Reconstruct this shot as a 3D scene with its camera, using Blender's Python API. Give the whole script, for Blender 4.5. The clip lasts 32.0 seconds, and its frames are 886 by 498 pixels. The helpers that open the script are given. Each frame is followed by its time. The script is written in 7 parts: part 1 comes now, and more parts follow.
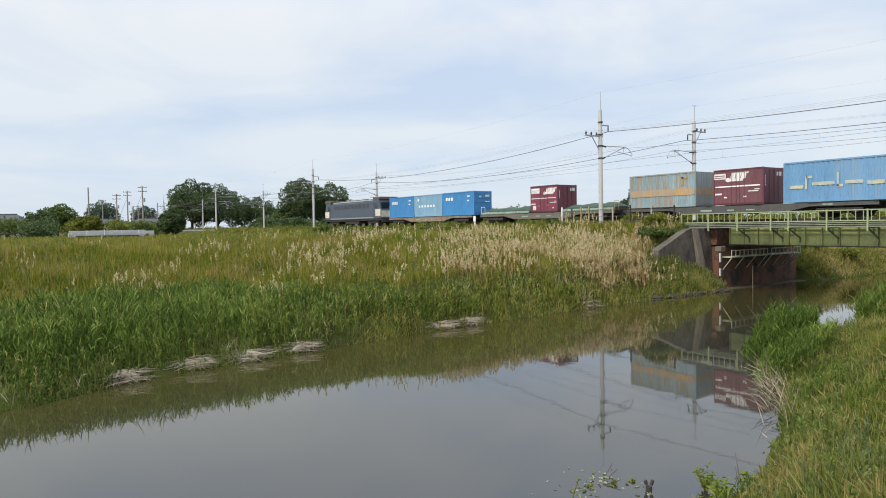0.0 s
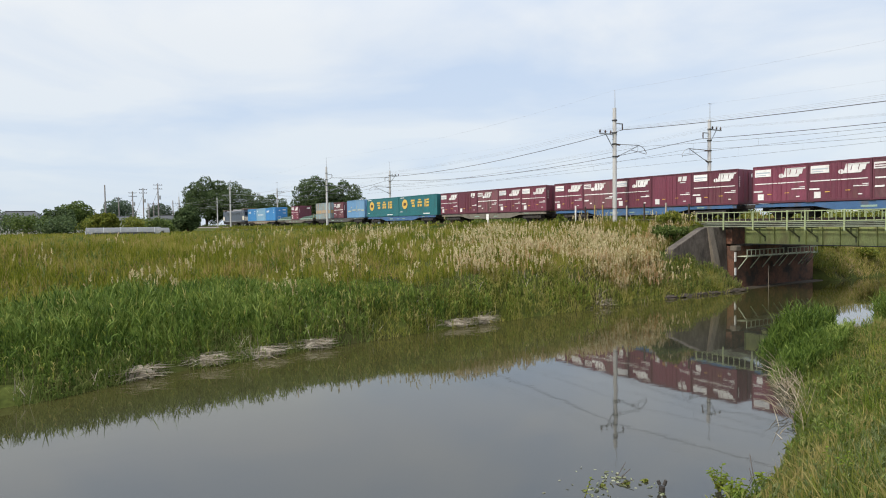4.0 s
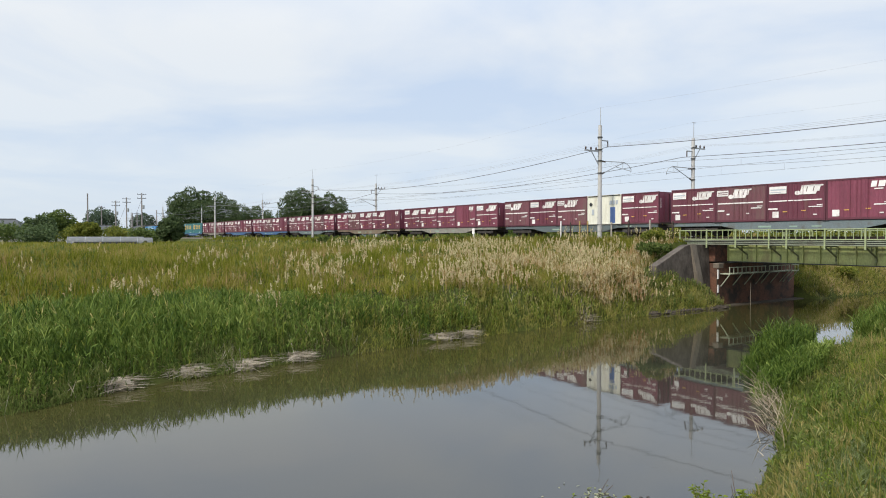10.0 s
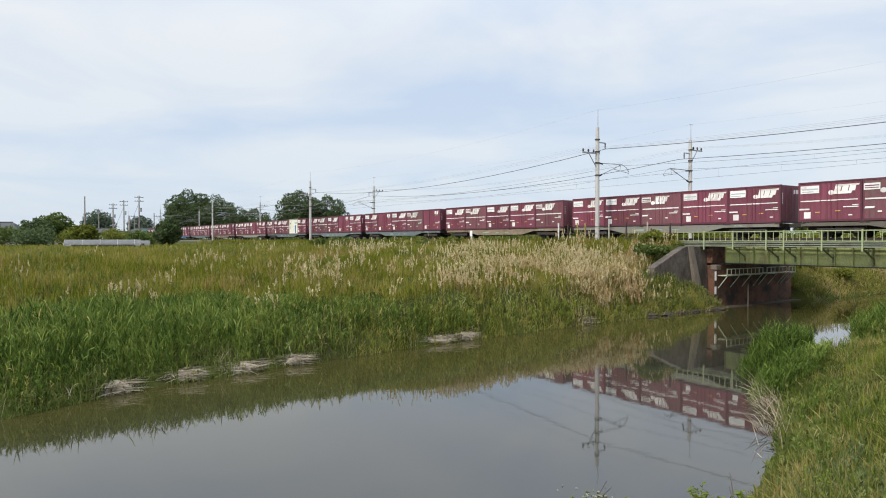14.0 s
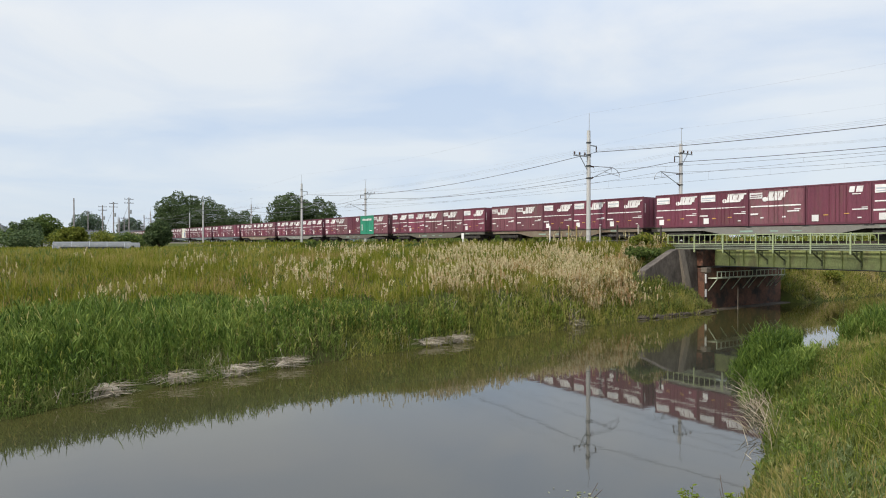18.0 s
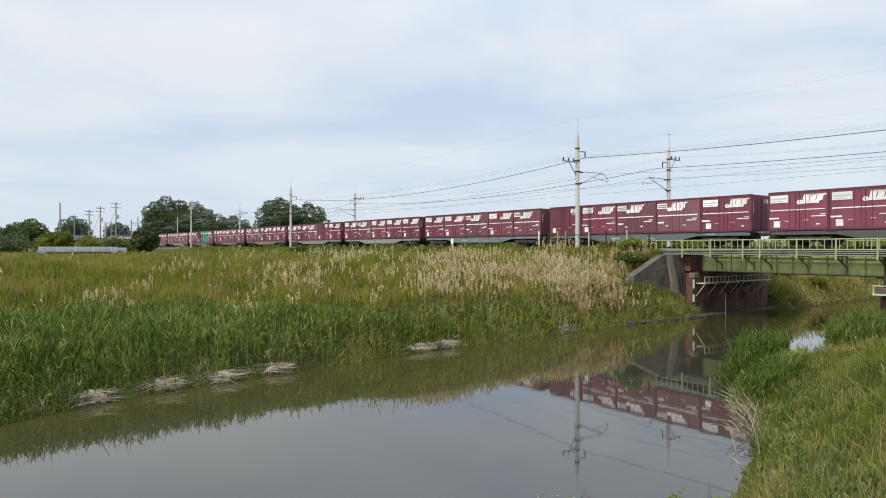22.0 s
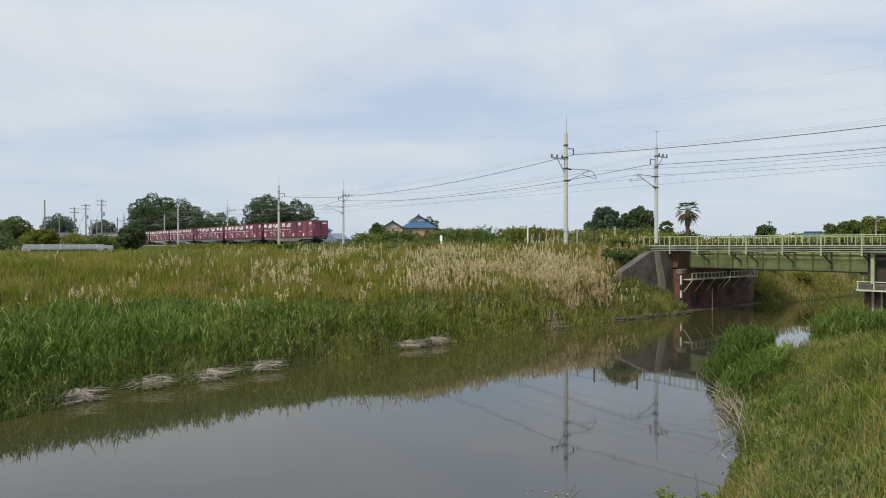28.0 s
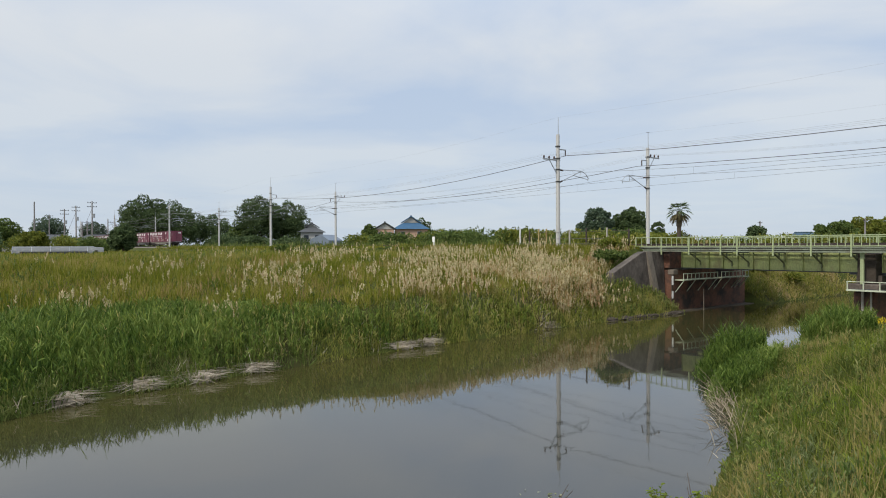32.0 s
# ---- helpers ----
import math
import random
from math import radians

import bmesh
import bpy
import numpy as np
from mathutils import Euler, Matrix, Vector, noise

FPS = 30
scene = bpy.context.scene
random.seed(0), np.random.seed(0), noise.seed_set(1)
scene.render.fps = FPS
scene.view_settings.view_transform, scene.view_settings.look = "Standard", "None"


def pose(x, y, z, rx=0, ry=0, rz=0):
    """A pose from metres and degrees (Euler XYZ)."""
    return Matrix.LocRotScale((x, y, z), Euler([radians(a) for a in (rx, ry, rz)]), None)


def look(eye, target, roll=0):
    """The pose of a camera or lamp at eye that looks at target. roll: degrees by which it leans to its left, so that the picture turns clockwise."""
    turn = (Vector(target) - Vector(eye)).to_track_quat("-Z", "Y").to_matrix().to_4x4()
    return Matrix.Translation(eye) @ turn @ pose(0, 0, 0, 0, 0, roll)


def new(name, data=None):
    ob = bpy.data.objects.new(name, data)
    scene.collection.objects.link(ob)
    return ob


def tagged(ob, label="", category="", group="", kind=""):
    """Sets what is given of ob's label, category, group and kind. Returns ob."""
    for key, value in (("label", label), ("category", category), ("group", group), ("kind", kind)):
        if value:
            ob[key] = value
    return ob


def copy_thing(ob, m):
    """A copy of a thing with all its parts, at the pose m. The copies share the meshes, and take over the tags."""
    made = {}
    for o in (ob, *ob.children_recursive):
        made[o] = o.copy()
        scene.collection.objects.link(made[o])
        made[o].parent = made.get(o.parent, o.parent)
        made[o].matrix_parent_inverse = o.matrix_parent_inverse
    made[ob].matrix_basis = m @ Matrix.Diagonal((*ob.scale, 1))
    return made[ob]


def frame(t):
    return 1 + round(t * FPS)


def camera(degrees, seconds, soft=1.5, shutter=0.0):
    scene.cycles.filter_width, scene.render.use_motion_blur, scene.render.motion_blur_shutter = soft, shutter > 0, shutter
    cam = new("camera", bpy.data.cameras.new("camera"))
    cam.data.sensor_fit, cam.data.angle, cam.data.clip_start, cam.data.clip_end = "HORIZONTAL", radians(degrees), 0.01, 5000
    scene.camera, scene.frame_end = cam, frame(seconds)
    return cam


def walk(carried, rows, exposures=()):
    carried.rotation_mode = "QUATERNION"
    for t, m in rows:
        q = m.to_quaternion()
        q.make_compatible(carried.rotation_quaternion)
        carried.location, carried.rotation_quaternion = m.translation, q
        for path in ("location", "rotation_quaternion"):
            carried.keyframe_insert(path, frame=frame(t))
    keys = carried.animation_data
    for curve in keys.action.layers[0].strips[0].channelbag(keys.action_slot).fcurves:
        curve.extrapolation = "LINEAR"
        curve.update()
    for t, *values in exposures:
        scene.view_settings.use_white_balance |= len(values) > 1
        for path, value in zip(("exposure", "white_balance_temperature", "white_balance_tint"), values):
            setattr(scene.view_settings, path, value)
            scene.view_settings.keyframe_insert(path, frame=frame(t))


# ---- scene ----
# World: x runs along the railway (towards the near side), y away across it, z = 0 is the water.
EYE = Vector((27.2, -42.1, 4.8))
cam = camera(68.56, 32.0, soft=1.0)
PATH = [
    (0, 145.87, -2.11, -0.97), (0.5, 146.20, -2.26, -0.84), (1, 146.43, -2.34, -0.82), (1.5, 146.75, -2.38, -0.89),
    (2, 146.96, -2.38, -0.88), (2.5, 147.10, -2.35, -0.91), (3, 147.14, -2.31, -0.88), (3.5, 147.08, -2.29, -0.85),
    (5.5, 146.70, -2.08, -0.57), (6, 146.53, -2.02, -0.54), (6.5, 146.43, -1.89, -0.43), (7, 146.22, -1.74, -0.37),
    (7.5, 146.06, -1.55, -0.23), (8, 146.00, -1.43, -0.21), (8.5, 145.90, -1.35, -0.18), (9, 145.84, -1.23, -0.12),
    (9.5, 145.77, -1.15, -0.08), (10, 145.72, -1.05, -0.00), (10.5, 145.68, -1.03, -0.03), (11, 145.62, -1.04, -0.07),
    (11.5, 145.58, -1.08, -0.10), (12, 145.66, -1.16, -0.16), (12.5, 145.66, -1.12, -0.24), (13, 145.61, -1.03, -0.27),
    (13.5, 145.53, -0.92, -0.21), (14, 145.53, -0.85, -0.11), (14.5, 145.59, -0.78, -0.01), (16.5, 145.24, -0.69, -0.10),
    (17, 145.05, -0.75, -0.08), (17.5, 144.93, -0.70, -0.04), (18, 144.79, -0.63, -0.03), (18.5, 144.73, -0.58, -0.05),
    (19, 144.65, -0.55, -0.05), (19.5, 144.47, -0.46, -0.02), (20, 144.31, -0.35, 0.00), (20.5, 144.20, -0.29, -0.02),
    (21, 143.99, -0.24, -0.01), (21.5, 143.93, -0.19, -0.02), (22, 143.86, -0.17, 0.00), (22.5, 143.71, -0.11, -0.02),
    (23, 143.53, -0.03, -0.04), (23.5, 143.46, 0.00, -0.03), (24, 143.40, -0.03, -0.04), (24.5, 143.37, -0.10, -0.04),
    (25, 143.36, -0.14, -0.01), (25.5, 143.35, -0.22, 0.03), (27.5, 142.99, -0.39, -0.06), (28, 142.88, -0.44, -0.11),
    (28.5, 142.72, -0.47, -0.17), (29, 142.54, -0.49, -0.21), (29.5, 142.40, -0.47, -0.25), (30, 142.31, -0.33, -0.25),
    (30.5, 142.30, -0.30, -0.26), (31, 142.28, -0.30, -0.24), (31.5, 142.26, -0.29, -0.29), (32, 142.22, -0.34, -0.24),
]

EXPOSURE = [(0.0, 0.16, 6600, 10), (14.0, 0.14, 6600, 10), (21.0, 0.12, 6600, 10), (23.0, 0.14, 6600, 10), (24.0, 0.17, 6600, 10), (25.5, 0.17, 6600, 10), (28.0, -0.07, 6520, 10), (32.0, -0.09, 6500, 10)]


def aim(heading, pitch, roll):
    h, p = radians(heading), radians(pitch)
    ahead = Vector((math.cos(h) * math.cos(p), math.sin(h) * math.cos(p), math.sin(p)))
    return look(EYE, EYE + ahead, roll)


walk(cam, [(t, aim(h, p, r)) for t, h, p, r in PATH], EXPOSURE)

# ---- light: thin bright overcast, a veiled sun high behind the camera ----
SUN_ELEVATION, SUN_AZIMUTH = radians(46), radians(-84)

world = bpy.data.worlds.new("sky")
scene.world = world
world.use_nodes = True


def make_sky():
    nt = world.node_tree
    nt.nodes.clear()
    n, l = nt.nodes.new, nt.links.new
    sky = n("ShaderNodeTexSky")
    sky.sky_type, sky.sun_disc = "NISHITA", False
    sky.sun_elevation, sky.sun_rotation = SUN_ELEVATION, math.pi / 2 - SUN_AZIMUTH
    dim = n("ShaderNodeVectorMath")
    dim.operation = "SCALE"
    dim.inputs["Scale"].default_value = 0.10
    l(sky.outputs[0], dim.inputs[0])
    tc = n("ShaderNodeTexCoord")
    sep = n("ShaderNodeSeparateXYZ")
    l(tc.outputs["Generated"], sep.inputs[0])
    # flat cloud layer: direction divided by height
    add = n("ShaderNodeMath")
    add.operation, add.inputs[1].default_value = "ADD", 0.10
    l(sep.outputs["Z"], add.inputs[0])
    mx = n("ShaderNodeMath")
    mx.operation, mx.inputs[1].default_value = "MAXIMUM", 0.05
    l(add.outputs[0], mx.inputs[0])
    div = n("ShaderNodeVectorMath")
    div.operation = "DIVIDE"
    comb = n("ShaderNodeCombineXYZ")
    for i in range(3):
        l(mx.outputs[0], comb.inputs[i])
    l(tc.outputs["Generated"], div.inputs[0])
    l(comb.outputs[0], div.inputs[1])
    big = n("ShaderNodeTexNoise")
    big.inputs["Scale"].default_value, big.inputs["Detail"].default_value = 0.75, 7
    big.inputs["Distortion"].default_value = 0.5
    l(div.outputs[0], big.inputs["Vector"])
    ramp = n("ShaderNodeValToRGB")
    e = ramp.color_ramp.elements
    e[0].position, e[0].color = 0.36, SKY_THIN
    e[1].position, e[1].color = 0.62, SKY_THICK
    l(big.outputs["Fac"], ramp.inputs[0])
    # towards the horizon the layer turns to an even pale blue grey
    hz = n("ShaderNodeMapRange")
    hz.inputs["From Min"].default_value, hz.inputs["From Max"].default_value = 0.0, 0.30
    hz.inputs["To Min"].default_value, hz.inputs["To Max"].default_value = 0.85, 0.0
    l(sep.outputs["Z"], hz.inputs["Value"])
    low = n("ShaderNodeMix")
    low.data_type = "RGBA"
    low.inputs["B"].default_value = SKY_LOW
    l(hz.outputs[0], low.inputs["Factor"])
    l(ramp.outputs[0], low.inputs["A"])
    mix = n("ShaderNodeMix")
    mix.data_type = "RGBA"
    mix.inputs["Factor"].default_value = 0.88
    l(dim.outputs[0], mix.inputs["A"])
    l(low.outputs["Result"], mix.inputs["B"])
    # an overcast sky grows brighter towards the zenith
    zen = n("ShaderNodeMapRange")
    zen.interpolation_type = "SMOOTHSTEP"
    zen.inputs["From Min"].default_value, zen.inputs["From Max"].default_value = 0.25, 1.0
    zen.inputs["To Min"].default_value, zen.inputs["To Max"].default_value = 1.0, 2.3
    l(sep.outputs["Z"], zen.inputs["Value"])
    bg = n("ShaderNodeBackground")
    l(zen.outputs[0], bg.inputs["Strength"])
    out = n("ShaderNodeOutputWorld")
    l(mix.outputs["Result"], bg.inputs["Color"])
    l(bg.outputs[0], out.inputs[0])


SKY_THIN, SKY_THICK, SKY_LOW = (0.54, 0.66, 0.85, 1), (0.81, 0.85, 0.89, 1), (0.62, 0.715, 0.825, 1)
make_sky()

sun = new("sun", bpy.data.lights.new("sun", "SUN"))
sun.data.energy, sun.data.angle, sun.data.color = 3.3, radians(10), (1.0, 0.94, 0.82)
sun_way = Vector((math.cos(SUN_AZIMUTH) * math.cos(SUN_ELEVATION), math.sin(SUN_AZIMUTH) * math.cos(SUN_ELEVATION), math.sin(SUN_ELEVATION)))
sun.matrix_basis = look(sun_way * 100, (0, 0, 0))

# ---- materials ----


def material(name, colour, rough=0.7, vary=0.25, scale=3.0, fine=40.0, bump=0.15, metal=0.0, dirt=None, dirt_amount=0.0, dirt_scale=1.5, spread=0.0, streak=1.0):
    """Two scales of noise in the colour, fine relief, and stains of a second colour; spread varies object by object."""
    m = bpy.data.materials.new(name)
    m.use_nodes = True
    nt = m.node_tree
    n, l = nt.nodes.new, nt.links.new
    bsdf = nt.nodes["Principled BSDF"]
    tc = n("ShaderNodeTexCoord")
    mp = n("ShaderNodeMapping")
    mp.inputs["Scale"].default_value = (1, 1, 1.0 / streak)
    l(tc.outputs["Object"], mp.inputs["Vector"])
    where = mp.outputs[0]
    if spread > 0:
        info = n("ShaderNodeObjectInfo")
        off = n("ShaderNodeVectorMath")
        off.operation = "SCALE"
        off.inputs[0].default_value = (37.0, 19.0, 11.0)
        l(info.outputs["Random"], off.inputs["Scale"])
        ad = n("ShaderNodeVectorMath")
        l(where, ad.inputs[0])
        l(off.outputs[0], ad.inputs[1])
        where = ad.outputs[0]
    a, b = n("ShaderNodeTexNoise"), n("ShaderNodeTexNoise")
    a.inputs["Scale"].default_value, a.inputs["Detail"].default_value = scale, 5
    b.inputs["Scale"].default_value, b.inputs["Detail"].default_value = fine, 4
    l(where, a.inputs["Vector"])
    l(where, b.inputs["Vector"])
    s = n("ShaderNodeMath")
    s.operation = "ADD"
    l(a.outputs["Fac"], s.inputs[0])
    l(b.outputs["Fac"], s.inputs[1])
    mr = n("ShaderNodeMapRange")
    mr.inputs["From Min"].default_value, mr.inputs["From Max"].default_value = 0.65, 1.35
    mr.inputs["To Min"].default_value, mr.inputs["To Max"].default_value = 1 - vary, 1 + vary
    l(s.outputs[0], mr.inputs["Value"])
    val = mr.outputs[0]
    if spread > 0:
        sp = n("ShaderNodeMapRange")
        sp.inputs["To Min"].default_value, sp.inputs["To Max"].default_value = 1 - spread, 1 + spread
        l(info.outputs["Random"], sp.inputs["Value"])
        mu = n("ShaderNodeMath")
        mu.operation = "MULTIPLY"
        l(val, mu.inputs[0])
        l(sp.outputs[0], mu.inputs[1])
        val = mu.outputs[0]
    col = n("ShaderNodeVectorMath")
    col.operation = "SCALE"
    col.inputs[0].default_value = colour[:3]
    l(val, col.inputs["Scale"])
    result = col.outputs[0]
    if dirt is not None:
        d = n("ShaderNodeTexNoise")
        d.inputs["Scale"].default_value, d.inputs["Detail"].default_value = dirt_scale, 6
        d.inputs["Roughness"].default_value = 0.65
        l(where, d.inputs["Vector"])
        dr = n("ShaderNodeMapRange")
        dr.inputs["From Min"].default_value, dr.inputs["From Max"].default_value = 0.62 - 0.3 * dirt_amount, 0.75 - 0.2 * dirt_amount
        dr.inputs["To Max"].default_value = min(1.0, 0.4 + dirt_amount)
        l(d.outputs["Fac"], dr.inputs["Value"])
        mx = n("ShaderNodeMix")
        mx.data_type = "RGBA"
        l(dr.outputs[0], mx.inputs["Factor"])
        l(result, mx.inputs["A"])
        mx.inputs["B"].default_value = (*dirt[:3], 1)
        result = mx.outputs["Result"]
    l(result, bsdf.inputs["Base Color"])
    rr = n("ShaderNodeMapRange")
    rr.inputs["To Min"].default_value, rr.inputs["To Max"].default_value = max(0.02, rough - 0.12), min(1, rough + 0.12)
    l(a.outputs["Fac"], rr.inputs["Value"])
    l(rr.outputs[0], bsdf.inputs["Roughness"])
    bsdf.inputs["Metallic"].default_value = metal
    if bump:
        bp = n("ShaderNodeBump")
        bp.inputs["Strength"].default_value, bp.inputs["Distance"].default_value = bump, 0.02
        l(b.outputs["Fac"], bp.inputs["Height"])
        l(bp.outputs[0], bsdf.inputs["Normal"])
    return m


def leaf_material(name, colours, through_light=0.35, rough=0.6, patch=0.0, patch_scale=0.15):
    """Foliage: colour by blade or leaf, patches by place, and light coming through."""
    m = bpy.data.materials.new(name)
    m.use_nodes = True
    nt = m.node_tree
    n, l = nt.nodes.new, nt.links.new
    nt.nodes.clear()
    geo = n("ShaderNodeNewGeometry")
    ramp = n("ShaderNodeValToRGB")
    e = ramp.color_ramp.elements
    e[0].color, e[1].color = (*colours[0], 1), (*colours[-1], 1)
    for i, c in enumerate(colours[1:-1]):
        k = e.new((i + 1) / (len(colours) - 1))
        k.color = (*c, 1)
    fac = geo.outputs["Random Per Island"]
    if patch:
        no = n("ShaderNodeTexNoise")
        no.inputs["Scale"].default_value, no.inputs["Detail"].default_value = patch_scale, 4
        l(geo.outputs["Position"], no.inputs["Vector"])
        mr = n("ShaderNodeMapRange")
        mr.inputs["From Min"].default_value, mr.inputs["From Max"].default_value = 0.35, 0.65
        mr.inputs["To Min"].default_value, mr.inputs["To Max"].default_value = -patch, patch
        l(no.outputs["Fac"], mr.inputs["Value"])
        ad = n("ShaderNodeMath")
        ad.use_clamp = True
        l(fac, ad.inputs[0])
        l(mr.outputs[0], ad.inputs[1])
        fac = ad.outputs[0]
    l(fac, ramp.inputs[0])
    p = n("ShaderNodeBsdfPrincipled")
    p.inputs["Roughness"].default_value = rough
    p.inputs["Specular IOR Level"].default_value = 0.12
    t = n("ShaderNodeBsdfTranslucent")
    mix = n("ShaderNodeMixShader")
    mix.inputs[0].default_value = through_light
    out = n("ShaderNodeOutputMaterial")
    l(ramp.outputs[0], p.inputs["Base Color"])
    l(ramp.outputs[0], t.inputs["Color"])
    l(p.outputs[0], mix.inputs[1])
    l(t.outputs[0], mix.inputs[2])
    l(mix.outputs[0], out.inputs[0])
    return m


def water_material():
    m = bpy.data.materials.new("river_water")
    m.use_nodes = True
    nt = m.node_tree
    n, l = nt.nodes.new, nt.links.new
    b = nt.nodes["Principled BSDF"]
    b.inputs["Roughness"].default_value, b.inputs["IOR"].default_value = 0.03, 1.82
    tc = n("ShaderNodeTexCoord")
    no = n("ShaderNodeTexNoise")
    no.inputs["Scale"].default_value, no.inputs["Detail"].default_value = 0.12, 3
    l(tc.outputs["Object"], no.inputs["Vector"])
    ramp = n("ShaderNodeValToRGB")
    ramp.color_ramp.elements[0].color, ramp.color_ramp.elements[1].color = (*WATER_A, 1), (*WATER_B, 1)
    l(no.outputs["Fac"], ramp.inputs[0])
    # olive of the reed bank's reflection, painted into the water colour along it
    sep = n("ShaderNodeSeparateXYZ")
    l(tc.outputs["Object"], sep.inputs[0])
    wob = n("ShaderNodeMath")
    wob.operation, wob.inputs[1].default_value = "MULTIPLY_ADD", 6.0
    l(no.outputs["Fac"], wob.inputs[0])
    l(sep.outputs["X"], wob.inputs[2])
    bank_side = n("ShaderNodeMapRange")
    bank_side.interpolation_type = "SMOOTHSTEP"
    bank_side.inputs["From Min"].default_value, bank_side.inputs["From Max"].default_value = 8.0, 16.0
    bank_side.inputs["To Min"].default_value, bank_side.inputs["To Max"].default_value = 1.0, 0.0
    l(wob.outputs[0], bank_side.inputs["Value"])
    reflection_tint = n("ShaderNodeMix")
    reflection_tint.data_type = "RGBA"
    reflection_tint.inputs["B"].default_value = (*WATER_BANK_REFLECTION, 1)
    l(bank_side.outputs[0], reflection_tint.inputs["Factor"])
    l(ramp.outputs[0], reflection_tint.inputs["A"])
    l(reflection_tint.outputs["Result"], b.inputs["Base Color"])
    mp = n("ShaderNodeMapping")
    mp.inputs["Rotation"].default_value = (0, 0, radians(35))
    mp.inputs["Scale"].default_value = (1.0, 0.45, 1.0)
    l(tc.outputs["Object"], mp.inputs["Vector"])
    w1, w2 = n("ShaderNodeTexNoise"), n("ShaderNodeTexNoise")
    w1.inputs["Scale"].default_value, w1.inputs["Detail"].default_value = 1.1, 3
    w2.inputs["Scale"].default_value, w2.inputs["Detail"].default_value = 9.0, 2
    l(mp.outputs[0], w1.inputs["Vector"])
    l(mp.outputs[0], w2.inputs["Vector"])
    b1, b2 = n("ShaderNodeBump"), n("ShaderNodeBump")
    b1.inputs["Strength"].default_value, b1.inputs["Distance"].default_value = 0.045, 0.05
    b2.inputs["Strength"].default_value, b2.inputs["Distance"].default_value = 0.025, 0.01
    l(w1.outputs["Fac"], b1.inputs["Height"])
    l(w2.outputs["Fac"], b2.inputs["Height"])
    l(b1.outputs[0], b2.inputs["Normal"])
    l(b2.outputs[0], b.inputs["Normal"])
    return m


WATER_A, WATER_B, WATER_BANK_REFLECTION = (0.023, 0.0225, 0.0165), (0.031, 0.030, 0.022), (0.041, 0.038, 0.012)
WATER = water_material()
SOIL = material("soil_and_turf", (0.055, 0.066, 0.016), 0.95, 0.45, 0.8, 6.0, 0.7, dirt=(0.060, 0.046, 0.026), dirt_amount=0.45, dirt_scale=0.25)
SOIL.node_tree.nodes["Principled BSDF"].inputs["Specular IOR Level"].default_value = 0.05
BALLAST = material("ballast", (0.16, 0.14, 0.12), 0.95, 0.5, 2.0, 14.0, 1.0)
CONCRETE = material("weathered_concrete", (0.098, 0.080, 0.064), 0.9, 0.45, 0.8, 7.0, 0.6, dirt=(0.042, 0.032, 0.026), dirt_amount=0.6, dirt_scale=1.3, streak=1.6)
CONCRETE_PALE = material("pale_concrete", (0.36, 0.33, 0.28), 0.9, 0.2, 2.0, 20.0, 0.3, dirt=(0.2, 0.17, 0.13), dirt_amount=0.3)
CONCRETE_WORN = material("worn_concrete", (0.165, 0.138, 0.110), 0.9, 0.3, 1.5, 15.0, 0.4, dirt=(0.085, 0.07, 0.055), dirt_amount=0.45, dirt_scale=1.5, streak=3)
DARK_BROWN = material("dark_brown_concrete", (0.045, 0.034, 0.024), 0.95, 0.3, 2.0, 15.0, 0.3)
STAGE_PAINT = material("chalky_pale_paint", (0.40, 0.43, 0.32), 0.7, 0.2, 2.0, 25.0, 0.1, dirt=(0.2, 0.18, 0.12), dirt_amount=0.3)
POLE = material("pole_concrete", (0.45, 0.44, 0.425), 0.85, 0.12, 1.2, 25.0, 0.15, dirt=(0.3, 0.29, 0.27), dirt_amount=0.2, streak=5)
# dark blotches: black stains, plus under-bridge shade put into the colour
BRICK = material("old_brick", (0.150, 0.066, 0.040), 0.9, 0.4, 1.5, 9.0, 0.4, dirt=(0.028, 0.022, 0.018), dirt_amount=0.7, dirt_scale=0.8)
BRIDGE_GREEN = material("bridge_green_paint", (0.265, 0.30, 0.115), 0.55, 0.28, 0.8, 20.0, 0.1, dirt=(0.15, 0.115, 0.06), dirt_amount=0.36, dirt_scale=1.4, streak=3)
RAIL_GREEN = material("pale_green_paint", (0.28, 0.325, 0.17), 0.55, 0.15, 2.0, 25.0, 0.1, dirt=(0.2, 0.17, 0.1), dirt_amount=0.15)
PIPE_GREEN = material("dull_pipe_paint", (0.17, 0.19, 0.135), 0.6, 0.25, 1.5, 20.0, 0.1, dirt=(0.10, 0.085, 0.06), dirt_amount=0.4, dirt_scale=1.2)
# darker copy of the bridge green: shade under the deck put into the paint
BRACKET_SHADED = material("shaded_bracket_paint", (0.12, 0.135, 0.065), 0.65, 0.3, 2.0, 20.0, 0.1, dirt=(0.05, 0.035, 0.025), dirt_amount=0.4)
STEEL_DARK = material("dark_steel", (0.035, 0.035, 0.036), 0.65, 0.4, 3.0, 30.0, 0.2)
GALV = material("galvanised_steel", (0.34, 0.35, 0.36), 0.5, 0.15, 4.0, 40.0, 0.05, metal=0.4)
WIRE = material("overhead_wire", (0.12, 0.12, 0.13), 0.6, 0.2, 2.0, 20.0, 0.0, metal=0.3)
WIRE_PALE = material("aluminium_wire", (0.35, 0.36, 0.38), 0.5, 0.2, 2.0, 20.0, 0.0, metal=0.3)
INSULATOR = material("brown_porcelain", (0.05, 0.025, 0.02), 0.25, 0.2, 8.0, 40.0, 0.0)
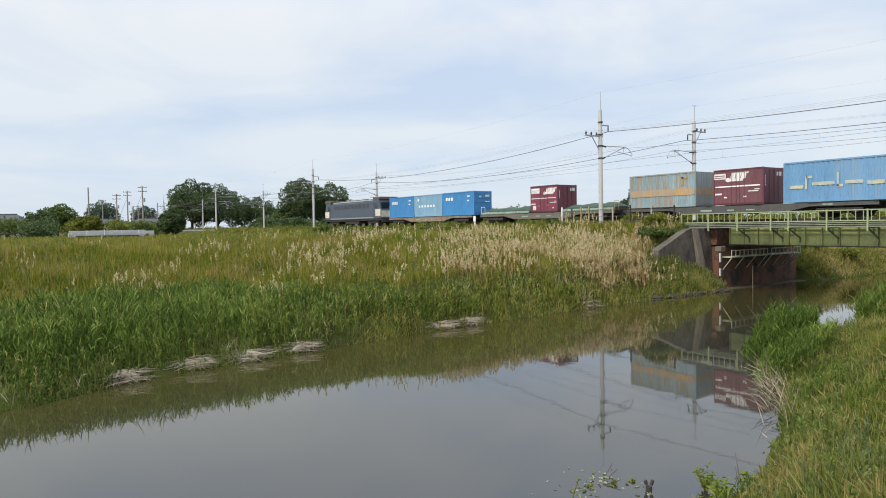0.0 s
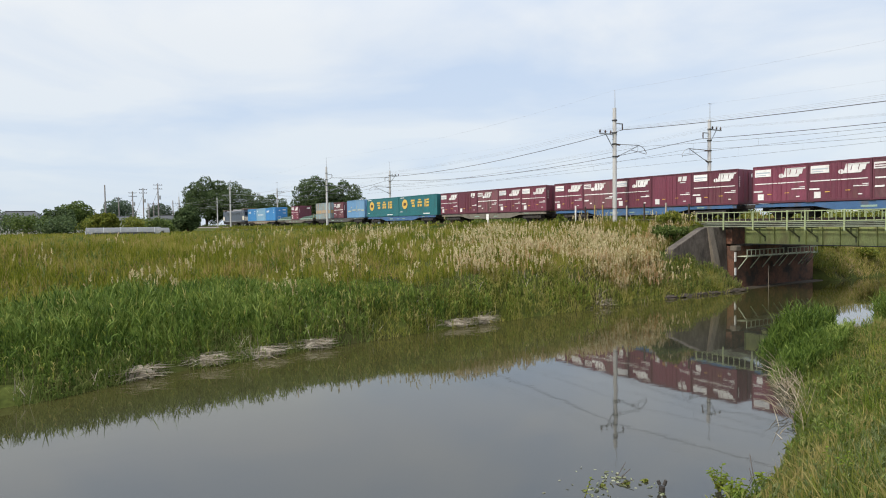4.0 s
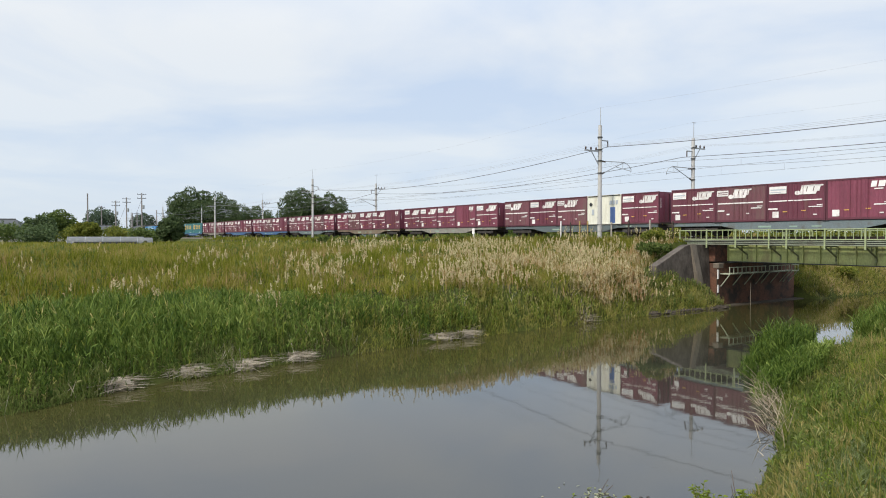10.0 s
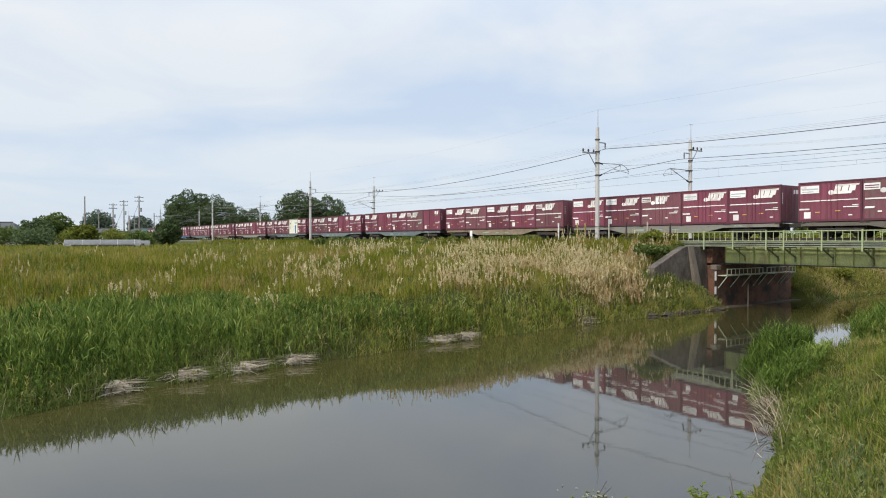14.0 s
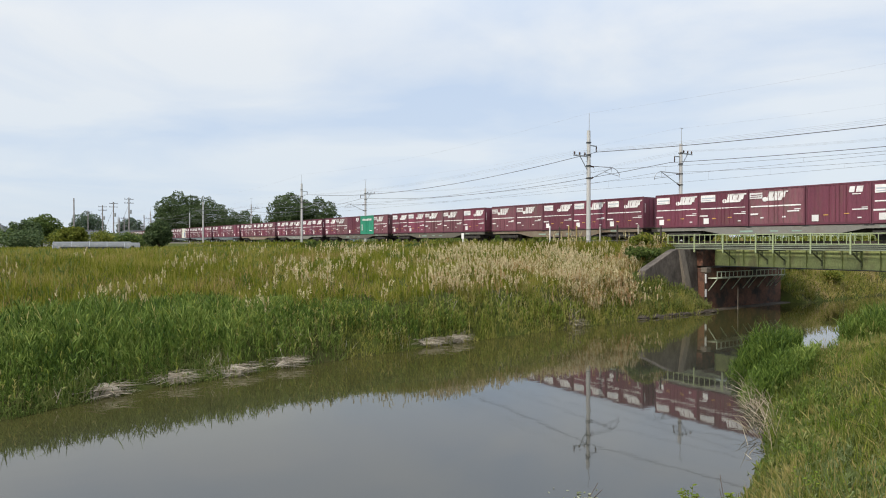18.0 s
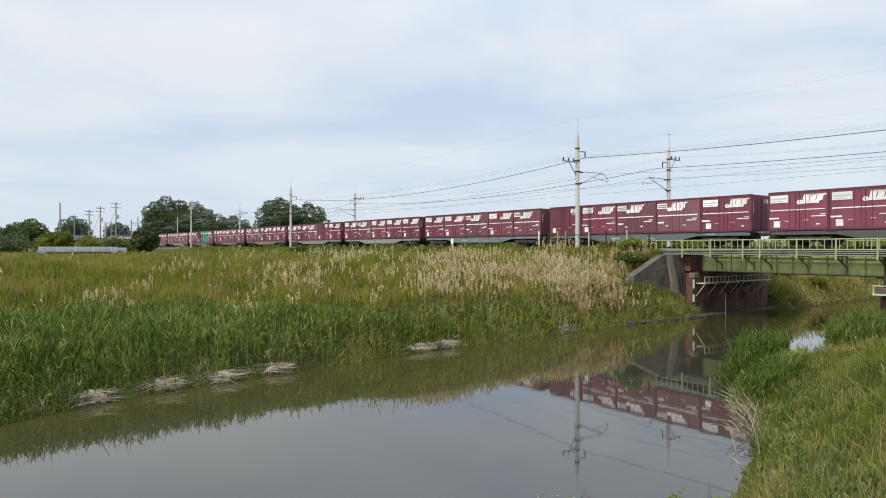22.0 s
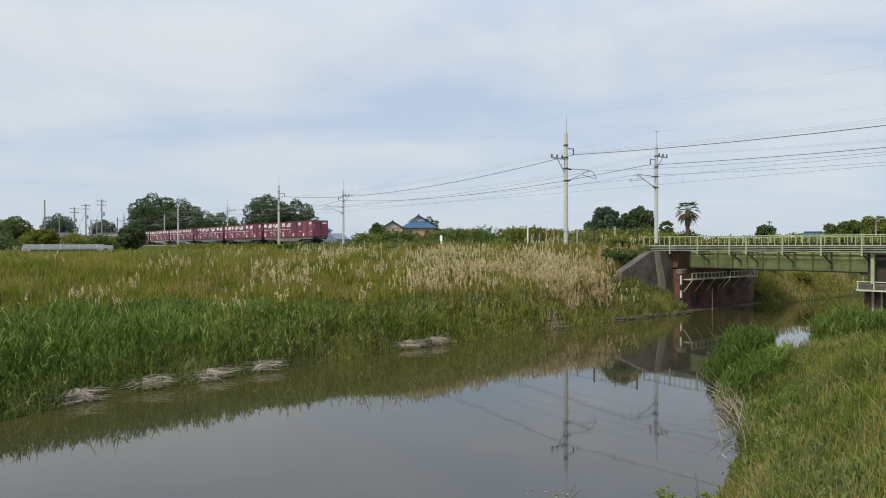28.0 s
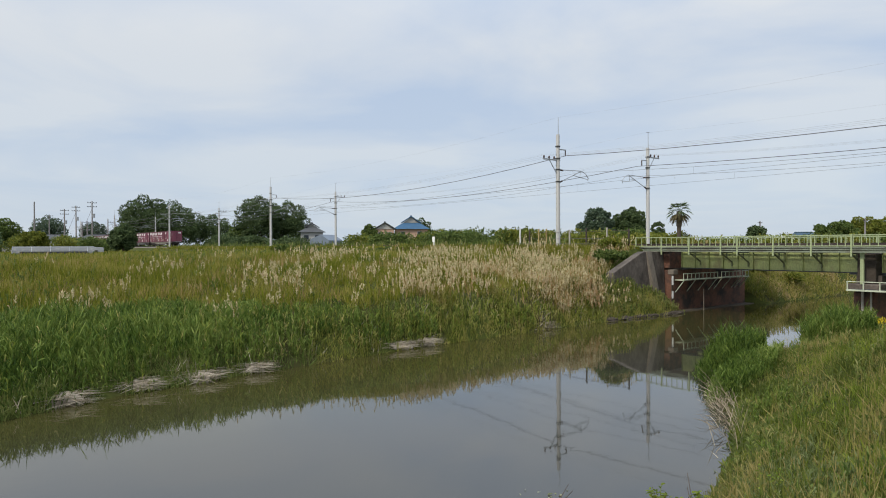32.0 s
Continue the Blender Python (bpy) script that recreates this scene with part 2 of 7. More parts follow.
RUST_RAIL = material("rusty_rail", (0.046, 0.033, 0.026), 0.7, 0.3, 2.0, 30.0, 0.2)
SLEEPER = material("old_sleeper", (0.07, 0.055, 0.045), 0.9, 0.35, 3.0, 30.0, 0.4)
MAROON = material("maroon_container_paint", (0.150, 0.035, 0.058), 0.5, 0.24, 1.1, 18.0, 0.08, dirt=(0.115, 0.050, 0.045), dirt_amount=0.32, dirt_scale=1.2, spread=0.28, streak=3)
MAROON_FADED = material("faded_maroon_paint", (0.150, 0.052, 0.066), 0.55, 0.28, 1.1, 18.0, 0.08, dirt=(0.125, 0.078, 0.070), dirt_amount=0.42, dirt_scale=1.4, spread=0.22, streak=4)
MAROON_DARK = material("dark_maroon_steel", (0.098, 0.024, 0.038), 0.55, 0.25, 2.0, 20.0, 0.1, spread=0.2)
WHITE_MARK = material("white_lettering_paint", (0.70, 0.68, 0.66), 0.6, 0.12, 2.0, 30.0, 0.0, dirt=(0.42, 0.33, 0.31), dirt_amount=0.28, spread=0.12)
WHITE_BOX = material("cream_white_panel", (0.66, 0.65, 0.56), 0.55, 0.1, 1.0, 18.0, 0.05, dirt=(0.4, 0.36, 0.28), dirt_amount=0.25, streak=4)
BLUE_BOX = material("blue_container_paint", (0.045, 0.215, 0.47), 0.5, 0.15, 1.0, 18.0, 0.06, dirt=(0.06, 0.12, 0.25), dirt_amount=0.2, spread=0.1, streak=3)
LIGHT_BLUE_BOX = material("faded_light_blue_paint", (0.20, 0.36, 0.50), 0.55, 0.18, 1.0, 18.0, 0.06, dirt=(0.28, 0.33, 0.36), dirt_amount=0.3, spread=0.1, streak=4)
BAND_BLUE_BOX = material("sky_blue_container_paint", (0.125, 0.265, 0.44), 0.5, 0.2, 0.9, 18.0, 0.06, dirt=(0.20, 0.28, 0.36), dirt_amount=0.35, dirt_scale=1.0, streak=5)
RUSTY_BLUE = material("weathered_blue_paint", (0.21, 0.29, 0.32), 0.75, 0.3, 1.0, 16.0, 0.15, dirt=(0.29, 0.18, 0.09), dirt_amount=0.52, dirt_scale=4.5, streak=10)
TEAL_BOX = material("teal_container_paint", (0.017, 0.128, 0.142), 0.5, 0.12, 0.8, 18.0, 0.05, dirt=(0.028, 0.085, 0.085), dirt_amount=0.3, spread=0.06, streak=3)
GREEN_BOX = material("bright_green_container_paint", (0.02, 0.23, 0.135), 0.5, 0.12, 1.0, 18.0, 0.05, dirt=(0.03, 0.14, 0.09), dirt_amount=0.2)
YELLOW_MARK = material("yellow_marking_paint", (0.60, 0.38, 0.08), 0.6, 0.1, 3.0, 30.0, 0.0)
PALE_YELLOW = material("faded_pale_yellow_paint", (0.47, 0.45, 0.27), 0.7, 0.25, 2.0, 20.0, 0.05, dirt=(0.26, 0.36, 0.47), dirt_amount=0.65, dirt_scale=2.5)
FADED_YELLOW = material("faded_yellow_paint", (0.34, 0.25, 0.08), 0.75, 0.2, 3.0, 30.0, 0.1, dirt=(0.18, 0.12, 0.07), dirt_amount=0.4)
RUST_ORANGE = material("rust_orange_band", (0.42, 0.25, 0.10), 0.8, 0.3, 1.5, 20.0, 0.1, dirt=(0.27, 0.27, 0.25), dirt_amount=0.65, dirt_scale=5.0, streak=9)
BADGE_BROWN = material("dark_brown_marking_paint", (0.10, 0.055, 0.025), 0.6, 0.1, 3.0, 30.0, 0.0)
BLUE_MARK = material("blue_marking_paint", (0.085, 0.15, 0.34), 0.6, 0.1, 3.0, 30.0, 0.0)
GREY_MARK = material("grey_marking_paint", (0.38, 0.42, 0.46), 0.6, 0.1, 3.0, 30.0, 0.0)
BLACK_MARK = material("black_marking_paint", (0.02, 0.02, 0.02), 0.6, 0.1, 3.0, 30.0, 0.0)
WAGON_GREY = material("wagon_grey_brown_paint", (0.145, 0.130, 0.105), 0.7, 0.25, 1.5, 20.0, 0.15, dirt=(0.09, 0.07, 0.055), dirt_amount=0.4, spread=0.25)
WAGON_BLUE = material("wagon_blue_paint", (0.05, 0.125, 0.26), 0.7, 0.25, 1.5, 20.0, 0.15, dirt=(0.09, 0.075, 0.06), dirt_amount=0.35, spread=0.15)
WAGON_TAN = material("wagon_rusty_tan_paint", (0.19, 0.150, 0.108), 0.75, 0.3, 1.2, 20.0, 0.15, dirt=(0.15, 0.09, 0.055), dirt_amount=0.45, spread=0.2)
WAGON_PALE = material("wagon_pale_grey_paint", (0.22, 0.21, 0.185), 0.7, 0.25, 1.5, 20.0, 0.15, dirt=(0.14, 0.12, 0.10), dirt_amount=0.4, spread=0.2)
WAGON_SLATE = material("wagon_slate_paint", (0.115, 0.145, 0.155), 0.7, 0.25, 1.5, 20.0, 0.15, dirt=(0.09, 0.08, 0.065), dirt_amount=0.4, spread=0.2)
WAGON_DARK = material("wagon_dark_grey_paint", (0.085, 0.085, 0.08), 0.7, 0.25, 1.5, 20.0, 0.15, dirt=(0.06, 0.05, 0.04), dirt_amount=0.4, spread=0.2)
TARP_GREEN = material("dark_green_tarpaulin", (0.026, 0.055, 0.036), 0.7, 0.25, 1.2, 14.0, 0.4, dirt=(0.04, 0.055, 0.04), dirt_amount=0.35)
TARP_EDGE = material("pale_green_sheet_edge", (0.24, 0.33, 0.27), 0.75, 0.25, 2.0, 20.0, 0.2, dirt=(0.14, 0.14, 0.11), dirt_amount=0.4)
UNDERGEAR = material("sooty_undergear", (0.035, 0.03, 0.027), 0.85, 0.4, 2.0, 20.0, 0.3)
LOCO_BROWN = material("sooty_brown_roof_paint", (0.105, 0.078, 0.058), 0.7, 0.25, 1.5, 20.0, 0.1)
LOCO_SIDE = material("locomotive_grey_blue_paint", (0.062, 0.080, 0.108), 0.45, 0.15, 1.0, 18.0, 0.05, dirt=(0.08, 0.075, 0.07), dirt_amount=0.3, streak=3)
LOCO_PALE = material("locomotive_pale_grey_paint", (0.24, 0.25, 0.26), 0.5, 0.15, 1.0, 18.0, 0.05, dirt=(0.12, 0.11, 0.10), dirt_amount=0.3)
LOCO_CREAM = material("locomotive_cream_paint", (0.62, 0.56, 0.46), 0.5, 0.12, 1.0, 18.0, 0.05, dirt=(0.35, 0.28, 0.2), dirt_amount=0.3)
ROOF_GREY = material("roof_grey_paint", (0.22, 0.22, 0.22), 0.7, 0.2, 1.5, 20.0, 0.1)
GLASS = material("dark_window_glass", (0.02, 0.025, 0.03), 0.08, 0.1, 2.0, 10.0, 0.0)

# ---- builders ----


def mesh_of(bm, name):
    me = bpy.data.meshes.new(name)
    bm.to_mesh(me)
    bm.free()
    return me


def part(name, shape, mat, parent, label=""):
    """One mesh object under a thing or a part; shape is a bmesh or a mesh."""
    me = mesh_of(shape, name) if isinstance(shape, bmesh.types.BMesh) else shape
    if mat is not None and not me.materials:
        me.materials.append(mat)
    ob = new(name, me)
    ob.parent = parent
    if label:
        tagged(ob, label)
    return ob


def thing(name, label, category, group="", at=None, kind=""):
    ob = tagged(new(name), label, category, group, kind)
    if at is not None:
        ob.matrix_basis = at
    return ob


def piece(name, shape, mat, label, category, group="", kind="", at=None):
    """A top-level thing of one mesh."""
    ob = part(name, shape, mat, None)
    if at is not None:
        ob.matrix_basis = at
    return tagged(ob, label, category, group, kind)


def add_box(bm, x0, x1, y0, y1, z0, z1, bevel=0.0):
    r = bmesh.ops.create_cube(bm, size=1.0, matrix=Matrix.LocRotScale(((x0 + x1) / 2, (y0 + y1) / 2, (z0 + z1) / 2), None, (x1 - x0, y1 - y0, z1 - z0)))
    if bevel:
        edges = list({e for v in r["verts"] for e in v.link_edges})
        bmesh.ops.bevel(bm, geom=edges, offset=bevel, segments=1, affect="EDGES", profile=0.5)
    return bm


def box(x0, x1, y0, y1, z0, z1, bevel=0.0):
    return add_box(bmesh.new(), x0, x1, y0, y1, z0, z1, bevel)


def boxes(rows, bevel=0.0):
    bm = bmesh.new()
    for r in rows:
        add_box(bm, *r, bevel=bevel)
    return bm


def add_rod(bm, a, b, r0, r1=None, n=8):
    a, b = Vector(a), Vector(b)
    d = b - a
    m = Matrix.Translation((a + b) / 2) @ d.to_track_quat("Z", "Y").to_matrix().to_4x4()
    bmesh.ops.create_cone(bm, cap_ends=True, segments=n, radius1=r0, radius2=r0 if r1 is None else r1, depth=d.length, matrix=m)
    return bm


def rod(a, b, r0, r1=None, n=8):
    return add_rod(bmesh.new(), a, b, r0, r1, n)


def rods(rows, n=6):
    bm = bmesh.new()
    for r in rows:
        add_rod(bm, *r, n=n)
    return bm


def add_beam(bm, a, b, w, h):
    """A square bar from a to b."""
    a, b = Vector(a), Vector(b)
    d = b - a
    m = Matrix.Translation((a + b) / 2) @ d.to_track_quat("Z", "Y").to_matrix().to_4x4() @ Matrix.Diagonal((w, h, d.length, 1))
    bmesh.ops.create_cube(bm, size=1.0, matrix=m)
    return bm


def add_prism(bm, outline, y0, y1):
    """An outline in x, z pushed from y0 to y1."""
    f = [bm.verts.new((x, y0, z)) for x, z in outline]
    g = [bm.verts.new((x, y1, z)) for x, z in outline]
    k = len(outline)
    bm.faces.new(f)
    bm.faces.new(list(reversed(g)))
    for i in range(k):
        bm.faces.new((f[i], g[i], g[(i + 1) % k], f[(i + 1) % k]))
    bmesh.ops.recalc_face_normals(bm, faces=bm.faces)
    return bm


def prism(outline, y0, y1):
    return add_prism(bmesh.new(), outline, y0, y1)


def tube(points, r, n=5):
    """One continuous thin tube through points that run mostly along x."""
    bm = bmesh.new()
    rings = [[bm.verts.new((p[0], p[1] + r * math.cos(2 * math.pi * k / n), p[2] + r * math.sin(2 * math.pi * k / n))) for k in range(n)] for p in points]
    for a, b in zip(rings, rings[1:]):
        for k in range(n):
            bm.faces.new((a[k], a[(k + 1) % n], b[(k + 1) % n], b[k]))
    bm.faces.new(rings[0])
    bm.faces.new(list(reversed(rings[-1])))
    bmesh.ops.recalc_face_normals(bm, faces=bm.faces)
    return bm


def raw_mesh(name, verts, quads, mat):
    me = bpy.data.meshes.new(name)
    v, q = np.asarray(verts, dtype=np.float32), np.asarray(quads, dtype=np.int32)
    me.vertices.add(len(v))
    me.vertices.foreach_set("co", v.ravel())
    me.loops.add(q.size)
    me.loops.foreach_set("vertex_index", q.ravel())
    me.polygons.add(len(q))
    me.polygons.foreach_set("loop_start", np.arange(len(q), dtype=np.int32) * q.shape[1])
    me.materials.append(mat)
    me.update(calc_edges=True)
    return me


def ribbons(base, way, length, width, droop, levels=4, taper=1.0):
    """Many curved blades at once: arrays of roots, starting directions, lengths, widths and droop."""
    base, way = np.asarray(base, float), np.asarray(way, float)
    way = way / np.linalg.norm(way, axis=1, keepdims=True)
    n = len(base)
    side = np.stack([-way[:, 1], way[:, 0], np.zeros(n)], 1)
    flat = np.linalg.norm(side, axis=1) < 0.05
    side[flat] = (1, 0, 0)
    turn = RNG.uniform(0, 2 * np.pi, n)
    side = side / np.linalg.norm(side, axis=1, keepdims=True)
    other = np.cross(way, side)
    side = side * np.cos(turn)[:, None] + other * np.sin(turn)[:, None]
    rows = []
    for i in range(levels):
        t = i / (levels - 1)
        c = base + way * (length * t)[:, None]
        c[:, 2] -= droop * length * t * t
        w = width * (0.5 if i == 0 else 1.0) * (1 - taper * t ** 2 * 0.94) * 0.5
        rows.append(c - side * w[:, None])
        rows.append(c + side * w[:, None])
    v = np.stack(rows, 1).reshape(-1, 3)
    k = 2 * levels
    q = np.concatenate([np.arange(n)[:, None] * k + np.array([[2 * i, 2 * i + 1, 2 * i + 3, 2 * i + 2]]) for i in range(levels - 1)], 0)
    return v, q


def joined(sets):
    vs, qs, o = [], [], 0
    for v, q in sets:
        vs.append(v)
        qs.append(q + o)
        o += len(v)
    return np.concatenate(vs), np.concatenate(qs)


RNG = np.random.default_rng(7)

# ---- ground and water ----
LEFT_Y, LEFT_X = (-300, -60, -41.5, -38.8, -33, -24, -17.8, -9, 5, 30, 300), (12, 9, 6.1, 4.7, 3.6, 2.4, 2.0, 1.5, 2.0, 2.4, 4)
RIGHT_Y, RIGHT_X = (-300, -60, -42, -35, -31, -28, -25, -23, -20, -12, 0, 30, 300), (26, 23, 21.6, 21.1, 20.6, 19.45, 17.8, 16.5, 14.5, 13.8, 14.0, 14.5, 18)
ABUTMENT_X, FAR_ABUTMENT_X = 0.5, 27.0
RAIL_Z = 4.84


def bank_left(y):
    return np.interp(y, LEFT_Y, LEFT_X)


def bank_right(y):
    return np.interp(y, RIGHT_Y, RIGHT_X)


def ground_z(x, y):
    x, y = np.asarray(x, float), np.asarray(y, float)
    d = bank_left(y) - x
    low = np.interp(d, (-3, -0.6, 0, 0.6, 3, 8, 12, 20, 26, 60), (-1.5, -0.9, -0.05, 0.35, 0.7, 1.0, 1.75, 3.35, 3.5, 3.3))
    steep = np.interp(d, (-3, -0.6, 0, 0.4, 1.7, 5, 10, 16, 26, 60), (-1.5, -0.9, -0.05, 0.45, 2.1, 2.8, 3.45, 3.7, 3.6, 3.3))
    k = np.clip((y + 38) / 14, 0, 1)
    left = low * (1 - k) + steep * k
    e = x - bank_right(y)
    right = np.interp(e, (-3, -0.6, 0, 0.8, 3.2, 6.0, 12, 60), (-1.5, -0.9, -0.05, 0.45, 1.7, 3.1, 3.25, 3.3))
    right = np.where(right > 0.3, 0.3 + (right - 0.3) * np.interp(y, (-29, -21, -13, 0, 20, 40), (1, 0.75, 0.42, 0.35, 0.6, 1)), right)
    left = np.where((y > -5) & (y < 12) & (d < 2.2), 0.05 + (left - 0.05) * np.interp(y, (-5, -1.5, 10, 12), (1, 0.5, 0.5, 1)), left)
    z = np.where(x < (bank_left(y) + bank_right(y)) / 2, left, right)
    # railway embankment on both sides of the bridge
    off = np.maximum(np.maximum(-2.9 - y, y - 11.2), 0)
    dam = 4.45 - off / 1.7
    on = (x < ABUTMENT_X - 1.9) | (x > FAR_ABUTMENT_X + 0.5)
    z = np.where(on, np.maximum(z, dam), z)
    # the abutment stands straight out of the river
    z = np.where((y > -1.3) & (y < 9.7) & (x > -1.0) & (x < 12), np.minimum(z, -0.4), z)
    # a levee road beyond the tracks
    ridge = 4.4 - np.maximum(np.abs(y - 63) - 3.5, 0) / 1.8
    z = np.where((x > -60) & (x < 1.0), np.maximum(z, ridge), z)
    # long soft unevenness away from the water
    un = 0.10 * np.sin(x * 0.31 + 1.3) * np.cos(y * 0.27) + 0.06 * np.sin(x * 0.9 + y * 0.7)
    return z + np.where((d > 3) | (e > 1.5), un * np.clip((np.maximum(d, e) - 1.5) / 4, 0, 1), 0) * np.where(on & (off < 0.3), 0, 1)


def spaced(marks):
    out = []
    for a, b, step in marks:
        out += list(np.arange(a, b, step))
    return np.array(out + [marks[-1][1]])


def make_ground():
    gx = spaced([(-4000, -600, 340), (-600, -120, 40), (-120, -30, 5), (-30, -0.5, 0.75), (-0.5, 8, 0.25), (8, 14, 1.0), (14, 32, 0.4), (32, 80, 4), (80, 600, 65), (600, 4000, 340)])
    gy = spaced([(-4000, -600, 340), (-600, -120, 40), (-120, -60, 6), (-60, 16, 0.6), (16, 60, 3), (60, 200, 20), (200, 600, 50), (600, 4000, 340)])
    xx, yy = np.meshgrid(gx, gy)
    v = np.stack([xx, yy, ground_z(xx, yy)], 2).reshape(-1, 3)
    w, h = len(gx), len(gy)
    i = (np.arange(h - 1)[:, None] * w + np.arange(w - 1)[None, :]).ravel()
    q = np.stack([i, i + 1, i + w + 1, i + w], 1)
    piece("ground", raw_mesh("ground", v, q, SOIL), None, "uneven earth banks and fields under rough grass", "ground", kind="structure")
    bm = bmesh.new()
    ys = [-300, -120, -60, -41, -33, -24, -12, 0, 12, 60, 300]
    rows = [(bm.verts.new((float(bank_left(y)) - 1.2, y, 0)), bm.verts.new((float(bank_right(y)) + 1.2, y, 0))) for y in ys]
    for a, b in zip(rows, rows[1:]):
        bm.faces.new((a[0], a[1], b[1], b[0]))
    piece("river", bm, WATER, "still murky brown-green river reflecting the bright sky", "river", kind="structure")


make_ground()

# ---- railway bridge and track ----


def track(y, name):
    t = thing(name, "ballasted railway track with worn steel rails", "railway track", "railway tracks", kind="structure")
    for x0, x1 in ((-900, ABUTMENT_X - 0.6), (FAR_ABUTMENT_X + 0.6, 700)):
        bm = bmesh.new()
        for a in np.arange(x0, x1, 100):
            b = min(a + 100, x1)
            f = [(-1.9, 4.40), (-1.25, 4.64), (1.25, 4.64), (1.9, 4.40)]
            lo = [bm.verts.new((a, y + p, z)) for p, z in f]
            hi = [bm.verts.new((b, y + p, z)) for p, z in f]
            for i in range(3):
                bm.faces.new((lo[i], hi[i], hi[i + 1], lo[i + 1]))
            bm.faces.new(lo)
            bm.faces.new(list(reversed(hi)))
        part("ballast_bed", bm, BALLAST, t, "grey-brown stone ballast")
    for dy in (-0.56, 0.56):
        bm = bmesh.new()
        add_box(bm, -900, 700, y + dy - 0.032, y + dy + 0.032, 4.79, 4.84)
        add_box(bm, -900, 700, y + dy - 0.009, y + dy + 0.009, 4.70, 4.79)
        add_box(bm, -900, 700, y + dy - 0.06, y + dy + 0.06, 4.685, 4.70)
        part("rail", bm, RUST_RAIL, t)
    me = mesh_of(box(-0.11, 0.11, -1.05, 1.05, -0.15, 0, 0.015), "sleeper")
    me.materials.append(SLEEPER)
    x = -32.0
    while x < 34:
        part("sleeper", me, None, t).location = (x, y, 4.685)
        x += 0.62


def girder_span(y, x0, x1, name, label, near):
    """A plate girder span under one track, with cross frames, timber sleepers and walkways."""
    b = thing(name, label, "railway bridge", "bridge spans")
    for gy in (y - 0.95, y + 0.95):
        part("girder_web", box(x0, x1, gy - 0.012, gy + 0.012, 3.12, 4.42), BRIDGE_GREEN, b)
        part("bottom_flange", box(x0, x1, gy - 0.19, gy + 0.19, 3.06, 3.12, 0.01), STEEL_DARK, b, "dark lower flange")
        part("top_flange", box(x0, x1, gy - 0.19, gy + 0.19, 4.42, 4.48, 0.01), BRIDGE_GREEN, b)
    st = mesh_of(box(-0.012, 0.012, -0.16, -0.012, 3.12, 4.42), "stiffener")
    st.materials.append(BRIDGE_GREEN)
    n = max(2, round((x1 - x0) / 1.08))
    for i in range(n + 1):
        x = x0 + 0.05 + (x1 - x0 - 0.1) * i / n
        part("stiffener", st, None, b).location = (x, y - 0.95, 0)
    cr = mesh_of(boxes([(-0.03, 0.03, -0.94, 0.94, 4.2, 4.3), (-0.03, 0.03, -0.94, 0.94, 3.2, 3.3)]), "cross_frame")
    cr.materials.append(STEEL_DARK)
    for i in range(0, n + 1, 2):
        part("cross_frame", cr, None, b).location = (x0 + 0.05 + (x1 - x0 - 0.1) * i / n, y, 0)
    for g in (-0.95, 0.95):
        for a in (x0 + 0.1, x1 - 0.5):
            part("bearing", box(a, a + 0.4, y + g - 0.2, y + g + 0.2, 2.98, 3.06), STEEL_DARK, b)
    return b


def walkway(y, x0, x1, posts, parent_label, s=1):
    """Footway beside the track with a green railing: tall posts that run down past the deck, balusters, two deck-edge pipes."""
    w = thing("bridge_walkway", parent_label, "walkway")
    top, deck = 5.30, 4.36
    # open deck: narrow lengthwise planks on the brackets, with gaps between
    for k in range(6):
        a, b = sorted((y + (0.06 + 0.235 * k) * s, y + (0.17 + 0.235 * k) * s))
        part("deck_plank", box(x0, x1, a, b, deck - 0.05, deck), SLEEPER, w, "dark walkway plank")
    part("top_rail", box(x0, x1, y - 0.03, y + 0.03, top - 0.06, top, 0.01), RAIL_GREEN, w)
    part("lower_rail", box(x0, x1, y - 0.025, y + 0.025, 4.62, 4.68, 0.01), RAIL_GREEN, w)
    for z, r in ((4.54, 0.032), (4.43, 0.032)):
        part("deck_pipe", tube([(x0, y - 0.02, z), (x1, y - 0.02, z)], r, 8), PIPE_GREEN, w, "dull grey-green pipe along the deck edge")
    # near-black board added behind the pipes for the shade in their gaps
    part("kick_board", box(x0, x1, y + 0.04, y + 0.07, 4.36, 4.60), STEEL_DARK, w)
    part("edge_beam", box(x0, x1, y - 0.04, y + 0.03, 4.27, 4.355, 0.01), PIPE_GREEN, w)
    bal = mesh_of(box(-0.018, 0.018, -0.018, 0.018, 4.66, top - 0.05), "baluster")
    bal.materials.append(RAIL_GREEN)
    x = x0 + 0.12
    while x < x1:
        if min(abs(x - p) for p in posts) > 0.1:
            part("baluster", bal, None, w).location = (x, y, 0)
        x += 0.412
    po = mesh_of(boxes([(-0.045, 0.045, -0.05, 0.04, 4.05, top + 0.03)], 0.008), "post")
    po.materials.append(RAIL_GREEN)
    bm = bmesh.new()
    add_beam(bm, (0, 0.02 * s, 4.22), (0, 1.42 * s, 3.58), 0.07, 0.07)
    add_beam(bm, (0, -0.02, 4.23), (0, 1.5 * s, 4.23), 0.07, 0.07)
    add_beam(bm, (0, 0.78 * s, 4.22), (0, 0.78 * s, 3.87), 0.06, 0.06)
    add_beam(bm, (0, 1.42 * s, 3.66), (0, 1.42 * s, 3.30), 0.07, 0.07)
    br = mesh_of(bm, "bracket")
    br.materials.append(BRACKET_SHADED)
    for p in posts:
        part("post", po, None, w).location = (p, y, 0)
        if p > 0.5:
            part("bracket", br, None, w).location = (p, y, 0)
    return w


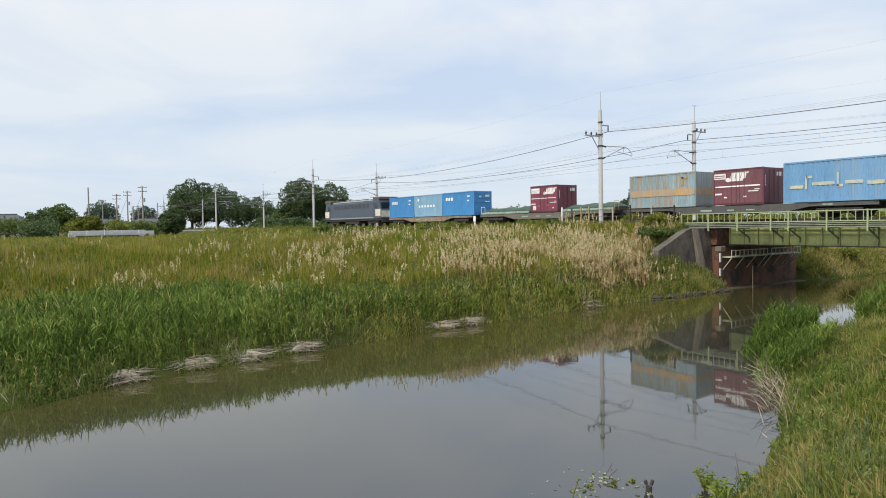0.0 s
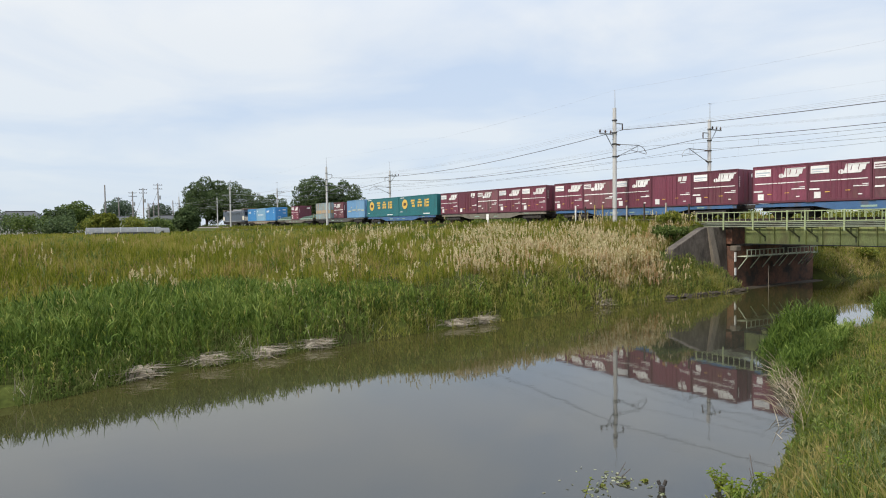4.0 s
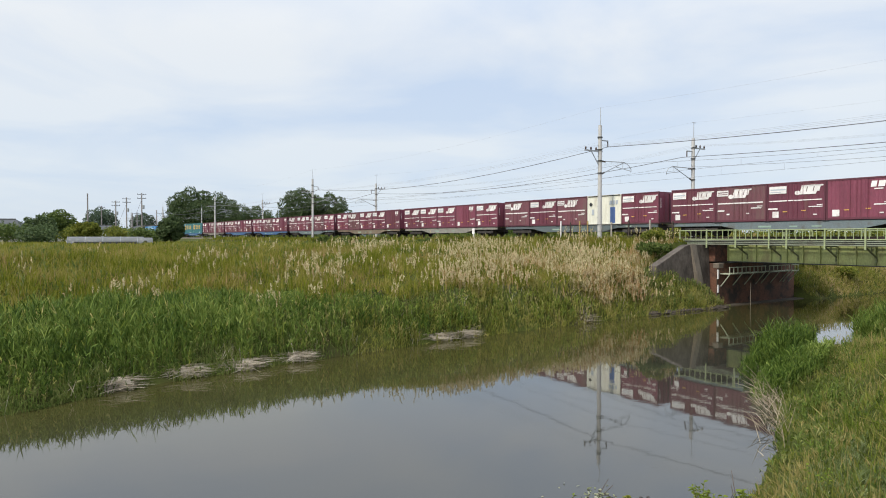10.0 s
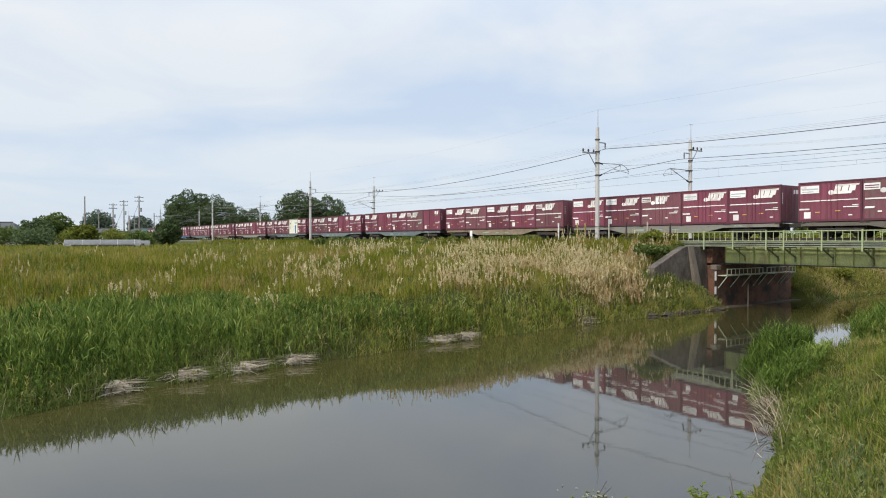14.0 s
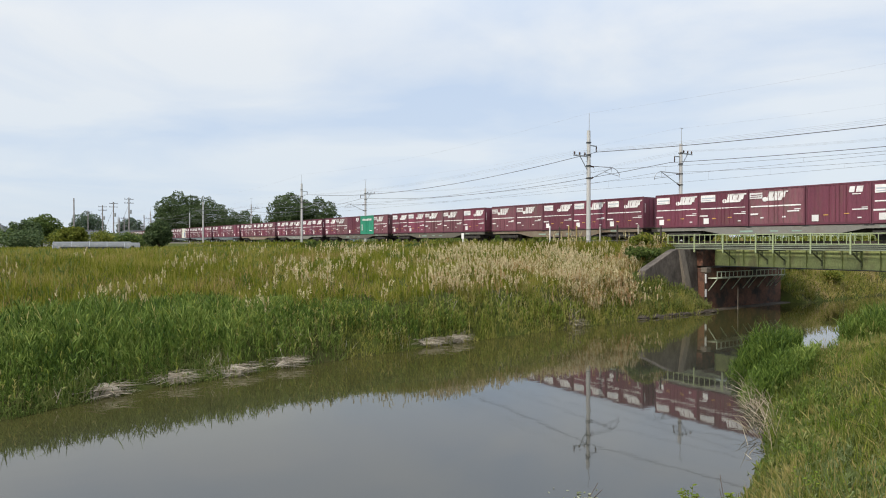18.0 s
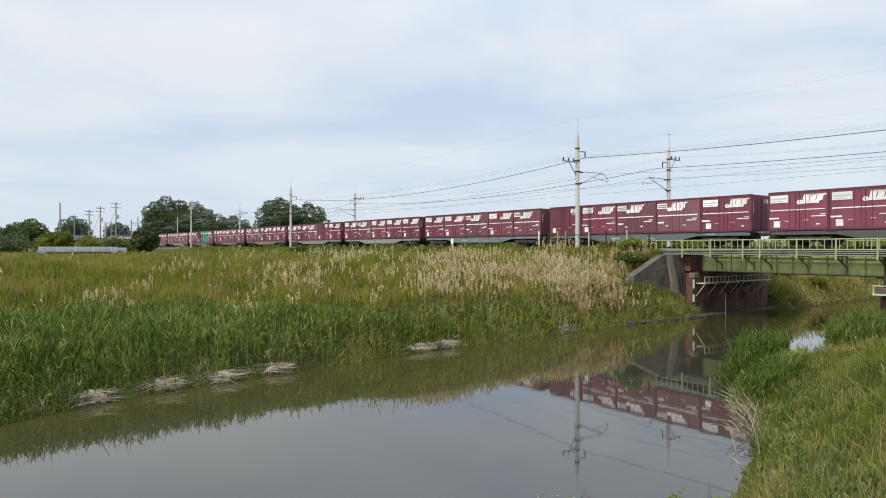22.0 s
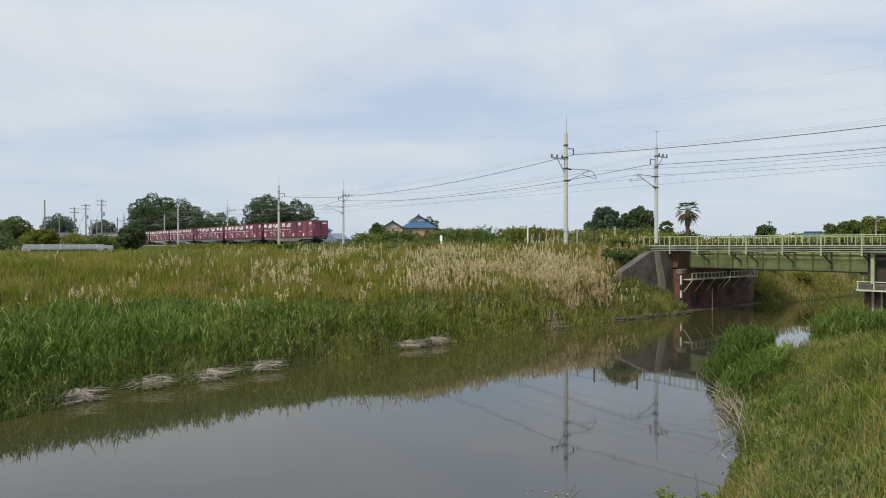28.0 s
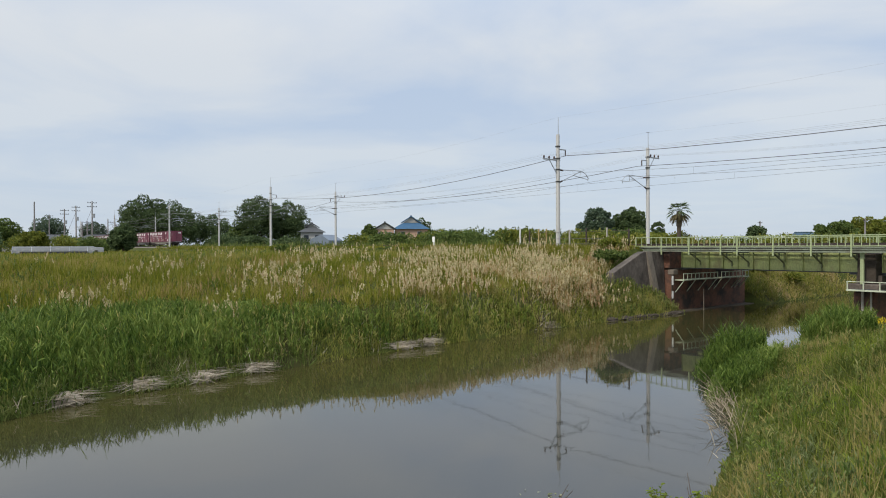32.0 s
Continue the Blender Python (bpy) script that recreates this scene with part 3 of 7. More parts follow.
def build_bridge():
    near_y, far_y = 1.225, 7.0
    girder_span(near_y, 0.7, 12.2, "girder_bridge", "green riveted plate girder railway span with dark flanges", True)
    girder_span(near_y, 13.3, 26.6, "girder_bridge", "green riveted plate girder railway span with dark flanges", True)
    girder_span(far_y, 0.7, 12.2, "girder_bridge", "green plate girder span carrying the far track", False)
    girder_span(far_y, 13.3, 26.6, "girder_bridge", "green plate girder span carrying the far track", False)
    posts = [-2.1, 0.05, 2.21, 4.50, 5.63, 7.92, 10.14, 12.29, 14.4, 16.6, 18.8, 21.0, 23.2, 25.4, 27.4]
    walkway(-1.3, -2.15, 27.5, posts, "pale green steel railing and footway along the bridge")
    walkway(8.9, -2.15, 27.5, posts, "pale green steel railing and footway beyond both tracks", -1)
    # abutment: brick face with concrete cap, wing wall falling away along the bank
    a = thing("bridge_abutment", "old brick abutment with a dark weathered concrete wing wall", "abutment")
    part("brick_body", boxes([(-1.6, ABUTMENT_X, -0.55, 9.6, -0.5, 2.94)], 0.03), BRICK, a, "stained orange-brown brickwork")
    part("bed_stone", box(-1.6, ABUTMENT_X + 0.05, 0.05, 9.65, 2.94, 3.06, 0.02), CONCRETE, a)
    # the dark brick colour also carries the deck's shade on this wall
    part("back_wall", box(-1.6, 0.2, -0.55, 9.65, 3.06, 4.30, 0.02), BRICK, a, "dark brickwork behind the girder ends, deck shade in its colour")
    part("corner_stone", box(0.05, ABUTMENT_X + 0.03, -0.58, 0.03, 2.60, 2.97, 0.05), CONCRETE_WORN, a, "worn concrete corner stone")
    bm = bmesh.new()
    outline = [(-0.60, 4.28), (-2.9, 4.28), (-3.35, 4.16), (-6.4, 2.9), (-6.9, 0.6), (-0.60, 0.4)]
    f = [bm.verts.new((-0.25 + 0.05 * (4.3 - z), y, z)) for y, z in outline]
    g = [bm.verts.new((-0.8, y, z)) for y, z in outline]
    bm.faces.new(f)
    bm.faces.new(list(reversed(g)))
    for i in range(6):
        bm.faces.new((f[i], g[i], g[(i + 1) % 6], f[(i + 1) % 6]))
    bmesh.ops.recalc_face_normals(bm, faces=bm.faces)
    bmesh.ops.bevel(bm, geom=list(bm.edges), offset=0.03, segments=1, affect="EDGES")
    part("wing_wall", bm, CONCRETE, a, "dark grey-brown stained concrete")
    bm = bmesh.new()
    f = [bm.verts.new(p) for p in ((-0.16, -2.75, 4.30), (-0.16, -2.2, 4.30), (0.36, -1.72, 0.6), (0.36, -2.25, 0.6))]
    g = [bm.verts.new((-0.5, v.co.y, v.co.z)) for v in f]
    bm.faces.new(f)
    bm.faces.new(list(reversed(g)))
    for i in range(4):
        bm.faces.new((f[i], g[i], g[(i + 1) % 4], f[(i + 1) % 4]))
    bmesh.ops.recalc_face_normals(bm, faces=bm.faces)
    part("corner_pilaster", bm, CONCRETE_WORN, a, "paler sloping concrete edge strip")
    part("footing", box(-1.0, 1.2, -0.9, 9.8, -1.0, 0.05, 0.05), DARK_BROWN, a)
    # added deck that keeps sky light off the abutment below
    part("centre_walk", boxes([(0.7, 26.6, 3.0, 5.2, 4.30, 4.38)]), STEEL_DARK, thing("centre_walkway", "added dark deck between the two tracks, shading the abutment", "walkway"))
    # far abutment
    b = thing("bridge_abutment", "brick abutment at the other end of the bridge", "abutment")
    part("brick_body", box(FAR_ABUTMENT_X - 0.3, FAR_ABUTMENT_X + 2, -1.15, 9.6, 0.5, 2.98, 0.03), BRICK, b)
    part("back_wall", box(FAR_ABUTMENT_X, FAR_ABUTMENT_X + 2, -2.9, 11.0, 2.98, 4.5, 0.03), CONCRETE, b)
    # pier
    p = thing("bridge_pier", "brick river pier with a concrete cap and rust stains", "bridge pier")
    part("shaft", box(12.15, 13.35, -0.7, 9.1, -1.0, 2.1, 0.12), BRICK, p)
    part("cap", box(11.95, 13.55, -0.9, 9.3, 2.1, 2.5, 0.05), CONCRETE, p)
    part("bearing_block", boxes([(12.1, 13.4, y - 1.3, y + 1.3, 2.5, 2.98) for y in (near_y, far_y)], 0.03), CONCRETE, p)
    part("upstand", box(12.28, 13.22, -0.45, 9.0, 2.5, 4.22, 0.03), DARK_BROWN, p, "dark pier upstand between the girder ends")
    part("pier_walkway", boxes([(12.2, 14.7, -1.75, -0.95, 2.14, 2.22)]), STEEL_DARK, p)
    for x in (12.25, 13.05, 13.85, 14.65):
        part("walkway_post", box(x - 0.03, x + 0.03, -1.78, -1.72, 2.14, 2.66), STAGE_PAINT, p)
    part("walkway_rail", boxes([(12.2, 14.7, -1.78, -1.72, 2.64, 2.69), (12.2, 14.7, -1.80, -1.72, 2.14, 2.23)]), STAGE_PAINT, p)
    part("support_post", box(12.62, 12.80, -1.0, -0.85, 2.5, 4.3), RAIL_GREEN, p)
    part("drain_pipe", boxes([(12.6, 12.72, -0.80, -0.70, 0.2, 2.1), (13.05, 13.13, -0.80, -0.72, 0.2, 2.1)]), CONCRETE_PALE, p, "pale downpipes")
    # inspection stages hung on the brick face
    for y0, y1 in ((-0.4, 4.2), (4.7, 7.5), (7.8, 8.8)):
        s = thing("inspection_stage", "small green inspection stage with railing bracketed off brickwork", "inspection stage", "inspection stages")
        x0, x1 = ABUTMENT_X + 0.02, ABUTMENT_X + 0.75
        part("floor_plate", box(x0, x1, y0, y1, 2.20, 2.26), STAGE_PAINT, s)
        part("hand_rail", box(x1 - 0.05, x1, y0, y1, 2.66, 2.72), STAGE_PAINT, s)
        k = max(2, round((y1 - y0) / 0.52))
        for i in range(k + 1):
            y = y0 + 0.03 + (y1 - y0 - 0.06) * i / k
            part("rail_post", box(x1 - 0.045, x1 - 0.005, y - 0.025, y + 0.025, 2.26, 2.66), STAGE_PAINT, s)
        m = max(1, round((y1 - y0) / 1.4))
        for i in range(m + 1):
            y = y0 + 0.1 + (y1 - y0 - 0.2) * i / m
            part("strut", add_beam(bmesh.new(), (x1 - 0.05, y, 2.2), (x0, y, 1.35), 0.05, 0.05), STAGE_PAINT, s)
    g = thing("water_gauge", "white-painted water level staff fixed to the abutment corner", "water gauge")
    for z0, z1 in ((1.88, 2.52), (0.92, 1.45)):
        part("scale_board", box(ABUTMENT_X + 0.0, ABUTMENT_X + 0.05, -0.72, -0.56, z0, z1), WHITE_MARK, g)
    part("backing_post", box(ABUTMENT_X - 0.06, ABUTMENT_X + 0.0, -0.70, -0.58, 0.2, 2.6), DARK_BROWN, g)
    q = thing("pipe_stake", "thin pale pipe standing in the water beside the abutment", "stake")
    part("pipe", rod((1.6, 1.6, -1.0), (1.6, 1.6, 1.55), 0.03), CONCRETE_WORN, q)


track(1.225, "track_near")
track(7.0, "track_far")
build_bridge()

# ---- overhead line ----
POLE_X = (48.0, -9.4, -68.2, -124.0, -181.0, -238.0, -295.0)
NEAR_POLE_Y, FAR_POLE_Y = -1.7, 10.0


BOLT = []


def mesh_cache_bolt():
    if not BOLT:
        me = mesh_of(rod((0.0, -0.30, 0), (0.0, 0.30, 0), 0.014, n=5), "step_bolt")
        me.materials.append(GALV)
        BOLT.append(me)
    return BOLT[0]


def catenary_pole(x, y, s):
    """s = 1: the arm reaches towards +y."""
    p = thing("catenary_pole", "tall pale grey concrete overhead-line pole with steel bracket arm", "utility pole", "overhead-line poles")
    p.location = (x, y, 0)
    near = y < 5
    top = 13.88 if near else 13.75
    part("shaft", rod((0, 0, 3.6), (0, 0, top), 0.185, 0.145, 14), POLE, p)
    part("lightning_mast", rods([((0.05, 0, top - 0.6), (0.05, 0, top + 1.45), 0.035, 0.02)] + [((0.05, -0.25, top + 1.42), (0.05, 0.25, top + 1.42), 0.02)] * (not near) + [((-0.1, 0, top - 0.45), (0.1, 0, top - 0.45), 0.02)]), GALV, p)
    part("clamp_band", rods([((0, 0, z - 0.05), (0, 0, z + 0.05), 0.205) for z in (10.0, 11.0, 11.9, 12.9)], 14), STEEL_DARK, p)
    zc = 11.76 if near else 12.9
    part("crossarm", boxes([(-0.05, 0.05, min(0.25 * s, -1.75 * s), max(0.25 * s, -1.75 * s), zc - 0.05, zc + 0.05)]), GALV, p)
    part("arm_brace", add_beam(bmesh.new(), (0, -1.0 * s, zc - 0.04), (0, -0.15 * s, zc - 1.1), 0.05, 0.05), GALV, p)
    for k in (0.45, 1.05, 1.65):
        part("insulator", rods([((0, -k * s, zc + 0.05), (0, -k * s, zc + 0.16), 0.05, 0.07), ((0, -k * s, zc + 0.16), (0, -k * s, zc + 0.30), 0.085, 0.05)], 8), INSULATOR, p)
    zs = 12.68 if near else 12.55
    part("feeder_arm", boxes([(-0.04, 0.04, min(0, 0.95 * s), max(0, 0.95 * s), zs - 0.04, zs + 0.04)]), GALV, p)
    part("feeder_insulator", rod((0, 0.92 * s, zs - 0.04), (0, 0.92 * s, zs - 0.50), 0.05), INSULATOR, p)
    for i in range(14):
        part("step_bolt", mesh_cache_bolt(), None, p).location = (0, 0, 6.4 + i * 0.45)
    # cantilever
    part("cantilever_tube", rods([((0, 0.18 * s, 11.0), (0, 2.95 * s, 11.06), 0.033), ((0, 0.18 * s, 9.95), (0, 2.85 * s, 11.02), 0.035)]), GALV, p)
    curve = [((0, 2.95 * s, 11.06), (0, 3.5 * s, 10.85), 0.028), ((0, 3.5 * s, 10.85), (0, 3.85 * s, 10.48), 0.028), ((0, 3.85 * s, 10.48), (0, 3.76 * s, 10.28), 0.026),
             ((0, 3.8 * s, 10.38), (0, 1.95 * s, 10.62), 0.025), ((0, 2.75 * s, 10.52), (0, 2.8 * s, 11.0), 0.015)]
    part("registration_arm", rods(curve), GALV, p)
    part("cantilever_insulator", rods([((0, 0.18 * s, 11.0), (0, 0.62 * s, 10.96), 0.07), ((0, 0.18 * s, 9.95), (0, 0.52 * s, 10.09), 0.07)], 8), INSULATOR, p)
    return p


def wire(name, ends, sag, r, mat, label, tight=None):
    """One wire over all spans; tight: the smaller sag of the first span."""
    points = []
    slack = sag
    for n, ((xa, ya, za), (xb, yb, zb)) in enumerate(zip(ends, ends[1:])):
        sag = tight if tight is not None and n == 0 else slack
        k = 12 if sag else 1
        for i in range(k + 1):
            t = i / k
            p = (xa + (xb - xa) * t, ya + (yb - ya) * t, za + (zb - za) * t - 4 * sag * t * (1 - t))
            if not points or i:
                points.append(p)
    return piece(name, tube(points, r), mat, label, "wire", "overhead wires")


def overhead_line():
    for x in POLE_X:
        catenary_pole(x, NEAR_POLE_Y, 1)
    for i, x in enumerate(POLE_X):
        catenary_pole(x + (0.5, 0.5, -0.9, -2.0, -2, -2, -2)[i], FAR_POLE_Y, -1)
    xs = POLE_X
    for c in (1.225, 7.0):
        wire("contact_wire", [(x, c + (0.2 if i % 2 else -0.2), 9.95) for i, x in enumerate(xs)], 0, 0.009, WIRE, "thin copper contact wire above the track")
        wire("messenger_wire", [(x, c, 10.95) for x in xs], 0.9, 0.011, WIRE, "sagging messenger wire holding the contact wire")
        bm = bmesh.new()
        for xa, xb in zip(xs, xs[1:]):
            for i in range(1, 11):
                t = i / 11
                add_rod(bm, (xa + (xb - xa) * t, c, 9.95), (xa + (xb - xa) * t, c, 10.95 - 3.6 * t * (1 - t)), 0.004, n=4)
        piece("wire_droppers", bm, WIRE, "fine droppers between messenger and contact wire", "wire", "overhead wires")
    for k in (0.45, 1.05, 1.65):
        wire("power_line", [(x, NEAR_POLE_Y - k, 12.06) for x in xs], 0.8, 0.0055, WIRE_PALE, "thin grey power line on pole insulators")
        wire("power_line", [(x, FAR_POLE_Y + k, 13.2) for x in xs], 1.2, 0.0055, WIRE_PALE, "thin grey power line on pole insulators")
    wire("feeder_cable", [(x, NEAR_POLE_Y + 0.92, 12.2) for x in xs], 1.3, 0.026, WIRE, "thick dark feeder cable between the poles", 0.92)
    wire("feeder_cable", [(x, FAR_POLE_Y - 0.92, 12.03) for x in xs], 1.15, 0.026, WIRE, "thick dark feeder cable between the poles", 0.74)
    wire("guard_wire", [(x, NEAR_POLE_Y, 15.3) for x in xs], 0.8, 0.0035, WIRE_PALE, "very thin guard wire between mast tips")
    wire("guard_wire", [(x, FAR_POLE_Y, 15.2) for x in xs], 0.8, 0.0035, WIRE_PALE, "very thin guard wire between mast tips")


overhead_line()

# ---- the freight train ----
SPEED = 17.283          # metres a second, towards -x
FACE_Y = 1.225          # middle of the near track
DECK_Z = RAIL_Z + 1.0
TRAIN = []              # (thing, place along the line at 0 s, height of its base)


def slab(rows, y, out=0.006):
    """Flat painted marks on a side wall: outlines of (x, z), a hair proud of the wall at y."""
    bm = bmesh.new()
    for o in rows:
        add_prism(bm, o, y - out, y + 0.001)
    return bm


def rect(x0, x1, z0, z1, lean=0.0):
    return [(x0, z0), (x1, z0), (x1 + lean, z1), (x0 + lean, z1)]


def emblem(x, z, w, h):
    """A plain slanted block mark with a rounded hook at its foot."""
    rows = [rect(x + w * 0.24 + i * w * 0.24, x + w * 0.45 + i * w * 0.24, z + h * 0.30, z + h, w * 0.06) for i in range(3)]
    rows += [rect(x + w * 0.20, x + w * 0.80, z + h * 0.02, z + h * 0.30, w * 0.05)]
    cx, cz, r = x + w * 0.14, z + h * 0.20, h * 0.25
    rows.append([(cx + r * 1.2 * math.cos(a), cz + r * math.sin(a)) for a in np.linspace(0, 2 * math.pi, 10, endpoint=False)])
    rows.append(rect(x + w * 0.30, x + w * 1.06, z + h * 0.84, z + h * 1.0, w * 0.02))
    return rows


def ribbed_wall(x0, x1, y, z0, z1, pitch, depth, flip=1):
    """A corrugated steel wall seen from -y (flip 1) or +y."""
    bm = bmesh.new()
    n = max(2, int(round((x1 - x0) / pitch)))
    p = (x1 - x0) / n
    prof = []
    for i in range(n):
        a = x0 + i * p
        prof += [(a, 0), (a + p * 0.35, 0), (a + p * 0.5, depth), (a + p * 0.85, depth)]
    prof.append((x1, 0))
    lo = [bm.verts.new((x, y + d * flip, z0)) for x, d in prof]
    hi = [bm.verts.new((x, y + d * flip, z1)) for x, d in prof]
    for i in range(len(prof) - 1):
        f = (lo[i], lo[i + 1], hi[i + 1], hi[i])
        bm.faces.new(f if flip > 0 else tuple(reversed(f)))
    return bm


def container(name, length, height, mat, frame_mat, label, kind, category="freight container"):
    """A steel freight container: walls, roof, doors, corner posts, rails, castings and its painted marks."""
    c = thing(name, label, category, "containers on the train")
    h, w = length / 2, 1.225
    part("side_wall", ribbed_wall(-h + 0.09, h - 0.09, -w + 0.02, 0.14, height - 0.09, 0.31 if kind != "plain" else 0.24, 0.014 if kind in ("marked", "marked_old", "plain", "teal") else 0.03, 1), mat, c)
    part("side_wall", ribbed_wall(-h + 0.09, h - 0.09, w - 0.02, 0.14, height - 0.09, 0.31, 0.03, -1), mat, c)
    for s in (-1, 1):
        part("end_wall", box(s * h - 0.04 * (s > 0) - 0.0, s * h + 0.04 * (s < 0), -w + 0.09, w - 0.09, 0.14, height - 0.09), mat, c)
    part("roof", box(-h + 0.02, h - 0.02, -w + 0.02, w - 0.02, height - 0.085, height - 0.02, 0.02), mat, c)
    part("floor_frame", box(-h + 0.02, h - 0.02, -w + 0.03, w - 0.03, 0.03, 0.14), frame_mat, c)
    po = mesh_of(box(-0.05, 0.05, -0.05, 0.05, 0.0, height, 0.012), "corner_post")
    po.materials.append(frame_mat)
    for sx in (-1, 1):
        for sy in (-1, 1):
            part("corner_post", po, None, c).location = (sx * (h - 0.05), sy * (w - 0.05), 0)
    for s in (-1, 1):
        y0, y1 = sorted((s * w, s * (w - 0.07)))
        part("top_rail", box(-h + 0.1, h - 0.1, y0, y1, height - 0.10, height - 0.005), frame_mat, c)
        part("bottom_rail", box(-h + 0.1, h - 0.1, y0, y1, 0.02, 0.15), frame_mat, c)
    y = -w + 0.004
    L, H = length, height

    def X(f):
        return -h + f * L

    def Z(f):
        return H * (1 - f)
    if kind in ("marked", "plain"):
        # two door leaves with lock rods in the middle of the side
        part("lock_rod", rods([((X(f), -w + 0.0, 0.18), (X(f), -w + 0.0, H - 0.14), 0.018) for f in (0.37, 0.47, 0.53, 0.63)], 5), mat, c)
        part("number_plate", slab([rect(X(0.10), X(0.21), Z(0.91), Z(0.75))], y), WHITE_MARK, c, "small white card holder")
        for a, b, low, high in ((0.72, 0.95, 0.66, 0.635), (0.86, 0.95, 0.615, 0.595), (0.80, 0.86, 0.86, 0.83)):
            part("notice", slab([rect(X(a), X(b), Z(low), Z(high))], y), WHITE_MARK, c, "small white line of notices")
        for a, low in ((0.28, 0.77), (0.60, 0.75)):
            part("warning_mark", slab([rect(X(a), X(a + 0.08), Z(low), Z(low - 0.02))], y), YELLOW_MARK, c, "small yellow mark")
    if kind == "marked":
        part("title_panel", slab([rect(X(0.04), X(0.345), Z(0.285), Z(0.095))], y), WHITE_MARK, c, "white title panel")
        for b, low, high in ((0.33, 0.20, 0.165), (0.25, 0.255, 0.235)):
            part("title_line", slab([rect(X(0.06), X(b), Z(low), Z(high))], y - 0.005, 0.004), GREY_MARK, c)
        part("emblem", slab(emblem(X(0.47), Z(0.335), L * 0.46, H * 0.235), y), WHITE_MARK, c, "white slanted block emblem")
        part("stripe", slab([rect(X(0.04), X(0.36), Z(0.49), Z(0.462)), rect(X(0.365), X(0.475), Z(0.487), Z(0.462)), rect(X(0.48), X(0.625), Z(0.49), Z(0.462)), rect(X(0.63), X(0.94), Z(0.485), Z(0.462))], y), WHITE_MARK, c, "thin white waistline stripe")
        part("notice", slab([rect(X(0.02), X(0.19), Z(0.70), Z(0.66))], y), WHITE_MARK, c)
    if kind == "marked_old":
        part("title_panel", slab([rect(X(0.02), X(0.255), Z(0.27), Z(0.115))], y), WHITE_MARK, c, "worn white title panel")
        for b, low, high in ((0.24, 0.185, 0.16), (0.235, 0.235, 0.215)):
            part("title_line", slab([rect(X(0.035), X(b), Z(low), Z(high))], y - 0.005, 0.004), MAROON_DARK, c)
        part("emblem", slab(emblem(X(0.24), Z(0.345), L * 0.44, H * 0.245), y), WHITE_MARK, c, "white slanted block emblem")
        part("stripe", slab([rect(X(0.04), X(0.93), Z(0.497), Z(0.462))], y), WHITE_MARK, c, "white waistline stripe")
        part("maker_mark", slab([rect(X(0.03), X(0.17), Z(0.705), Z(0.66), 0.04)], y), WHITE_MARK, c)
        for a, low in ((0.22, 0.80), (0.61, 0.79)):
            part("number_line", slab([rect(X(a), X(a + 0.06), Z(low), Z(low - 0.035))], y), WHITE_MARK, c)
        part("notice", slab([rect(X(0.70), X(0.90), Z(0.645), Z(0.615)), rect(X(0.82), X(0.92), Z(0.595), Z(0.57))], y), WHITE_MARK, c)
        part("lock_rod", rods([((X(f), -w + 0.0, 0.18), (X(f), -w + 0.0, H - 0.14), 0.018) for f in (0.37, 0.47, 0.53, 0.63)], 5), mat, c)
    if kind == "plain":
        part("emblem", slab([rect(X(0.67), X(0.75), Z(0.24), Z(0.10), 0.06), rect(X(0.775), X(0.87), Z(0.24), Z(0.10), 0.06), rect(X(0.72), X(0.85), Z(0.295), Z(0.27))], y), WHITE_MARK, c, "white block emblem")
    if kind in ("marked", "marked_old", "plain"):
        # painted marks on the rear end
        bm = bmesh.new()
        for y0, y1, z0, z1 in ((0.35, 0.95, Z(0.225), Z(0.13)), (0.45, 1.0, Z(0.13), Z(0.115))):
            add_box(bm, h - 0.001, h + 0.006, y0, y1, z0, z1)
        for i in range(5):
            add_box(bm, h - 0.001, h + 0.006, -w + 0.17, -w + 0.24, Z(0.50 - i * 0.06), Z(0.46 - i * 0.06))
        part("end_mark", bm, WHITE_MARK, c)
        part("end_door_bar", boxes([(h, h + 0.03, yy - 0.02, yy + 0.02, 0.2, H - 0.15) for yy in (-0.55, -0.05, 0.05, 0.55)]), frame_mat, c)
    if kind == "tank_white":
        bm = bmesh.new()
        cx, cz, r = X(0.11), Z(0.30), 0.20
        add_prism(bm, [(cx - r, cz), (cx, cz - r), (cx + r, cz), (cx, cz + r)], y - 0.006, y + 0.001)
        part("hazard_diamond", bm, BLACK_MARK, c, "black diamond warning sign")
        part("placard", slab([rect(X(0.14), X(0.21), Z(0.66), Z(0.47))], y), GREY_MARK, c)
        part("title_mark", slab([rect(X(0.66), X(0.73), Z(0.33), Z(0.20), 0.05), rect(X(0.75), X(0.82), Z(0.33), Z(0.20), 0.05), rect(X(0.84), X(0.90), Z(0.33), Z(0.20), 0.05)], y), GREY_MARK, c, "grey block lettering shapes")
        part("blue_panel", slab([rect(X(0.69), X(0.83), Z(0.95), Z(0.42))], y), BLUE_MARK, c, "upright blue panel")
        part("top_stripe", slab([rect(X(0.02), X(0.98), Z(0.045), Z(0.015))], y), BLACK_MARK, c)
    if kind == "green":
        part("title_bar", slab([rect(X(0.17 + i * 0.115), X(0.26 + i * 0.115), Z(0.27), Z(0.17), 0.04) for i in range(6)], y), WHITE_MARK, c, "white block title")
        part("notice", slab([rect(X(0.12), X(0.16), Z(0.80), Z(0.45)), rect(X(0.70), X(0.90), Z(0.82), Z(0.79))], y), WHITE_MARK, c)
        part("lock_rod", rods([((X(f), -w, 0.18), (X(f), -w, H - 0.14), 0.018) for f in (0.37, 0.47, 0.53, 0.63)], 5), mat, c)
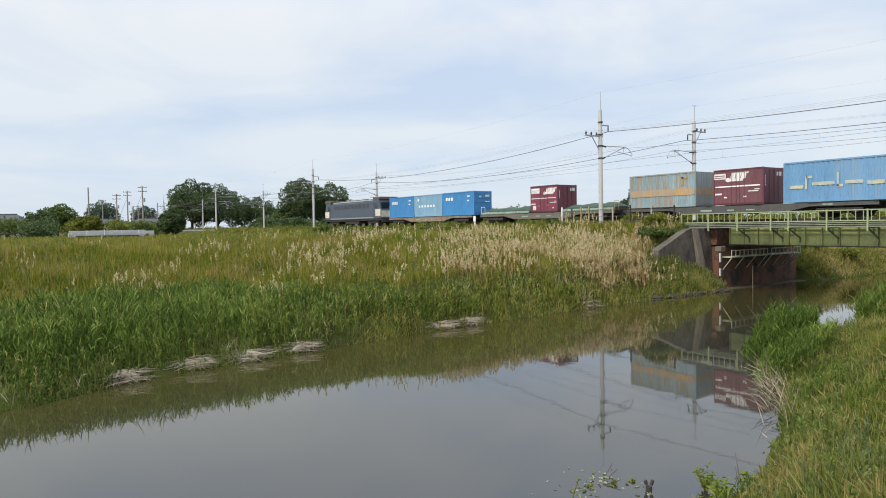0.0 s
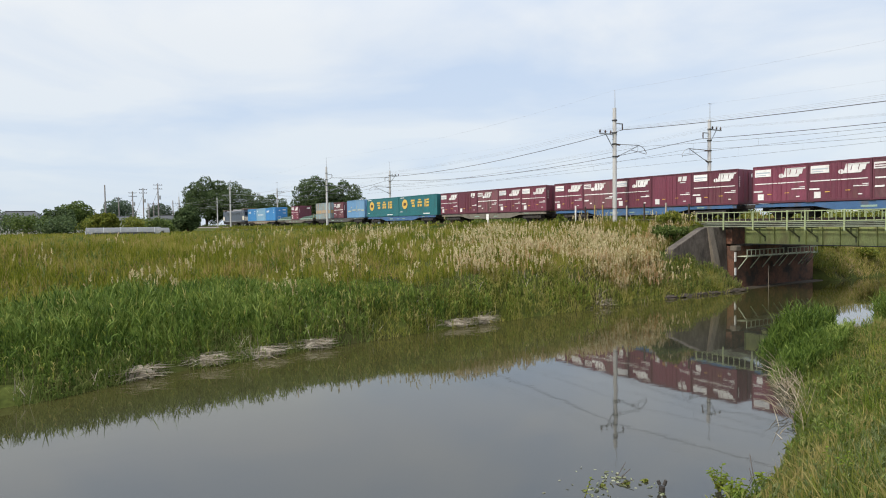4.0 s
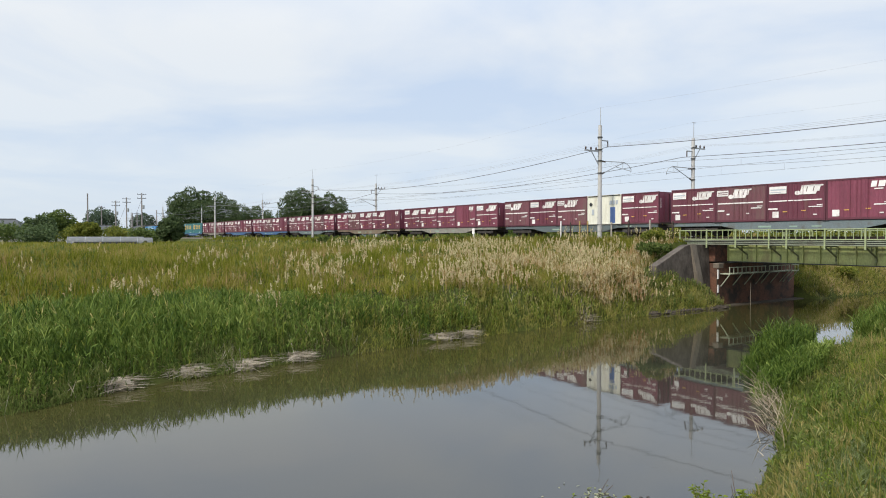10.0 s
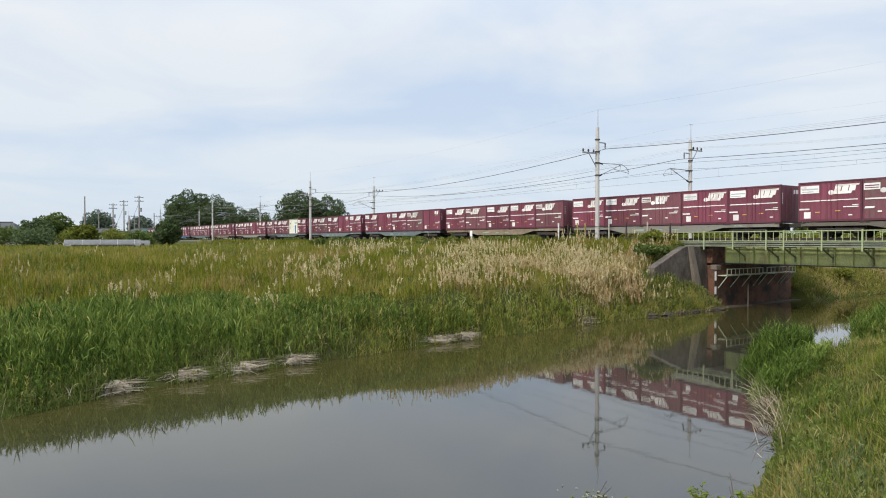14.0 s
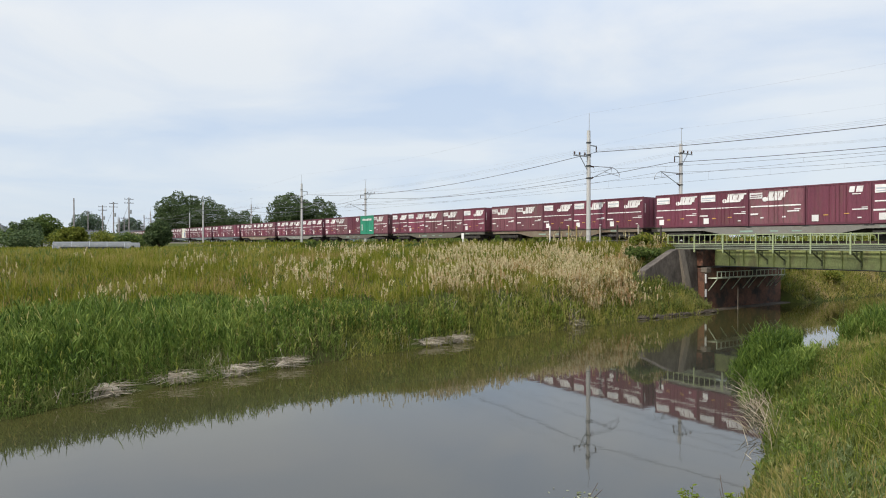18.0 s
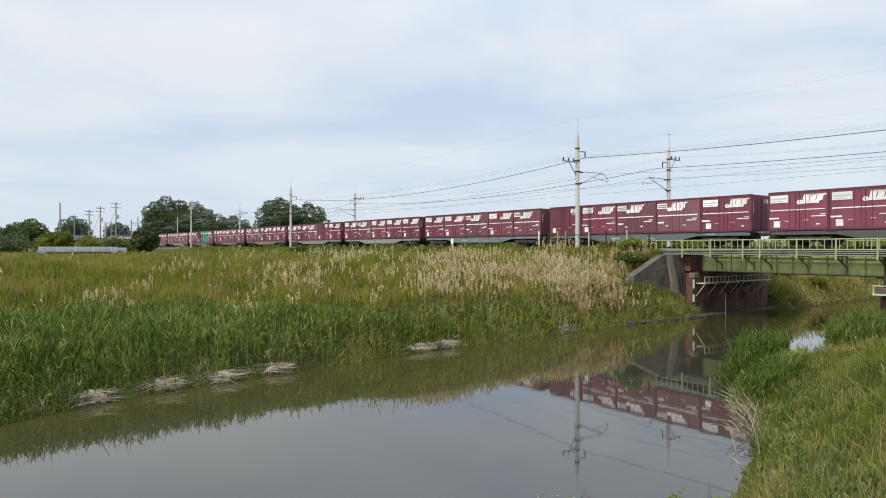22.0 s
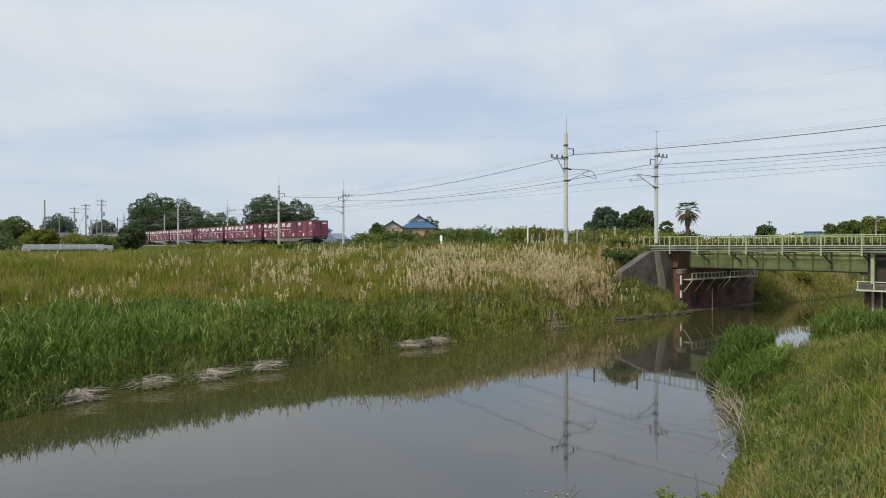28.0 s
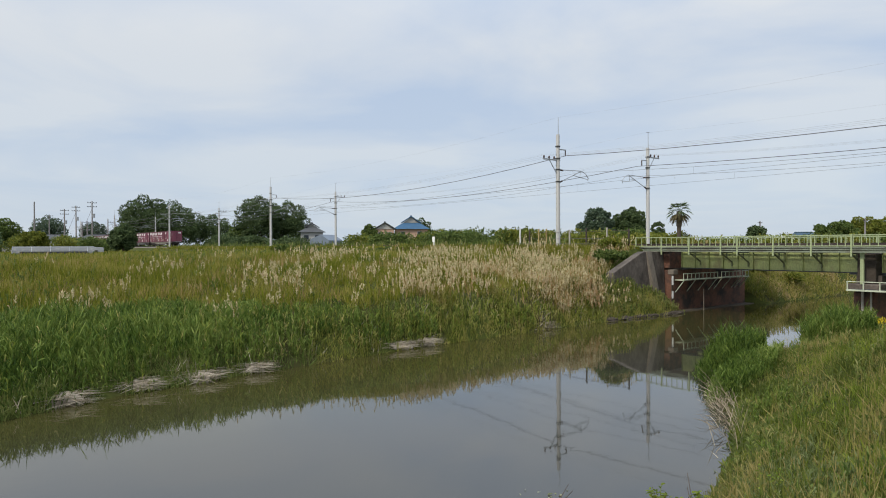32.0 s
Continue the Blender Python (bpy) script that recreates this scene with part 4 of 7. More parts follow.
    if kind == "blue":
        part("title_mark", slab([rect(X(0.12 + i * 0.085), X(0.175 + i * 0.085), Z(0.36), Z(0.22), 0.05) for i in range(3)], y), WHITE_MARK, c, "white block title shapes")
        part("notice", slab([rect(X(0.80), X(0.88), Z(0.24), Z(0.18)), rect(X(0.80), X(0.86), Z(0.42), Z(0.36))], y), WHITE_MARK, c)
        end_marks = [(h - 0.001, h + 0.006, y0, y1, z0, z1) for y0, y1, z0, z1 in ((-0.5, -0.2, Z(0.28), Z(0.20)), (0.3, 0.9, Z(0.24), Z(0.16)), (0.3, 0.95, Z(0.48), Z(0.42)))]
        part("end_mark", boxes(end_marks), WHITE_MARK, c)
        part("end_bar", boxes([(h, h + 0.035, -w + 0.1, w - 0.1, z, z + 0.05) for z in (0.35, 0.85, 1.35, 1.85, 2.3)]), frame_mat, c)
    if kind == "paleblue":
        part("title_mark", slab([rect(X(0.13), X(0.19), Z(0.28), Z(0.16))] + [rect(X(0.17 + i * 0.105), X(0.225 + i * 0.105), Z(0.57), Z(0.47)) for i in range(6)], y), WHITE_MARK, c, "white block title shapes")
    if kind == "banded":
        part("yellow_band", slab([rect(X(0.07), X(0.21), Z(0.66), Z(0.58)), rect(X(0.30), X(0.52), Z(0.60), Z(0.52)), rect(X(0.62), X(0.78), Z(0.60), Z(0.52)), rect(X(0.82), X(0.97), Z(0.64), Z(0.55))], y), PALE_YELLOW, c, "broken yellow band")
        part("title_mark", slab([rect(X(0.23), X(0.25), Z(0.68), Z(0.36)), rect(X(0.24), X(0.30), Z(0.42), Z(0.36)), rect(X(0.54), X(0.56), Z(0.64), Z(0.32)), rect(X(0.54), X(0.60), Z(0.66), Z(0.60))], y), PALE_YELLOW, c, "pale yellow block shapes")
    if kind == "rusty":
        part("orange_band", slab([rect(X(0.02), X(0.98), Z(0.66), Z(0.46))], y - 0.002, 0.004), RUST_ORANGE, c, "faded orange band streaked with rust")
        part("orange_end_band", box(h - 0.001, h + 0.005, -w + 0.1, w - 0.1, Z(0.66), Z(0.46)), RUST_ORANGE, c)
        part("title_mark", slab([rect(X(0.80), X(0.83), Z(0.38), Z(0.14)), rect(X(0.80), X(0.88), Z(0.19), Z(0.14))], y), FADED_YELLOW, c)
    if kind == "teal":
        bm = bmesh.new()
        cx, cz = X(0.165), Z(0.40)
        add_prism(bm, [(cx + 0.70 * math.cos(a), cz + 0.62 * math.sin(a)) for a in np.linspace(0, 2 * math.pi, 28, endpoint=False)], y - 0.006, y + 0.001)
        part("round_badge", bm, YELLOW_MARK, c, "plain yellow oval badge")
        part("badge_mark", slab([rect(cx - 0.36, cx + 0.30, cz - 0.20, cz + 0.18, 0.06)], y - 0.006), BADGE_BROWN, c, "plain dark brown block")
        blocks = {0.33: ((0.0, 0.105, 0.29, 0.20), (0.015, 0.09, 0.41, 0.33), (0.03, 0.105, 0.57, 0.45)), 0.51: ((0.02, 0.085, 0.26, 0.19), (0.0, 0.11, 0.40, 0.30), (0.0, 0.045, 0.56, 0.44), (0.06, 0.11, 0.56, 0.44)),
                  0.69: ((0.0, 0.028, 0.57, 0.20), (0.045, 0.11, 0.28, 0.20), (0.045, 0.11, 0.43, 0.32), (0.045, 0.11, 0.57, 0.47))}
        for f in blocks:
            rows = [rect(X(f + a), X(f + b), Z(c0), Z(d0), 0.05) for a, b, c0, d0 in blocks[f]]
            part("title_mark", slab(rows, y), YELLOW_MARK, c, "large yellow block sign")
        part("notice", slab([rect(X(0.04), X(0.15), Z(0.10), Z(0.06)), rect(X(0.66), X(0.82), Z(0.93), Z(0.88)), rect(X(0.03), X(0.10), Z(0.80), Z(0.77))], y), WHITE_MARK, c)
    return c


def wagon(mat):
    """A bogie container flat: sills, cross beams, bogies with wheelsets, couplers, end steps, brake gear."""
    w = thing("container_wagon", "long low bogie flat wagon with weathered steel frame", "railway wagon", "wagons of the train")
    out = [(-9.15, 0.98), (-9.15, 0.74), (-5.2, 0.74), (-3.6, 0.42), (3.6, 0.42), (5.2, 0.74), (9.15, 0.74), (9.15, 0.98)]
    for s in (-1, 1):
        bm = prism(out, s * 1.12 - 0.04, s * 1.12 + 0.04)
        part("side_sill", bm, mat, w)
    part("centre_sill", box(-9.15, 9.15, -0.25, 0.25, 0.5, 0.94), UNDERGEAR, w)
    beam = mesh_of(box(-0.1, 0.1, -1.08, 1.08, 0.70, 0.95), "cross_beam")
    beam.materials.append(UNDERGEAR)
    for x in (-9.0, -6.9, -5.2, -3.6, -1.8, 0, 1.8, 3.6, 5.2, 6.9, 9.0):
        part("cross_beam", beam, None, w).location = (x, 0, 0)
    part("deck_plate", boxes([(-9.15, -7.6, -1.1, 1.1, 0.95, 0.97), (7.6, 9.15, -1.1, 1.1, 0.95, 0.97)]), mat, w)
    for x0, x1, z0, z1 in ((-2.5, -1.6, 0.60, 0.72), (1.0, 1.6, 0.61, 0.70), (-0.4, 0.1, 0.62, 0.70), (6.0, 6.6, 0.80, 0.90)):
        part("sill_plate", slab([rect(x0, x1, z0, z1)], -1.163), TARP_EDGE, w, "small pale plate with markings")
    part("twist_lock", boxes([(x - 0.12, x + 0.12, s * 1.12 - 0.1, s * 1.12 + 0.1, 0.96, 1.0) for x in (-9.0, -5.6, -5.3, -1.9, -1.8, 1.8, 1.9, 5.3, 5.6, 9.0) for s in (-1, 1)]), STEEL_DARK, w)
    part("brake_reservoir", rod((-1.6, -0.7, 0.5), (-0.4, -0.7, 0.5), 0.19, n=10), UNDERGEAR, w)
    part("brake_cylinder", rod((0.9, -0.75, 0.5), (1.7, -0.75, 0.5), 0.15, n=10), UNDERGEAR, w)
    for s in (-1, 1):
        part("coupler", boxes([(min(s * 9.1, s * 9.85), max(s * 9.1, s * 9.85), -0.13, 0.13, 0.70, 0.96)], 0.03), UNDERGEAR, w)
        part("end_handrail", rods([((s * 9.1, -1.05, 0.9), (s * 9.1, -1.05, 1.75), 0.02), ((s * 9.1, -1.05, 1.75), (s * 9.1, -0.55, 1.75), 0.02), ((s * 9.1, -0.55, 1.75), (s * 9.1, -0.55, 0.9), 0.02)], 5), YELLOW_MARK if s > 0 else WHITE_MARK, w)
        b = part("bogie", boxes([(s * 6.9 - 1.35, s * 6.9 + 1.35, q * 0.98 - 0.06, q * 0.98 + 0.06, 0.36, 0.62) for q in (-1, 1)] + [(s * 6.9 - 0.3, s * 6.9 + 0.3, -1.0, 1.0, 0.30, 0.70)] +
                                [(s * 6.9 + a - 0.14, s * 6.9 + a + 0.14, q * 1.0 - 0.1, q * 1.0 + 0.1, 0.30, 0.58) for q in (-1, 1) for a in (-0.95, 0.95)], 0.03), UNDERGEAR, w)
        for a in (-0.95, 0.95):
            x = s * 6.9 + a
            part("wheelset", rods([((x, -0.60, 0.43), (x, -0.47, 0.43), 0.43), ((x, 0.47, 0.43), (x, 0.60, 0.43), 0.43), ((x, -0.7, 0.43), (x, 0.7, 0.43), 0.08)], 20), UNDERGEAR, b)
    return w


def tarp_stack(length):
    """Folded covers laid flat on the wagon deck: a sagging rounded heap with pale edge boards and lashings."""
    o = thing("tarpaulin_stack", "dark green tarpaulin lashed over flat load on the wagon", "tarpaulin", "tarpaulins on the train")
    h = length / 2
    part("edge_board", boxes([(-h, h, -1.2, -1.12, 0.0, 0.2), (-h, h, 1.12, 1.2, 0.0, 0.2)]), TARP_EDGE, o, "pale green edge board")
    bm = bmesh.new()
    rings = []
    n = 24
    for i in range(n + 1):
        f = i / n
        top = (0.50 + 0.10 * f + 0.05 * math.sin(f * 17) + 0.03 * math.sin(f * 41)) * min(1, 5 * f + 0.35, 5 * (1 - f) + 0.45)
        rings.append([bm.verts.new((-h + length * f, 1.1 * math.cos(a), 0.06 + top * max(0, math.sin(a)) ** 0.7)) for a in np.linspace(math.pi, 0, 11)])
    for a, b in zip(rings, rings[1:]):
        for k in range(10):
            bm.faces.new((a[k], b[k], b[k + 1], a[k + 1]))
    bm.faces.new(rings[0])
    bm.faces.new(list(reversed(rings[-1])))
    bmesh.ops.recalc_face_normals(bm, faces=bm.faces)
    part("cover", bm, TARP_GREEN, o, "dark green canvas cover")
    for i, f in enumerate((0.16, 0.43, 0.78)):
        x = -h + length * f
        part("lashing", box(x - 0.05, x + 0.05, -1.22, -1.19, 0.04, 0.22), GREY_MARK, o)
    return o


def locomotive():
    """An electric locomotive: long ribbed body between two cabs, roof gear, pantographs, bogies."""
    o = thing("electric_locomotive", "dark grey-blue electric locomotive with cream cab panels and pantographs", "locomotive")
    part("body", box(-6.9, 6.9, -1.40, 1.40, 1.02, 3.35, 0.06), LOCO_SIDE, o)
    part("roof_hood", box(-6.6, 6.6, -1.15, 1.15, 3.35, 3.62, 0.10), ROOF_GREY, o)
    part("side_band", boxes([(-6.9, 6.9, -1.412, -1.39, 1.05, 1.22)]), LOCO_PALE, o, "pale grey sill stripe")
    for s in (-1, 1):
        a, b = sorted((s * 6.9, s * 8.95))
        bm = prism([(s * 6.9, 1.02), (s * 8.95, 1.02), (s * 8.95, 2.1), (s * 8.55, 3.55), (s * 6.9, 3.62)], -1.40, 1.40)
        cab = part("cab", bm, LOCO_SIDE, o)
        part("cab_panel", boxes([(min(s * 7.5, s * 8.9), max(s * 7.5, s * 8.9), -1.412, -1.395, 1.35, 2.25)]), LOCO_CREAM, cab, "cream panel below the cab window")
        part("front_panel", box(min(s * 8.94, s * 8.965), max(s * 8.94, s * 8.965), -1.3, 1.3, 1.2, 2.05), LOCO_CREAM, cab, "cream front panel")
        part("cab_side_window", box(s * 7.6 - 0.4, s * 7.6 + 0.4, -1.415, -1.395, 2.35, 3.05), GLASS, cab)
        part("cab_door", box(s * 7.0 - 0.02, s * 7.0 + 0.02, -1.41, -1.39, 1.1, 3.2), STEEL_DARK, cab)
        p0, p1 = Vector((s * 8.90, 0, 2.30)), Vector((s * 8.66, 0, 3.20))
        part("windscreen", boxes([(min(p0.x, p1.x) + 0.0, max(p0.x, p1.x) + 0.03 * (s > 0), -1.2, -0.08, 2.35, 3.15), (min(p0.x, p1.x), max(p0.x, p1.x) + 0.03 * (s > 0), 0.08, 1.2, 2.35, 3.15)]), GLASS, cab)
        part("cab_roof", box(a - 0.05, b - 0.2 * (s > 0) + 0.05, -1.42, 1.42, 3.56, 3.92, 0.05), LOCO_BROWN, cab)
        part("buffer_beam", box(min(s * 8.9, s * 9.1), max(s * 8.9, s * 9.1), -1.25, 1.25, 0.5, 1.05), UNDERGEAR, o)
    part("louvre", boxes([(x, x + 0.9, -1.415, -1.39, 2.5 + 0.09 * k, 2.54 + 0.09 * k) for x in np.arange(-5.6, 5.0, 1.15) for k in range(7)]), STEEL_DARK, o)
    part("underframe", boxes([(-8.9, 8.9, -1.30, 1.30, 0.75, 1.02), (-2.2, 2.2, -1.2, 1.2, 0.35, 0.75)]), UNDERGEAR, o)
    for x in (-6.3, 0, 6.3):
        b = part("bogie", boxes([(x - 1.6, x + 1.6, q * 1.05 - 0.07, q * 1.05 + 0.07, 0.38, 0.70) for q in (-1, 1)]), UNDERGEAR, o)
        for a in (-1.15, 1.15):
            part("wheelset", rods([((x + a, -0.6, 0.56), (x + a, -0.46, 0.56), 0.56), ((x + a, 0.46, 0.56), (x + a, 0.6, 0.56), 0.56)], 20), UNDERGEAR, b)
    for x in (-5.4, 5.4):
        raised = x < 0
        top = 5.05 if raised else 4.0
        p = part("pantograph", rods([((x - 0.9, s * 0.5, 3.62), (x + 0.6, s * 0.35, (top + 3.7) / 2), 0.03) for s in (-1, 1)] + [((x + 0.6, s * 0.35, (top + 3.7) / 2), (x - 0.2, s * 0.3, top), 0.025) for s in (-1, 1)] +
                                     [((x - 0.2, -0.85, top), (x - 0.2, 0.85, top), 0.03), ((x - 0.45, -0.8, top), (x - 0.45, 0.8, top), 0.03)]), STEEL_DARK, o)
        part("pantograph_base", boxes([(x - 1.1, x + 0.9, -0.6, 0.6, 3.62, 3.72)]), STEEL_DARK, p)
    part("roof_gear", boxes([(-3.2, -2.4, -0.5, 0.5, 3.62, 3.95), (-1.2, 0.4, -0.7, 0.7, 3.62, 3.85), (1.6, 2.4, -0.4, 0.4, 3.62, 3.9)], 0.04), ROOF_GREY, o)
    return o


def build_train():
    made = {}

    def put(key, make, x, z):
        """Build a kind once, copy it after that."""
        if key not in made:
            made[key] = make()
            ob = made[key]
        else:
            ob = copy_thing(made[key], Matrix.Identity(4))
        ob.matrix_basis = pose(x, FACE_Y, z)
        TRAIN.append((ob, x, z))
        return ob

    P = 3.725
    kinds = {
        "W": lambda: container("freight_container", 3.70, 2.5, MAROON, MAROON_DARK, "maroon steel rail container with white panel, emblem and stripe", "marked"),
        "V": lambda: container("freight_container", 3.70, 2.5, MAROON_FADED, MAROON_DARK, "older faded maroon steel rail container with white emblem and stripe", "marked_old"),
        "P": lambda: container("freight_container", 3.70, 2.5, MAROON, MAROON_DARK, "plain maroon ribbed rail container with small white emblem", "plain"),
        "X": lambda: container("freight_container", 3.70, 2.5, WHITE_BOX, WHITE_BOX, "cream-white rail container with blue panel and black diamond", "tank_white"),
        "G": lambda: container("freight_container", 3.70, 2.5, GREEN_BOX, GREEN_BOX, "bright green rail container with white title", "green"),
    }
    # each string is one wagon's load, from the front
    loads = ["WPVWW", "WVWPW", "WWVWP", "VWWVW", "WVWWP", "WWWPW", "VWVXW", "WVWPW", "WPWVP", "WVWWV", "WWVWW", "WVPGV", "WWVVW", "VVWWW", "WWVPW", "WVWWW", "WWVWV", "PWVVW", "WWVWP", "WVWPP"]
    sills = "gbbetleeetlggtlleedg"
    paint = {"g": WAGON_GREY, "b": WAGON_BLUE, "d": WAGON_DARK, "t": WAGON_TAN, "l": WAGON_PALE, "e": WAGON_SLATE}
    first, pitch = 31.1, 19.7
    for i, load in enumerate(loads):
        start = first + pitch * i
        put("wagon" + sills[i], lambda: wagon(paint[sills[i]]), start + 2.5 * P, RAIL_Z)
        for k, c in enumerate(load):
            put(c, kinds[c], start + P * (k + 0.5), DECK_Z)
    # the front four wagons carry longer and odd boxes
    for i, s in zip(range(1, 5), "bdgt"):
        put("wagon" + s, lambda: wagon(paint[s]), first - pitch * i + 2.5 * P, RAIL_Z)
    for a in (11.5, 20.95):
        put("teal", lambda: container("long_container", 9.35, 2.55, TEAL_BOX, TEAL_BOX, "long teal container with yellow oval badge and large signs", "teal"), a + 4.68, DECK_Z)
    put("rusty", lambda: container("weathered_container", 6.05, 2.6, RUSTY_BLUE, RUSTY_BLUE, "rust-streaked pale blue container with orange band", "rusty"), -7.9 + 3.03, DECK_Z)
    put("V", kinds["V"], -0.4 + 1.85, DECK_Z)
    put("banded", lambda: container("banded_container", 6.05, 2.6, BAND_BLUE_BOX, BAND_BLUE_BOX, "faded light blue container with broken yellow band", "banded"), 4.6 + 3.03, DECK_Z)
    put("W", kinds["W"], -19.8 + 1.85, DECK_Z)
    for k, a in enumerate((-47.2, -41.05, -34.9)):
        if k == 1:
            put("paleblue", lambda: container("pale_blue_container", 6.05, 2.6, LIGHT_BLUE_BOX, LIGHT_BLUE_BOX, "pale blue container with white block title", "paleblue"), a + 3.03, DECK_Z)
        else:
            put("blue", lambda: container("blue_container", 6.05, 2.6, BLUE_BOX, BLUE_BOX, "strong blue steel container with white title", "blue"), a + 3.03, DECK_Z)
    for a, b in ((-27.6, -20.1), (-15.7, -9.6)):
        put("tarp" + str(a), lambda: tarp_stack(b - a), (a + b) / 2, DECK_Z)
    put("loco", locomotive, -58.3, RAIL_Z)


build_train()

# ---- trees, hedges, houses and poles behind the line ----
# a little haze blue is mixed into the dark foliage colour
TREE_DARK = leaf_material("dark_broadleaf", [(0.042, 0.066, 0.027), (0.072, 0.106, 0.041), (0.110, 0.146, 0.060)], 0.25)
# distance haze painted as blue into the leaf colour
TREE_HAZE = leaf_material("haze_blue_broadleaf", [(0.050, 0.080, 0.050), (0.085, 0.122, 0.074), (0.125, 0.162, 0.100)], 0.25)
TREE_MID = leaf_material("mid_broadleaf", [(0.050, 0.080, 0.020), (0.090, 0.130, 0.032), (0.135, 0.165, 0.045)], 0.3)
HEDGE = leaf_material("yellow_green_shrub", [(0.080, 0.105, 0.018), (0.145, 0.165, 0.026), (0.220, 0.215, 0.042)], 0.35)
BARK = material("tree_bark", (0.075, 0.058, 0.042), 0.95, 0.35, 3.0, 20.0, 0.6)
WALL_WHITE = material("white_house_wall", (0.38, 0.37, 0.35), 0.85, 0.12, 0.8, 15.0, 0.1)
WALL_TAN = material("tan_house_wall", (0.42, 0.27, 0.20), 0.85, 0.15, 0.8, 15.0, 0.1)
TILE_BLUE = material("blue_roof_tile", (0.028, 0.085, 0.16), 0.8, 0.25, 1.5, 12.0, 0.3)
TILE_SLATE = material("blue_slate_roof_tile", (0.035, 0.068, 0.10), 0.85, 0.25, 1.5, 12.0, 0.3)
TILE_GREY = material("grey_roof_tile", (0.06, 0.063, 0.067), 0.85, 0.25, 1.5, 12.0, 0.3)
SHEET_GREY = material("grey_plastic_sheet", (0.115, 0.12, 0.12), 0.88, 0.2, 0.6, 8.0, 0.2, dirt=(0.22, 0.21, 0.19), dirt_amount=0.3)
SHEET_BLUE = material("blue_grey_cover", (0.13, 0.16, 0.20), 0.6, 0.15, 1.0, 10.0, 0.1)
OLD_POLE = material("grey_wood_pole", (0.22, 0.20, 0.19), 0.9, 0.2, 2.0, 20.0, 0.2)
CAR_WHITE = material("white_car_paint", (0.75, 0.76, 0.78), 0.25, 0.04, 1.0, 10.0, 0.0)
CAR_BLUE = material("pale_blue_car_paint", (0.22, 0.34, 0.46), 0.25, 0.04, 1.0, 10.0, 0.0)
TYRE = material("black_tyre", (0.02, 0.02, 0.02), 0.9, 0.2, 4.0, 30.0, 0.1)


def leaf_cloud(centres, radii, n, size, squash=0.9, shell=0.35):
    """Leaf sprays over several lobes, thicker towards their skins, with ragged outlines."""
    c, r = np.asarray(centres, float), np.asarray(radii, float)
    w = r ** 2
    k = RNG.choice(len(c), n, p=w / w.sum())
    v = RNG.normal(0, 1, (n, 3))
    v /= np.linalg.norm(v, axis=1, keepdims=True)
    bump = 1 + 0.16 * np.sin(v[:, 0] * 7 + k) * np.sin(v[:, 1] * 6 + 2 * k) + 0.12 * np.sin(v[:, 2] * 9 + k)
    d = r[k] * (shell + (1 - shell) * RNG.uniform(0, 1, n) ** 0.6) * bump
    p = c[k] + v * d[:, None] * np.array([1, 1, squash])
    a = RNG.normal(0, 1, (n, 3)) + v * 0.4
    a /= np.linalg.norm(a, axis=1, keepdims=True)
    b = np.cross(a, RNG.normal(0, 1, (n, 3)))
    b /= np.linalg.norm(b, axis=1, keepdims=True)
    s = size * RNG.uniform(0.5, 1.3, n)[:, None]
    verts = np.stack([p - a * s, p + b * s * 0.45, p + a * s, p - b * s * 0.45], 1).reshape(-1, 3)
    return verts, np.arange(4 * n).reshape(-1, 4)


def tree(x, y, top, width, mat, label, n=2200, trunk=0.35, name="tree", leaf=0.36, low=0.06, lobes=12):
    """Tapered trunk, spreading limbs and a crown of many leaf sprays."""
    z0 = float(ground_z(x, y))
    h = top - z0
    t = thing(name, label, "tree" if name == "tree" else name, "trees" if name == "tree" else "shrubs")
    t.location = (x, y, z0)
    fork = h * (low + 0.12)
    # lobes over a dome, with a few deep inside, so that the crown is dense with a lumpy skin
    base = h * low
    half, mid = width * 0.5, base + (h - base) * 0.46
    cs, rs = [], []
    for i in range(6):
        a = i * 2.4 + 0.3
        cs.append((half * 0.42 * math.cos(a), half * 0.42 * math.sin(a), mid + (h - base) * RNG.uniform(-0.12, 0.16)))
        rs.append(0.40 * min(half, (h - base) * 0.5))
    m = lobes * 2
    for i in range(m):
        up = 1 - 1.72 * (i + 0.5) / m
        a = i * 2.39996 + RNG.uniform(-0.3, 0.3)
        ring = math.sqrt(max(0.0, 1 - up * up))
        k = RNG.uniform(0.66, 0.86)
        r = RNG.uniform(0.20, 0.31) * min(half, (h - base) * 0.62)
        cs.append((half * k * ring * math.cos(a), half * k * ring * math.sin(a), min(mid + (h - mid) * k * up if up > 0 else mid + (mid - base) * k * up, h - r * 0.8)))
        rs.append(r)
    bm = bmesh.new()
    add_rod(bm, (0, 0, -0.3), (0, 0, fork), trunk, trunk * 0.7, 9)
    part("trunk", bm, BARK, t)
    for c in cs[:6]:
        mid = (c[0] * 0.45, c[1] * 0.45, fork + (c[2] - fork) * 0.55)
        bm = bmesh.new()
        add_rod(bm, (0, 0, fork - 0.2), mid, trunk * 0.5, trunk * 0.3, 6)
        add_rod(bm, mid, c, trunk * 0.3, trunk * 0.1, 6)
        part("limb", bm, BARK, t)
    v, q = leaf_cloud(cs, rs, int(n * 3.8), leaf * 0.86, shell=0.72)
    part("crown", raw_mesh("crown", v, q, mat), None, t)
    return t


